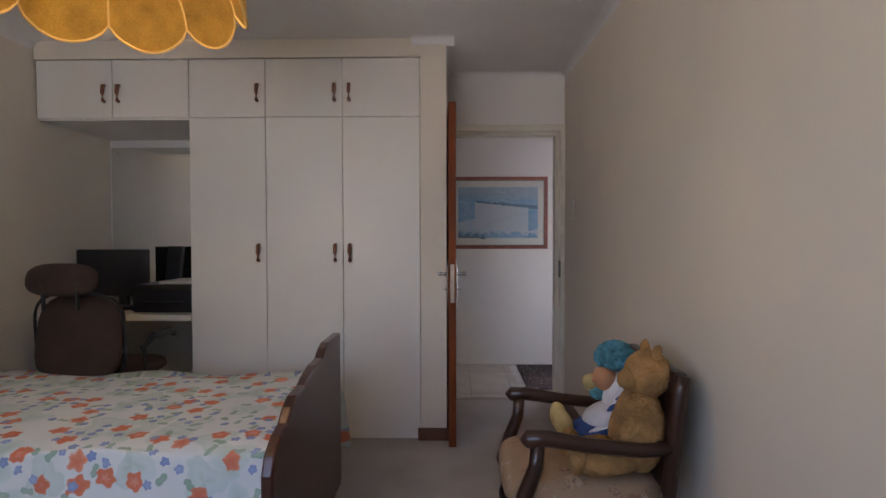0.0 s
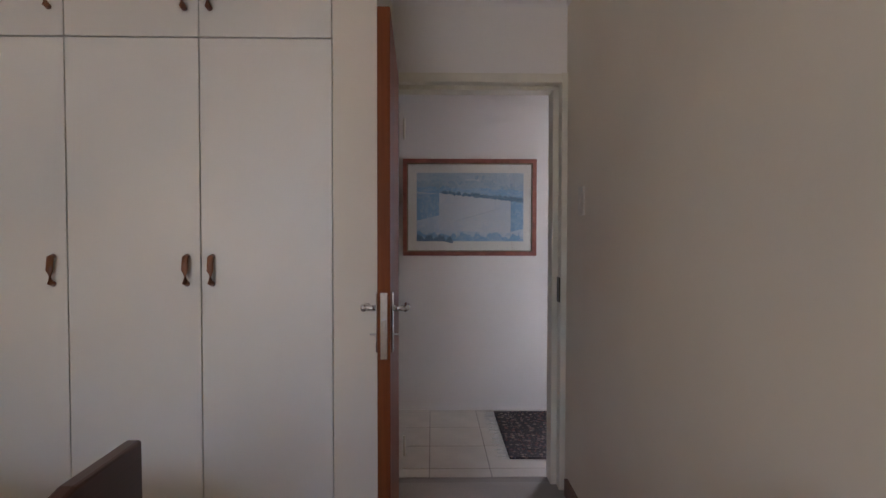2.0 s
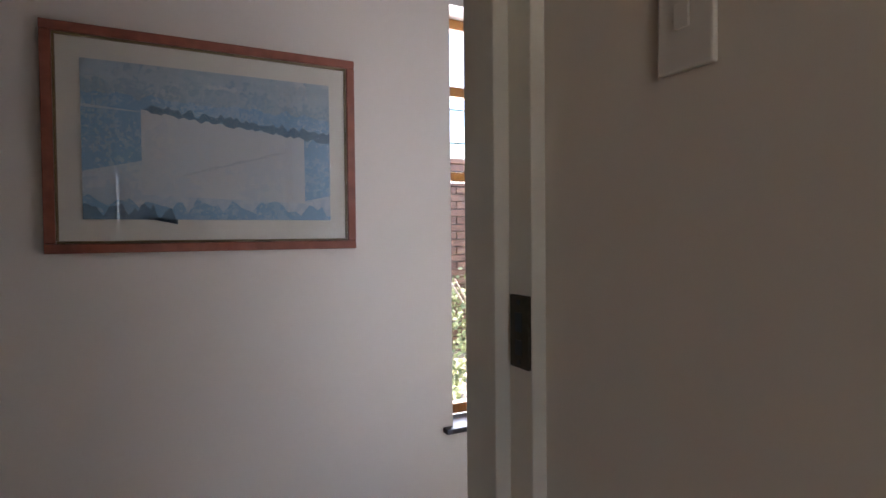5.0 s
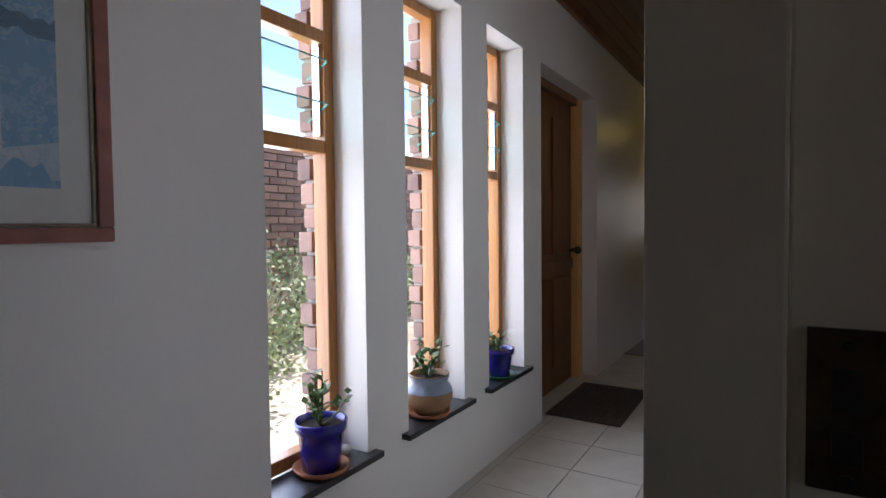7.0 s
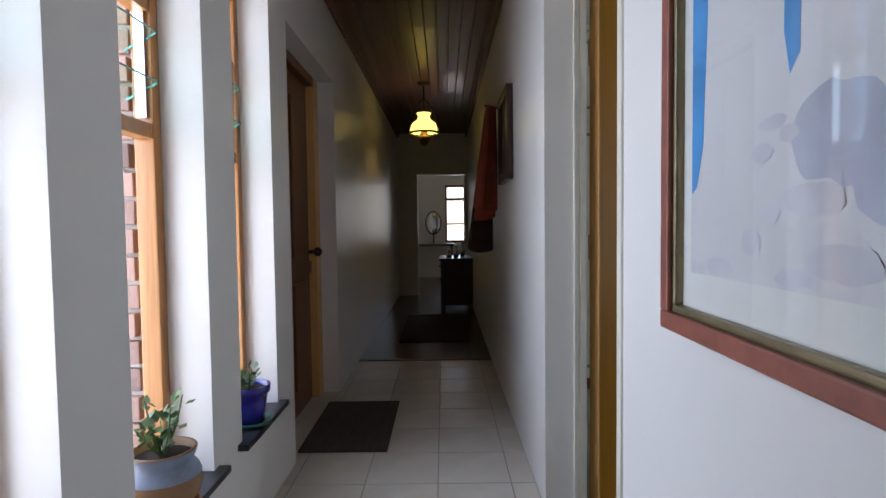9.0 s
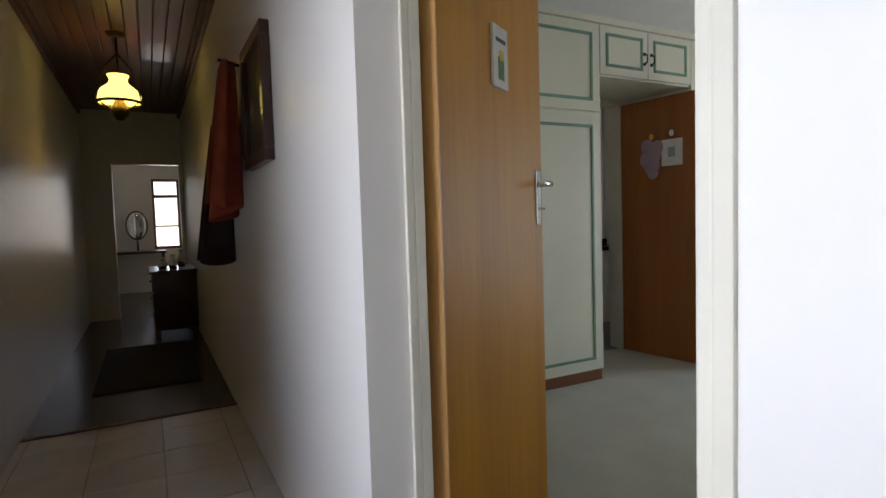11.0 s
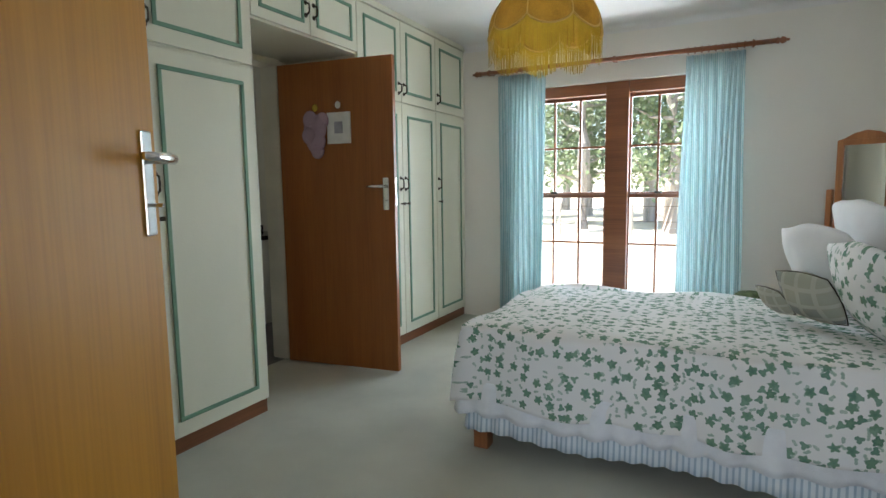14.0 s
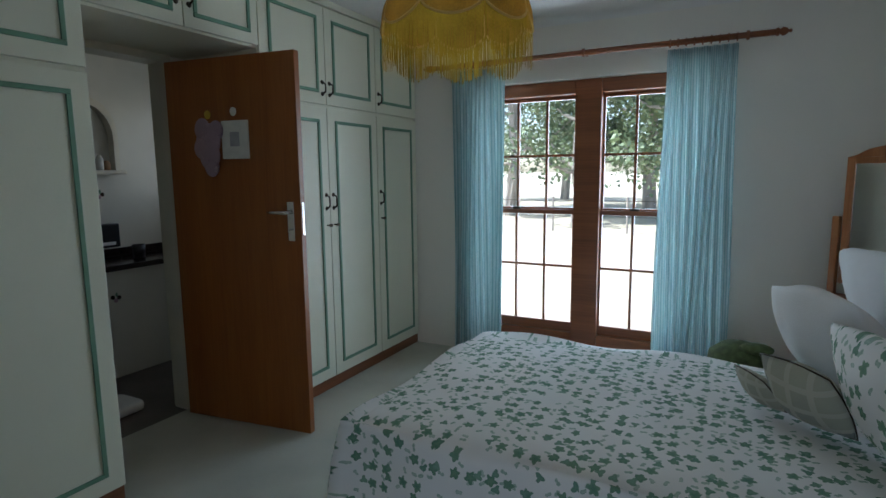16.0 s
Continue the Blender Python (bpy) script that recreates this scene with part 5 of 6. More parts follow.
part("mount", box(bmesh.new(), A0 + 0.038, S + 0.002, C0 + 0.038, A1 - 0.038, S + 0.012, C1 - 0.038), M["mount"], p2)
sheet2 = part("print", box(bmesh.new(), A0 + 0.10, S + 0.0124, C0 + 0.098, A1 - 0.073, S + 0.0145, C1 - 0.10), printed("watercolour_paper", (0.66, 0.65, 0.63), [(7, 0.5, 0.2, 0.4, [(0.58, 0.57, 0.58), (0.70, 0.68, 0.66)])], 0.8), p2, "pale watercolour")
cblue, cgrey, cpale = flat("watercolour_blue", (0.07, 0.30, 0.62)), flat("watercolour_grey", (0.47, 0.49, 0.56)), flat("watercolour_pale_grey", (0.595, 0.585, 0.60))


def blot(pts, col, k):
    y = S + 0.01455 + 0.00025 * k
    part("paint_area", slab(bmesh.new(), pts, "y", y, y + 0.0002), col, sheet2)


def blob(cx, cz, rx, rz, ph):
    return [(cx + rx * math.cos(a) * (1 + 0.25 * noise.noise(Vector((math.cos(a) * 1.6, math.sin(a) * 1.6, ph)))), cz + rz * math.sin(a) * (1 + 0.35 * noise.noise(Vector((math.cos(a) * 2, math.sin(a) * 2, ph + 9))))) for a in [k * 2 * math.pi / 26 for k in range(26)]]


blot([(1.738, 1.19), (1.740, 1.88), (1.700, 1.88), (1.692, 1.45), (1.703, 1.26), (1.722, 1.20)], cblue, 1)
blot([(1.483, 1.33), (1.500, 1.31), (1.512, 1.36), (1.510, 1.88), (1.480, 1.88)], cblue, 1)
blot(blob(1.425, 1.235, 0.075, 0.050, 1), cgrey, 1)
blot(blob(1.350, 1.190, 0.060, 0.050, 2), cgrey, 2)
blot(blob(1.27, 1.40, 0.07, 0.15, 3), cgrey, 3)
for k, (x, z, rx, rz) in enumerate(((1.574, 1.122, 0.022, 0.016), (1.652, 1.086, 0.035, 0.013), (1.41, 1.105, 0.055, 0.020), (1.458, 1.170, 0.05, 0.018), (1.55, 1.229, 0.020, 0.012), (1.53, 1.262, 0.026, 0.009), (1.533, 1.157, 0.018, 0.012), (1.30, 1.11, 0.05, 0.02), (1.50, 1.245, 0.018, 0.010), (1.49, 1.085, 0.030, 0.010), (1.22, 1.16, 0.04, 0.03))):
    blot(blob(x, z, rx, rz, 20 + k), cpale, 4)
g2 = bx("glass", (A0 + 0.042, S + 0.022, C0 + 0.042, A1 - 0.042, S + 0.0238, C1 - 0.042), M["pictureglass"], p2)
g2.visible_shadow = False

p3 = thing("dark_framed_picture", (4.25, 4.88, 1.40), "dark still life in a heavy brown frame", "picture")
frame_bars(p3, "y", 4.005, 4.50, 1.40, 1.93, S + 0.002, S + 0.040, 0.05, M["dark"])
part("print", box(bmesh.new(), 4.05, S + 0.002, 1.45, 4.45, S + 0.016, 1.88), M["oilpaint"], p3)

cl = thing("hanging_cloth", (4.78, 4.95, 1.2), "rust red cloth hanging from a wall hook", "cloth")


def drape(x0, x1, z0, z1, y, depth, f0, seed):
    def f(u, v):
        x = x0 + (x1 - x0) * (0.5 + (u - 0.5) * (0.45 + 0.55 * min(1, v * 2)))
        zz = z1 - (z1 - z0) * v + 0.05 * math.sin(u * 9 + seed) * v
        return (x, y + depth * (0.4 + 0.6 * v) * (0.5 + 0.5 * math.sin(u * f0 + seed)), zz)
    return grid(bmesh.new(), 40, 20, f)


thick(part("drape", drape(4.56, 5.0, 1.22, 1.95, S + 0.03, 0.15, 17, 0.3), M["redcloth"], cl, "rust red cloth", True), 0.008)
part("hook", rod(bmesh.new(), (4.78, S, 1.95), (4.78, S + 0.10, 1.97), 0.008), M["brass"], cl)
c2 = thing("dark_coat", (5.15, 4.95, 1.0), "dark brown coat hanging on the wall", "coat")
thick(part("drape", drape(4.95, 5.35, 0.98, 1.72, S + 0.03, 0.17, 13, 1.1), M["darkcloth"], c2, "dark brown cloth", True), 0.01)
part("hook", rod(bmesh.new(), (5.15, S, 1.72), (5.15, S + 0.10, 1.74), 0.008), M["brass"], c2)

# ---------------------------------------------------------------- hall floor things
rg = thing("oriental_rug", (1.08, 5.5, 0.0), "dark patterned oriental rug with fringed end", "rug")
part("field", box(bmesh.new(), 0.86, 5.22, 0.0065, 1.42, 5.80, 0.0125), M["rug"], rg, "patterned field")
for b in ((0.76, 5.10, 0.86, 5.93), (1.42, 5.10, 1.52, 5.93), (0.86, 5.10, 1.42, 5.22), (0.86, 5.80, 1.42, 5.93)):
    part("border", box(bmesh.new(), b[0], b[1], 0.0, b[2], b[3], 0.011, 0.002), M["rug"], rg, "dark patterned border")
bm = bmesh.new()
for k in range(60):
    y = 5.11 + k * 0.0138
    rod(bm, (0.76, y, 0.004), (0.70 + random.uniform(-0.02, 0.02), y + random.uniform(-0.02, 0.02), 0.003), 0.002, n=4)
part("fringe", bm, M["mount"], rg, "pale cotton fringe")
dm = bmesh.new()
box(dm, 3.64, 5.565, 0.0, 4.43, 6.02, 0.012, 0.005)
tagged(part("door_mat", dm, M["mat"]), "brown ribbed door mat on the tiles", "door mat")
runner = part("hall_runner", box(bmesh.new(), 6.3, 5.02, -0.004, 7.9, 5.72, 0.006, 0.002), M["rugplain"])
tagged(runner, "dark runner rug on the far hall floor", "rug")

ch = thing("chest_of_drawers", (8.7, 5.08, 0), "dark wooden chest against the hall wall", "chest")
part("body", box(bmesh.new(), 8.3, 4.88, 0.06, 9.1, 5.30, 0.66, 0.004), M["dark"], ch)
part("top", box(bmesh.new(), 8.27, 4.875, 0.661, 9.13, 5.33, 0.69, 0.006), M["dark"], ch)
for k in range(3):
    d = part("drawer", box(bmesh.new(), 8.33, 5.301, 0.09 + k * 0.19, 9.07, 5.312, 0.26 + k * 0.19, 0.004), M["dark"], ch)
    part("knob", ball(bmesh.new(), (8.7, 5.322, 0.175 + k * 0.19), 0.014, 6), M["brass"], d)
for x in (8.32, 9.04):
    for y in (4.89, 5.25):
        part("foot", box(bmesh.new(), x, y, -0.006, x + 0.05, y + 0.05, 0.06), M["dark"], ch)
for k, (x, y, h) in enumerate(((8.45, 5.1, 0.16), (8.6, 5.2, 0.10), (8.75, 5.0, 0.2), (8.9, 5.18, 0.13))):
    v = part("glass_ornament", lathe(bmesh.new(), [(0.0, 0.69), (0.035, 0.69), (0.045, 0.69 + h * 0.4), (0.02, 0.69 + h * 0.75), (0.03, 0.69 + h)], (x, y, 0), 14), M["chrome"], None, "", True)
    tagged(v, "small shiny ornament on the chest", "ornament", "ornaments on the chest")

# far room: window, oval mirror on a dresser
w6 = thing("window_6", (13.06, 5.0, 0.75), "narrow bright window of the far room", "window", kind="structure")
for b in ((4.78, 0.75, 4.82, 2.0), (5.18, 0.75, 5.22, 2.0), (4.82, 0.75, 5.18, 0.80), (4.82, 1.95, 5.18, 2.0), (4.82, 1.66, 5.18, 1.72), (4.82, 1.14, 5.18, 1.17)):
    part("frame", box(bmesh.new(), 13.03, b[0], b[1], 13.09, b[2], b[3], 0.003), M["frontdoor"], w6)
dr = thing("dressing_table", (12.6, 5.55, 0), "dark dressing table against the far wall", "dressing table")
part("top", box(bmesh.new(), 12.4, 5.05, 0.70, 12.98, 5.95, 0.74, 0.006), M["dark"], dr)
for x in (12.43, 12.92):
    for y in (5.08, 5.88):
        part("leg", box(bmesh.new(), x, y, -0.006, x + 0.04, y + 0.04, 0.70), M["dark"], dr)
om = thing("oval_mirror", (12.8, 5.5, 0.74), "oval swing mirror in a thin dark frame", "mirror")
bm = bmesh.new()
ball(bm, (12.80, 5.48, 1.18), (0.012, 0.175, 0.255), 14)
part("frame", bm, M["dark"], om, "", True)
bm = bmesh.new()
ball(bm, (12.789, 5.48, 1.18), (0.010, 0.15, 0.23), 14)
part("glass", bm, M["mirror"], om, "", True)
part("stand", rod(bmesh.new(), (12.80, 5.48, 0.74), (12.80, 5.48, 0.95), 0.02, 0.012), M["dark"], om)

# ---------------------------------------------------------------- pots on the sills


def sprig(bm, base, h, n, spread_r, size, seed):
    rnd = random.Random(seed)
    for k in range(n):
        a = rnd.uniform(0, 6.283)
        t = Vector((math.cos(a), math.sin(a), 0)) * spread_r * rnd.uniform(0.3, 1)
        tip = Vector(base) + t + Vector((0, 0, h * rnd.uniform(0.45, 1)))
        mid = (Vector(base) + tip) / 2 + t * 0.15
        tube(bm, [base, mid, tip], [0.004, 0.003, 0.002], 5)
        for j in range(9):
            p = Vector(base).lerp(tip, rnd.uniform(0.35, 1.0)) + Vector((rnd.uniform(-1, 1), rnd.uniform(-1, 1), rnd.uniform(-1, 1))) * size * 0.6
            d = Vector((rnd.uniform(-1, 1), rnd.uniform(-1, 1), rnd.uniform(0.1, 1))).normalized()
            s = d.cross(Vector((0, 0, 1))).normalized() * size * 0.38
            q = [bm.verts.new(v) for v in (p, p + d * size * 0.5 + s, p + d * size, p + d * size * 0.5 - s)]
            bm.faces.new(q)
    return bm


def pot(name, x, y, prof, body, label, saucer, seed, h, band=None, n=9):
    z = 0.38
    p = thing(name, (x, y, z), label, "plant pot", "pots on the window sills")
    part("saucer", lathe(bmesh.new(), [(0.0, z + 0.001), (0.082, z + 0.001), (0.092, z + 0.018), (0.084, z + 0.018), (0.078, z + 0.006), (0.0, z + 0.005)], (x, y, 0)), saucer, p, "", True)
    top = prof[-1]
    full = [(0.0, prof[0][1])] + prof + [(top[0] - 0.008, top[1]), (top[0] - 0.012, top[1] - 0.03)]
    part("pot", lathe(bmesh.new(), [(r, z + 0.007 + q) for r, q in full], (x, y, 0), 28), body, p, "", True)
    if band:
        part("glaze_band", lathe(bmesh.new(), [(r + 0.0015, z + 0.007 + q) for r, q in band], (x, y, 0), 28), M["potglaze"], p, "pale blue glazed neck", True)
    part("soil", lathe(bmesh.new(), [(0.0, z + top[1] - 0.012), (top[0] - 0.011, z + top[1] - 0.014)], (x, y, 0)), M["soil"], p)
    part("plant", sprig(bmesh.new(), (x, y, z + top[1] - 0.02), h, n, 0.09, 0.034, seed), M["leaf"], p, "small leafy succulent")


pot("blue_plant_pot", 1.735, 6.045, [(0.060, 0.0), (0.068, 0.07), (0.076, 0.125), (0.084, 0.127), (0.086, 0.158)], M["bluepot"], "cobalt blue glazed plant pot with a succulent", M["terracotta"], 3, 0.20)
pot("clay_plant_pot", 2.36, 6.035, [(0.055, 0.0), (0.088, 0.035), (0.098, 0.075), (0.088, 0.112), (0.074, 0.13), (0.086, 0.165)], M["clay"], "round tan clay pot with a blue glazed neck", M["terracotta"], 5, 0.17, [(0.095, 0.095), (0.088, 0.112), (0.074, 0.13), (0.086, 0.162)])
pot("blue_plant_pot", 3.03, 6.035, [(0.055, 0.0), (0.062, 0.07), (0.070, 0.115), (0.078, 0.117), (0.080, 0.145)], M["bluepot"], "small cobalt blue glazed pot with a plant", M["greensaucer"], 8, 0.10, n=6)
st = bmesh.new()
ball(st, (1.865, 6.06, 0.397), (0.026, 0.022, 0.017), 7)
tagged(part("pebble", st, M["mortar"], None, "", True), "small grey pebble on the window sill", "pebble")

# ---------------------------------------------------------------- bedroom wardrobes
WX = 4.652


def strip_panel(parent, y0, y1, z0, z1, inset=0.075, w=0.020):
    a0, a1, b0, b1 = y0 + inset, y1 - inset, z0 + inset, z1 - inset
    for b in ((a0, b0, a1, b0 + w), (a0, b1 - w, a1, b1), (a0, b0 + w, a0 + w, b1 - w), (a1 - w, b0 + w, a1, b1 - w)):
        part("green_moulding", box(bmesh.new(), WX - 0.008, b[0], b[1], WX - 0.0002, b[2], b[3], 0.003), M["green"], parent, "sage green moulding")


def bow(parent, y, z, h=0.085):
    for s in (-1, 1):
        part("rosette", lathe(bmesh.new(), [(0, 0), (0.014, 0), (0.010, 0.006), (0, 0.008)], (0, 0, 0), 10), M["brass"], parent).data.transform(Matrix.Translation((WX - 0.0, y, z + s * h / 2)) @ Matrix.Rotation(radians(-90), 4, "Y"))
    part("handle", tube(bmesh.new(), [(WX - 0.004, y, z - h / 2), (WX - 0.026, y, z - h / 2 + 0.012), (WX - 0.028, y, z), (WX - 0.026, y, z + h / 2 - 0.012), (WX - 0.004, y, z + h / 2)], 0.0055, 8), M["brass"], parent, "dark bronze bow handle", True)


def wardrobe(y0, y1, hinge_low, key, low=True):
    """One unit: y0 < y1; hinge_low: the handle is at the y1 end."""
    c = thing("wardrobe", (WX + 0.3, (y0 + y1) / 2, 0.08 if low else 2.1), "ivory built-in wardrobe with green moulding" if low else "ivory overhead cupboard with green moulding", "wardrobe", "built-in bedroom wardrobes")
    z0 = 0.08 if low else 2.085
    part("body", box(bmesh.new(), WX + 0.02, y0, z0, 5.25, y1, 2.43), M["robe"], c)
    zs = 1.83 if low else 2.085
    hy = y1 - 0.035 if hinge_low else y0 + 0.035
    d = part("upper_door", box(bmesh.new(), WX, y0 + 0.003, zs + 0.012, WX + 0.0195, y1 - 0.003, 2.425, 0.003), M["robe"], c)
    strip_panel(d, y0, y1, zs + 0.01, 2.43, 0.07 if low else 0.055)
    bow(d, hy, zs + 0.11 if low else zs + 0.15, 0.07)
    if low:
        d = part("lower_door", box(bmesh.new(), WX, y0 + 0.003, 0.082, WX + 0.0195, y1 - 0.003, 1.822, 0.003), M["robe"], c)
        strip_panel(d, y0, y1, 0.08, 1.825)
        bow(d, hy, 1.24)
        if key:
            part("key", rod(bmesh.new(), (WX - 0.03, hy, 1.09), (WX, hy, 1.09), 0.005, n=8), M["brass"], d)
            part("key_bow", box(bmesh.new(), WX - 0.033, hy - 0.014, 1.08, WX - 0.030, hy + 0.014, 1.10), M["brass"], d)


wardrobe(0.012, 0.566, True, True)
wardrobe(0.566, 1.112, True, True)
wardrobe(1.112, 1.655, False, True)
wardrobe(2.570, 3.199, True, True)
wardrobe(3.199, 3.83, False, False)
wardrobe(3.83, 4.46, True, False)
wardrobe(1.655, 2.112, True, False, False)
wardrobe(2.112, 2.570, False, False, False)
structure("trim_wardrobe_top", (WX - 0.012, 0.0, 2.431, 5.25, R, H1), M["robe"], "ivory bulkhead above the wardrobes")
structure("plinth_wardrobe_south", (WX + 0.02, 0.002, 0.0, WX + 0.06, 1.655, 0.079), M["plinth"], "red-brown plinth under the wardrobes")
structure("plinth_wardrobe_north", (WX + 0.02, 2.570, 0.0, WX + 0.06, R, 0.079), M["plinth"], "red-brown plinth under the wardrobes")
structure("trim_wardrobe_filler", (WX, 4.46, 0.08, 5.25, R, 2.43), M["robe"], "ivory filler panel beside the wardrobe")

# ---------------------------------------------------------------- bathroom seen through the opening
van = thing("vanity", (6.4, 2.0, 0), "tiled vanity with a dark granite top", "vanity")
part("front", box(bmesh.new(), 6.17, 0.62, -0.004, 6.61, 3.4, 0.76), M["walltile"], van)
part("top", box(bmesh.new(), 6.13, 0.62, 0.761, 6.615, 3.42, 0.80, 0.006), M["granite"], van)
part("splashback", box(bmesh.new(), 6.595, 0.62, 0.801, 6.618, 3.42, 0.86, 0.003), M["granite"], van)
nc = thing("arched_niche", (6.6, 1.35, 1.45), "cream arched wall niche with a small shelf", "niche")
arch = [(1.26, 1.46)] + [(1.49 - 0.23 * math.cos(a), 1.72 + 0.27 * math.sin(a)) for a in [k * math.pi / 16 for k in range(17)]] + [(1.72, 1.46)]
inner = [(1.49 + (u - 1.49) * 0.84, 1.46 + (v - 1.46) * 0.9) for u, v in arch]
bm = bmesh.new()
o = [(bm.verts.new((6.617, u, v)), bm.verts.new((6.55, u, v)), bm.verts.new((6.55, a, b)), bm.verts.new((6.617, a, b))) for (u, v), (a, b) in zip(arch, inner)]
for p, q in zip(o, o[1:]):
    for k in range(3):
        bm.faces.new((p[k], p[k + 1], q[k + 1], q[k]))
part("arch", bm, M["framepaint"], nc)
part("shelf", box(bmesh.new(), 6.53, 1.22, 1.43, 6.617, 1.76, 1.459, 0.006), M["framepaint"], nc)
for k, (y, h) in enumerate(((1.60, 0.06), (1.53, 0.05), (1.40, 0.11), (1.35, 0.07))):
    v = part("bottle", lathe(bmesh.new(), [(0.0, 1.46), (0.026, 1.46), (0.028, 1.46 + h * 0.7), (0.012, 1.46 + h)], (6.575, y, 0), 12), M["clay"] if k % 2 else M["sanitary"], None, "", True)
    tagged(v, "small toilet bottle on the niche shelf", "bottle", "bottles in the niche")
soap = thing("soap_dispenser", (6.57, 1.48, 0.90), "black wall dispenser above the vanity", "dispenser")
part("body", box(bmesh.new(), 6.50, 1.34, 0.88, 6.594, 1.60, 1.06, 0.012), M["black"], soap)
part("slot", box(bmesh.new(), 6.495, 1.38, 0.90, 6.499, 1.55, 0.925, 0.001), M["sanitary"], soap, "pale tissue in the slot")
cup = lathe(bmesh.new(), [(0.0, 0.801), (0.04, 0.801), (0.048, 0.90), (0.042, 0.90), (0.036, 0.81)], (6.35, 1.30, 0), 16)
tagged(part("tumbler", cup, M["black"], None, "", True), "dark tumbler on the vanity", "tumbler")
# a low rounded white object, not identified, added just past the opening
sc = part("bathroom_scale", cushion(bmesh.new(), (5.62, 2.02, 0.028), 0.14, 0.12, 0.032, p=5), M["sanitary"], None, "", True)
tagged(sc, "rounded white object on the bathroom floor", "scale")


def posy(x, y, z, s=0.035):
    d = thing("tile_flower", (x, y, z), "small painted flower on the wall tile", "tile decor", "painted tile flowers", "structure")
    for k, (a, b) in enumerate(((0, 0), (0.6, 0.7), (-0.7, 0.5))):
        part("flower", ball(bmesh.new(), (x, y + a * s, z + b * s), (0.003, s * 0.45, s * 0.45), 6), M["granite"] if k else M["mauve"], d)
    part("leaf", ball(bmesh.new(), (x, y - 0.2 * s, z + 1.1 * s), (0.003, s * 0.25, s * 0.5), 6), M["green"], d)


for y, z in ((1.75, 2.0), (1.40, 1.26), (1.50, 1.08)):
    posy(6.6185, y, z)
for y, z in ((1.62, 0.55), (1.80, 0.30)):
    posy(6.168, y, z)

# ---------------------------------------------------------------- curtains
rd = thing("curtain_rod", (3.3, 0.10, 2.19), "turned red-brown wooden curtain rod", "curtain rod")
part("pole", rod(bmesh.new(), (2.20, 0.10, 2.195), (4.44, 0.10, 2.195), 0.018, n=14), M["rodwood"], rd, "", True)
for x, s in ((2.20, -1), (4.44, 1)):
    prof = [(0.0, 0.0), (0.022, 0.0), (0.024, 0.012), (0.014, 0.02), (0.026, 0.035), (0.018, 0.055), (0.008, 0.062), (0.011, 0.075), (0.0, 0.082)]
    f = part("finial", lathe(bmesh.new(), prof, (0, 0, 0), 14), M["rodwood"], rd, "", True)
    f.data.transform(Matrix.Translation((x, 0.10, 2.195)) @ Matrix.Rotation(radians(90 * s), 4, "Y"))
for x in (2.34, 3.30, 4.36):
    part("bracket", rod(bmesh.new(), (x, 0.0, 2.195), (x, 0.10, 2.195), 0.010), M["rodwood"], rd)
    part("collar", rod(bmesh.new(), (x - 0.008, 0.10, 2.195), (x + 0.008, 0.10, 2.195), 0.027), M["rodwood"], rd)


def curtain(x0, x1, folds, seed):
    c = thing("curtain", ((x0 + x1) / 2, 0.10, 0.03), "blue and white striped cotton curtain", "curtain", "bedroom curtains")
    def f(u, v):
        z = 0.03 + 2.125 * v
        sp = 1.0 + 0.05 * (1 - v)
        x = (x0 + x1) / 2 + (u - 0.5) * (x1 - x0) * sp + 0.012 * math.sin(v * 4 + u * 9 + seed)
        ph = u * folds * 2 * math.pi + 0.7 * math.sin(u * 11 + seed) + 0.5 * (1 - v) * math.sin(u * 5 + seed * 2)
        dep = (0.028 + 0.014 * math.sin(u * 7 + seed)) * (0.55 + 0.45 * (1 - v)) if v < 0.96 else 0.014
        return (x, 0.105 + dep * math.sin(ph), z)
    wide = (x1 - x0) * 2.1
    ob = part("drop", grid(bmesh.new(), 150, 26, f, lambda u, v: (u * wide, v)), M["curtain"], c, "", True)
    thick(ob, 0.003)
    for k in range(9):
        x = x0 + 0.02 + (x1 - x0 - 0.04) * k / 8
        part("ring", lathe(bmesh.new(), [(0.026, -0.004), (0.026, 0.004), (0.020, 0.004), (0.020, -0.004), (0.026, -0.004)], (0, 0, 0), 14), M["rodwood"], c).data.transform(Matrix.Translation((x, 0.10, 2.193)) @ Matrix.Rotation(radians(90), 4, "Y"))


curtain(3.865, 4.265, 9, 1.0)
curtain(2.375, 2.785, 9, 4.0)

# ---------------------------------------------------------------- bedroom bed
b2 = thing("double_bed", (2.55, 1.9, 0), "bed with wooden legs against the wall", "bed")
part("base", box(bmesh.new(), 1.64, 1.36, 0.16, 3.46, 2.42, 0.34, 0.01), M["sheet"], b2)
part("mattress", box(bmesh.new(), 1.62, 1.33, 0.34, 3.48, 2.45, 0.555, 0.05), M["linen"], b2)
for x in (1.66, 3.44):
    for y in (1.40, 2.44):
        part("leg", box(bmesh.new(), x - 0.035, y - 0.035, 0.0, x + 0.035, y + 0.035, 0.30, 0.006), M["legwood"], b2)
part("headboard", slab(bmesh.new(), [(1.28, 0.0), (1.28, 0.86), (1.45, 0.93), (1.9, 0.97), (2.35, 0.93), (2.52, 0.86), (2.52, 0.0)], "x", 1.575, 1.612), M["mirrorwood"], b2)
q = part("quilt", spread(1.66, 3.49, 1.30, 2.47, 0.58, 0.30, 0.34, 0.01, 0.30, seed=5.0, wave=0.014, nx=140, ny=110), M["ivy"], None, smooth=True)
thick(q, 0.012)
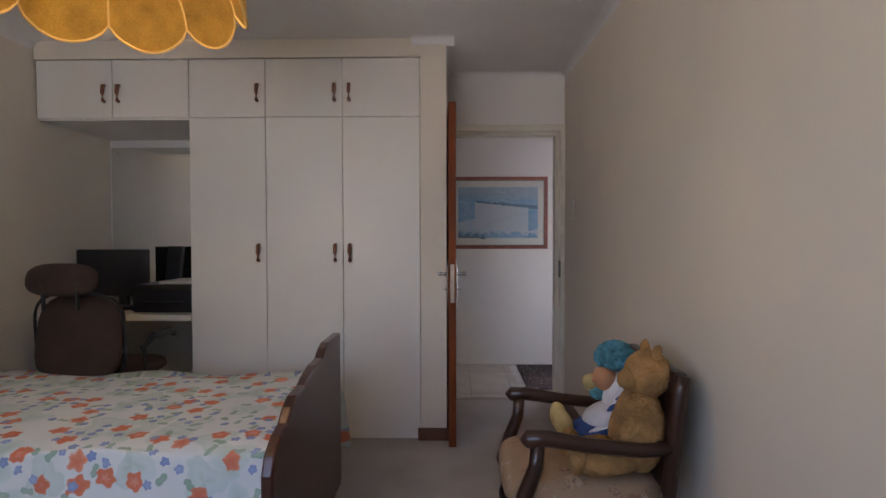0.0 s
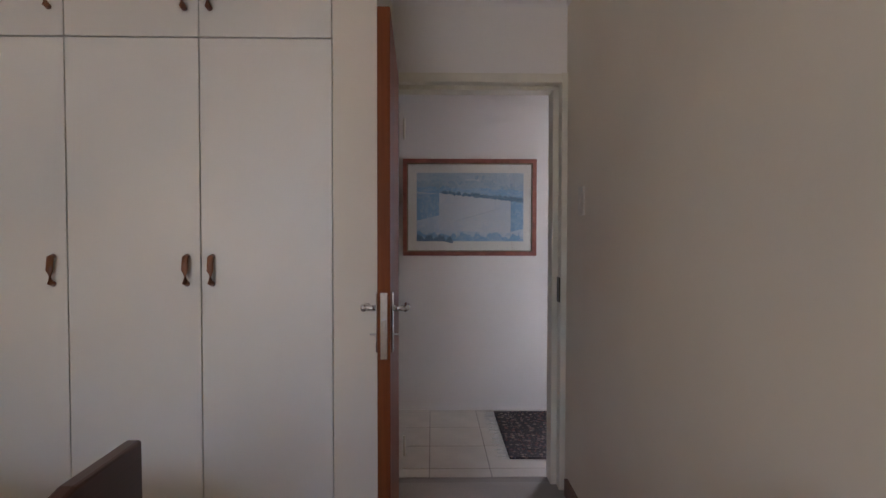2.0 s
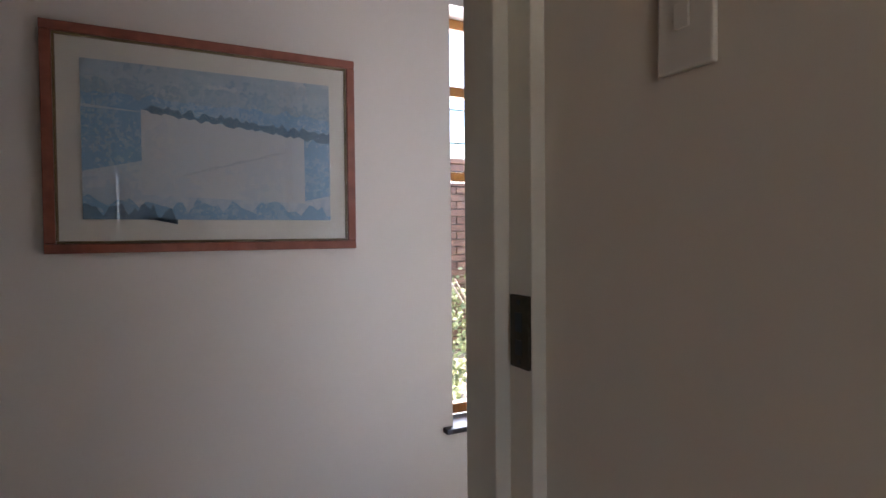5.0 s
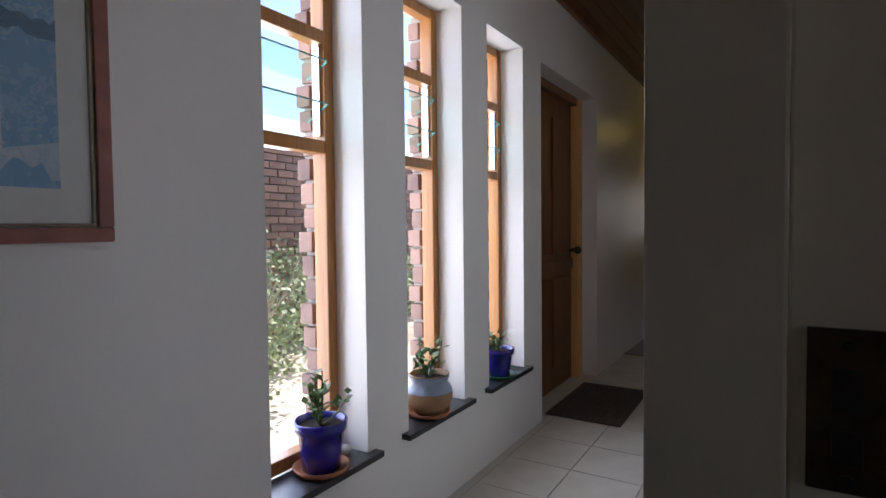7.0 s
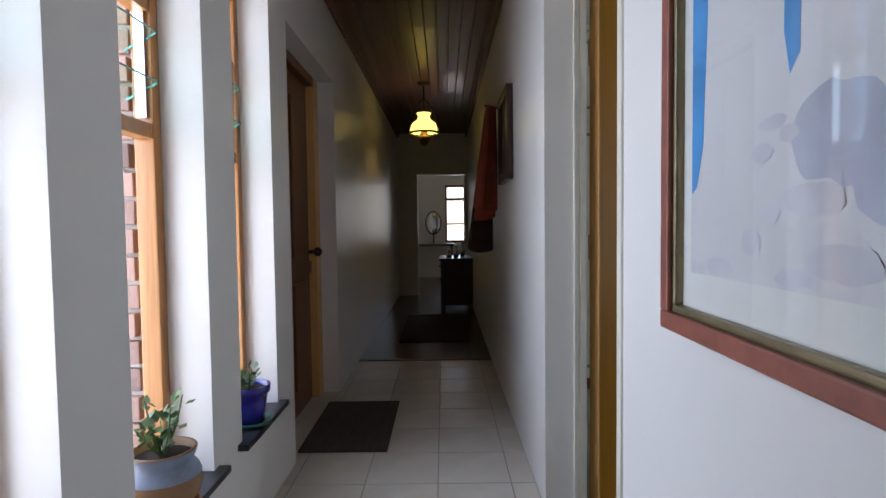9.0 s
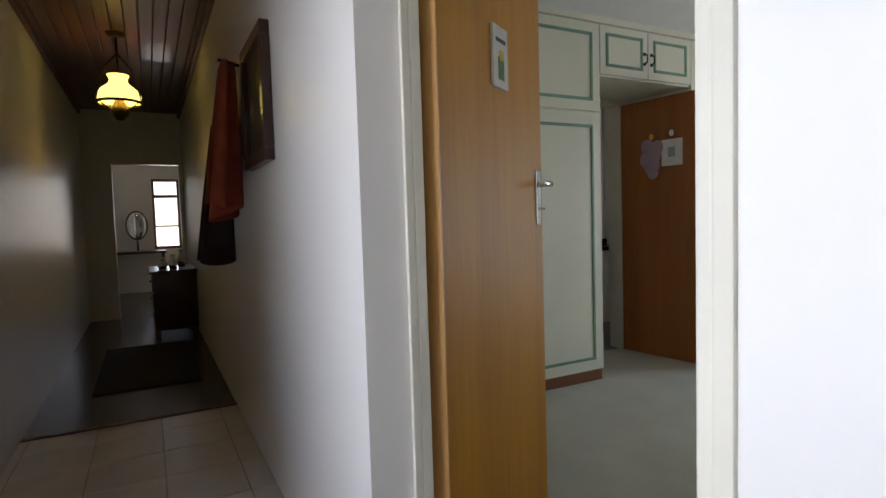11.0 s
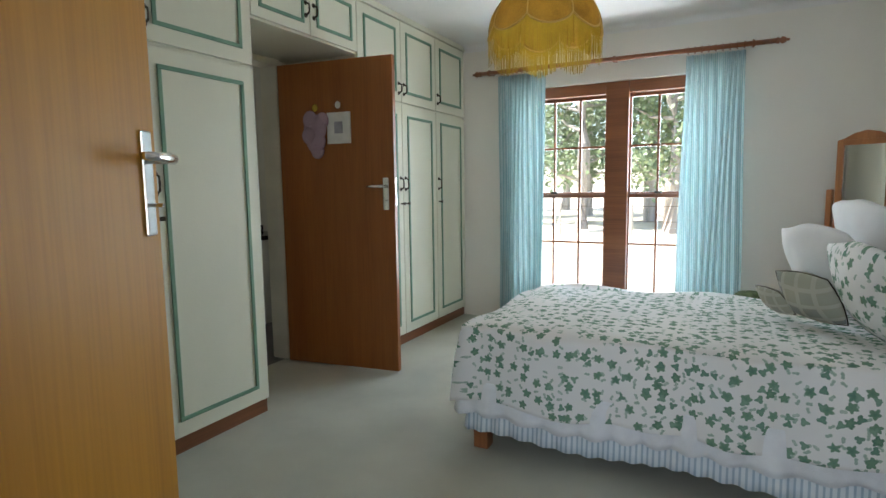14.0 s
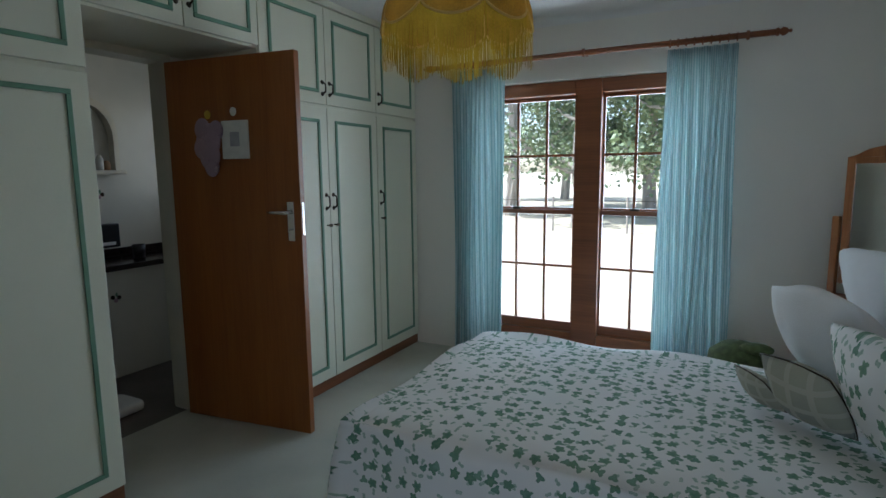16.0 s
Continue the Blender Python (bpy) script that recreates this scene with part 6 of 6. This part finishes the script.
tagged(q, "white quilt printed with green ivy leaves", "quilt")


def skirt(z0, z1, out, folds, material, name, label, amp):
    """A gathered band round the bed's near side, foot and far side."""
    path = [(1.68, 2.47 + out), (3.49 + out, 2.47 + out), (3.49 + out, 1.30 - out), (1.68, 1.30 - out)]
    seg = [(Vector(b) - Vector(a)).length for a, b in zip(path, path[1:])]
    tot = sum(seg)
    def at(s):
        for (a, b), ln in zip(zip(path, path[1:]), seg):
            if s <= ln or (a, b) == (path[-2], path[-1]):
                a, b = Vector(a), Vector(b)
                d = (b - a).normalized()
                return a.lerp(b, min(1, s / ln)), Vector((-d.y, d.x))
            s -= ln
    def f(u, v):
        p, nrm = at(u * tot)
        w = amp * (1 - v) * math.sin(u * tot * folds + 1.5 * math.sin(u * 31))
        p = p + nrm * (w + 0.02 * (1 - v))
        return (p.x, p.y, z0 + (z1 - z0) * v + 0.010 * (1 - v) * math.sin(u * 40))
    ob = part(name, grid(bmesh.new(), 520, 6, f, lambda u, v: (u * tot, v)), material, None, smooth=True)
    thick(ob, 0.003)
    return tagged(ob, label, "bed frill")


skirt(0.172, 0.33, 0.034, 46, M["frill"], "lace_frill", "white gathered lace frill under the quilt", 0.020)
skirt(0.085, 0.30, 0.006, 70, M["valance"], "bed_valance", "blue and white striped gathered bed valance", 0.010)


def pillow(name, c, sx, sy, sz, turn, material, label, piping=None, p=2.6):
    bm = bmesh.new()
    vs = bmesh.ops.create_uvsphere(bm, u_segments=40, v_segments=22, radius=1)["verts"]
    for v in vs:
        x, y, z = v.co
        k = max(abs(x), abs(y)) / max(1e-6, math.hypot(x, y))
        e = 1 + 0.26 * (1 / max(k, 0.7) - 1) * 2.2 * (1 - abs(z))
        v.co = Vector((x * e * sx, y * e * sy, z * sz * (1 - 0.25 * (x * x + y * y))))
        v.co += v.co.normalized() * 0.012 * noise.noise(v.co * 9 + Vector(c) * 3)
    lay = bm.loops.layers.uv.verify()
    for fc2 in bm.faces:
        for lp in fc2.loops:
            lp[lay].uv = (lp.vert.co.x, lp.vert.co.y)
    m = Matrix.Translation(c) @ turn
    bmesh.ops.transform(bm, matrix=m, verts=vs)
    ob = part(name, bm, material, None, smooth=True)
    return tagged(ob, label, "pillow", "pillows on the bed")


def piping_of(ob, c, sx, sy, turn):
    """A dark cord round a cushion's edge, with a small knot at each corner."""
    m = Matrix.Translation(c) @ turn
    pts = []
    for k in range(49):
        a = k * math.pi / 24
        x, y = math.cos(a), math.sin(a)
        w = max(abs(x), abs(y))
        e = 1 + 0.26 * (1 / max(w, 0.7) - 1) * 2.2
        pts.append(m @ Vector((x * e * sx * 1.02, y * e * sy * 1.02, 0)))
    part("piping", tube(bmesh.new(), pts, 0.0028, 6), M["brass"], ob, "dark cord piping", True)


RY = lambda a: Matrix.Rotation(radians(a), 4, "Y")
RZ = lambda a: Matrix.Rotation(radians(a), 4, "Z")
pillow("pillow", (1.92, 2.14, 0.77), 0.23, 0.30, 0.11, RZ(14) @ RY(-62), M["ivy"], "large ivy print pillow leaning on the headboard")
pillow("pillow", (1.81, 1.44, 0.90), 0.25, 0.27, 0.11, RZ(18) @ RY(-62), M["linen"], "white frilled pillow leaning on the headboard")
pillow("pillow", (2.03, 1.66, 0.82), 0.225, 0.215, 0.12, RZ(34) @ RY(-58), M["linen"], "white satin pillow leaning on the others")


def small_cushion(c, sx, sy, sz, turn, material, label):
    piping_of(pillow("cushion", c, sx, sy, sz, turn, material, label), c, sx, sy, turn)


small_cushion((2.13, 1.95, 0.72), 0.13, 0.14, 0.065, RZ(42) @ RY(-58), M["patch"], "grey-green patchwork cushion with dark piping")
small_cushion((2.25, 1.82, 0.675), 0.075, 0.095, 0.040, RZ(30) @ RY(-52), M["sachet"], "small pale patchwork cushion with dark piping")

ns = thing("bedside_table", (1.74, 0.4, 0), "small wooden dressing chest in the corner", "chest")
part("body", box(bmesh.new(), 1.60, 0.16, 0.05, 1.88, 0.62, 0.66, 0.004), M["mirrorwood"], ns)
part("top", box(bmesh.new(), 1.58, 0.14, 0.661, 1.90, 0.64, 0.69, 0.006), M["mirrorwood"], ns)
for k in range(2):
    d = part("drawer", box(bmesh.new(), 1.62, 0.621, 0.08 + k * 0.29, 1.86, 0.632, 0.35 + k * 0.29, 0.004), M["mirrorwood"], ns)
    part("knob", ball(bmesh.new(), (1.74, 0.645, 0.215 + k * 0.29), 0.013, 6), M["brass"], d)
part("foot_frame", box(bmesh.new(), 1.62, 0.18, 0.0, 1.86, 0.60, 0.049), M["mirrorwood"], ns)
vm = thing("swing_mirror", (1.78, 0.36, 0.69), "wooden swing mirror with a curved top", "mirror")
tm = Matrix.Translation((1.695, 0.38, 0.0)) @ RZ(-33)
outer = [(-0.16, 0.80), (-0.16, 1.475), (-0.125, 1.485), (-0.07, 1.515), (0.0, 1.53), (0.07, 1.515), (0.125, 1.485), (0.16, 1.475), (0.16, 0.80)]
bm = slab(bmesh.new(), outer, "y", -0.014, 0.010)
bmesh.ops.transform(bm, matrix=tm, verts=bm.verts)
part("frame", bm, M["mirrorwood"], vm)
part("glass", box(bmesh.new(), -0.12, 0.0105, 0.84, 0.12, 0.014, 1.44, turn=tm), M["mirror"], vm, "clear mirror glass")
frb = []
for b in ((-0.16, 0.80, -0.12, 1.475), (0.12, 0.80, 0.16, 1.475), (-0.12, 0.80, 0.12, 0.84), (-0.12, 1.44, 0.12, 1.475)):
    part("frame_bar", box(bmesh.new(), b[0], 0.0102, b[1], b[2], 0.022, b[3], 0.004, tm), M["mirrorwood"], vm)
for x in (-0.195, 0.195):
    part("post", box(bmesh.new(), x - 0.018, -0.018, 0.69, x + 0.018, 0.018, 1.16, 0.006, tm), M["mirrorwood"], vm)
part("foot", box(bmesh.new(), -0.21, -0.06, 0.6905, 0.21, 0.06, 0.73, 0.008, tm), M["mirrorwood"], vm)
bs = thing("green_basket", (2.32, 0.75, 0), "round green woven stool beside the bed", "basket")
part("body", lathe(bmesh.new(), [(0.0, 0.0), (0.15, 0.0), (0.17, 0.25), (0.14, 0.46), (0.08, 0.51), (0.0, 0.525)], (2.30, 0.72, 0), 22), M["greencloth"], bs, "", True)
part("bow", ball(bmesh.new(), (2.22, 0.80, 0.515), (0.08, 0.05, 0.03), 8), M["greencloth"], bs, "", True)

# ---------------------------------------------------------------- outside
bm = bmesh.new()
bmesh.ops.create_grid(bm, x_segments=60, y_segments=60, size=600)
for v in bm.verts:
    v.co.z = -0.16
tagged(part("ground", bm, M["grass"]), "bright dry pale grass and sand", "", "", "structure")
# unseen roof; the overhang is added to block direct sun at the windows
rf = thing("roof", (4, 3, 2.7), "plain unseen roof, its eaves added to keep the sun out", "roof", kind="structure")
part("slab", box(bmesh.new(), -3.3, -0.9, 2.72, 13.8, 6.95, 2.84), M["roof"], rf)
part("fascia", box(bmesh.new(), -3.3, 6.95, 2.66, 13.8, 6.99, 2.86), M["fascia"], rf, "white fascia board")
part("fascia", box(bmesh.new(), -3.3, -0.94, 2.66, 13.8, -0.9, 2.86), M["fascia"], rf, "white fascia board")

# courtyard wall of klinker brick opposite the hall windows
cw = thing("courtyard_wall", (6.8, 9.6, -0.16), "weathered klinker brick courtyard wall", "brick wall", kind="structure")
part("core", box(bmesh.new(), 1.0, 9.62, -0.16, 16.0, 9.82, 2.0), M["mortar"], cw)
part("coping", box(bmesh.new(), 1.0, 9.56, 2.0, 16.0, 9.86, 2.06, 0.01), M["brick"], cw)
bmj = bmesh.new()
brick_me = None
count = 0
for row in range(25):
    z = -0.15 + row * 0.086
    for k in range(64):
        x = 1.0 + k * 0.235 + (0.117 if row % 2 else 0)
        if x > 15.7:
            continue
        if 3.6 < x < 7.6 and row >= 8 and count < 290:
            if brick_me is None:
                b0 = part("brick", box(bmesh.new(), 0, 0, 0, 0.222, 0.07, 0.073, 0.006), M["brick"], cw)
                brick_me = b0.data
            else:
                b0 = new("brick", brick_me)
                b0.parent = cw
                b0.matrix_parent_inverse = cw.matrix_basis.inverted()
            b0.location = (x, 9.56 + random.uniform(-0.006, 0.006), z)
            count += 1
        else:
            box(bmj, x, 9.56, z, x + 0.222, 9.63, z + 0.073)
tagged(part("brickwork", bmj, M["brick"], cw), kind="stuff")


def shrub(x, y, r, h, n, seed):
    rnd = random.Random(seed)
    s = thing("shrub", (x, y, -0.16), "sunlit flowering shrub in the courtyard", "shrub", "courtyard shrubs")
    bm = bmesh.new()
    for k in range(7):
        a = rnd.uniform(0, 6.283)
        tube(bm, [(x, y, -0.16), (x + r * 0.3 * math.cos(a), y + r * 0.3 * math.sin(a), h * 0.4), (x + r * 0.7 * math.cos(a), y + r * 0.7 * math.sin(a), h * 0.8)], [0.02, 0.014, 0.006], 5)
    part("stem", bm, M["bark"], s)
    vs, fs = [], []
    for k in range(n):
        d = Vector((rnd.gauss(0, 1), rnd.gauss(0, 1), rnd.gauss(0, 1))).normalized() * rnd.uniform(0.5, 1) * (1 + 0.3 * noise.noise(Vector((k * 0.01, seed, 0))))
        p = Vector((x + d.x * r, y + d.y * r, -0.1 + h * 0.5 + d.z * h * 0.5))
        u = Vector((rnd.gauss(0, 1), rnd.gauss(0, 1), rnd.gauss(0, 1))).normalized() * 0.05
        w = u.cross(Vector((rnd.gauss(0, 1), rnd.gauss(0, 1), 1))).normalized() * 0.022
        i = len(vs)
        vs += [p, p + u * 0.5 + w, p + u, p + u * 0.5 - w]
        fs.append((i, i + 1, i + 2, i + 3))
    me = bpy.data.meshes.new("leaves")
    me.from_pydata(vs, [], fs)
    me.materials.append(M["shrub"])
    ob = new("leaves", me)
    ob.parent = s
    ob.matrix_parent_inverse = s.matrix_basis.inverted()


for k, (x, y, r, h) in enumerate(((3.1, 8.2, 0.6, 1.0), (4.0, 8.9, 0.6, 1.2), (4.9, 8.8, 0.7, 1.1), (5.9, 9.0, 0.6, 1.0), (2.0, 7.5, 0.35, 0.5), (6.8, 8.9, 0.7, 1.15), (2.6, 9.0, 0.6, 1.1))):
    shrub(x, y, r, h, 1300, k)


def tree(x, y, h, r, seed, leaves=6500, lean=0.0):
    rnd = random.Random(seed)
    t = thing("tree", (x, y, -0.16), "tall grey-barked tree with an airy green crown", "tree", "trees beyond the lawn")
    bm = bmesh.new()
    pts = [Vector((x, y, -0.3))]
    for k in range(1, 7):
        pts.append(Vector((x + lean * k + rnd.uniform(-0.12, 0.12), y + rnd.uniform(-0.12, 0.12), h * k / 6)))
    tube(bm, pts, [0.26, 0.22, 0.19, 0.16, 0.12, 0.08, 0.03], 9)
    tips = []
    for k in range(20):
        s = rnd.uniform(0.16, 0.97)
        p = pts[int(s * 6)].lerp(pts[min(6, int(s * 6) + 1)], s * 6 % 1)
        a, ln = rnd.uniform(0, 6.283), r * rnd.uniform(0.5, 1.0) * (1.15 - 0.5 * s)
        e = p + Vector((math.cos(a) * ln, math.sin(a) * ln, ln * rnd.uniform(0.1, 0.6)))
        m = p.lerp(e, 0.5) + Vector((0, 0, -0.1 * ln))
        tube(bm, [p, m, e], [0.07, 0.045, 0.015], 6)
        tips += [e, m.lerp(e, 0.5), m]
    part("trunk", bm, M["bark"], t)
    vs, fs = [], []
    for k in range(leaves):
        c = tips[rnd.randrange(len(tips))]
        d = Vector((rnd.gauss(0, 0.36), rnd.gauss(0, 0.36), rnd.gauss(0, 0.26))) * r * 0.42
        p = c + d
        u = Vector((rnd.gauss(0, 1), rnd.gauss(0, 1), rnd.gauss(0, 0.7))).normalized() * 0.17
        w = u.cross(Vector((rnd.gauss(0, 1), rnd.gauss(0, 1), 1))).normalized() * 0.06
        i = len(vs)
        vs += [p, p + u * 0.5 + w, p + u, p + u * 0.5 - w]
        fs.append((i, i + 1, i + 2, i + 3))
    me = bpy.data.meshes.new("crown")
    me.from_pydata(vs, [], fs)
    me.materials.append(M["treeleaf"])
    ob = new("crown", me)
    ob.parent = t
    ob.matrix_parent_inverse = t.matrix_basis.inverted()


for k, (x, y, h, r) in enumerate(((3.9, -12, 7.0, 2.4), (6.6, -13, 7.5, 2.6), (5.0, -17, 9, 3.0), (9.5, -15, 8, 2.8), (2.2, -16, 8, 2.8), (8.2, -21, 10, 3.2), (12.5, -20, 9, 3.2), (4.2, -25, 10, 3.4), (0.5, -22, 9, 3.2), (10.8, -27, 11, 3.6), (15.5, -26, 10, 3.4), (6.8, -31, 11, 3.8))):
    tree(x, y, h, r, 40 + k, lean=0.03 * (k % 3 - 1))
fc = thing("fence", (6, -11, -0.16), "thin post and wire garden fence", "fence")
for k in range(10):
    x = -1 + k * 1.9
    part("post", rod(bmesh.new(), (x, -10.5, -0.2), (x, -10.5, 0.75), 0.03, n=8), M["bark"], fc)
for z in (0.25, 0.65):
    part("wire", rod(bmesh.new(), (-1, -10.5, z), (16.1, -10.5, z), 0.006, n=5), M["brass"], fc)

# ---------------------------------------------------------------- hall floor tiles
tile_me = None
TX, TY = 0.333, 0.325
for i in range(-4, 17):
    for j in range(-1, 4):
        x0, y0 = 3.297 - 8 * TX + (i - 1) * TX, 4.980 + j * TY
        x1, y1 = x0 + TX, y0 + TY
        a0, a1, b0, b1 = max(x0, -1.3), min(x1, 5.528), max(y0, S), min(y1, N)
        if a1 - a0 < 0.02 or b1 - b0 < 0.02:
            continue
        whole = abs(a1 - a0 - TX) < 1e-4 and abs(b1 - b0 - TY) < 1e-4
        if whole and tile_me:
            t = new("tile", tile_me)
            t.parent = floor_hall
        else:
            t = part("tile", box(bmesh.new(), 0.0025, 0.0025, -0.0035, a1 - a0 - 0.0025, b1 - b0 - 0.0025, 0.0, 0.0012), M["tile"], floor_hall)
            if whole:
                tile_me = t.data
        t.location = (a0, b0, 0.0)
# the front door's recess floor
tagged(bx("trim_recess_floor", (3.545, N, -0.0038, 4.68, 6.26, -0.0005), M["tile"]), "cream tiled step at the front door", "", "", "structure")
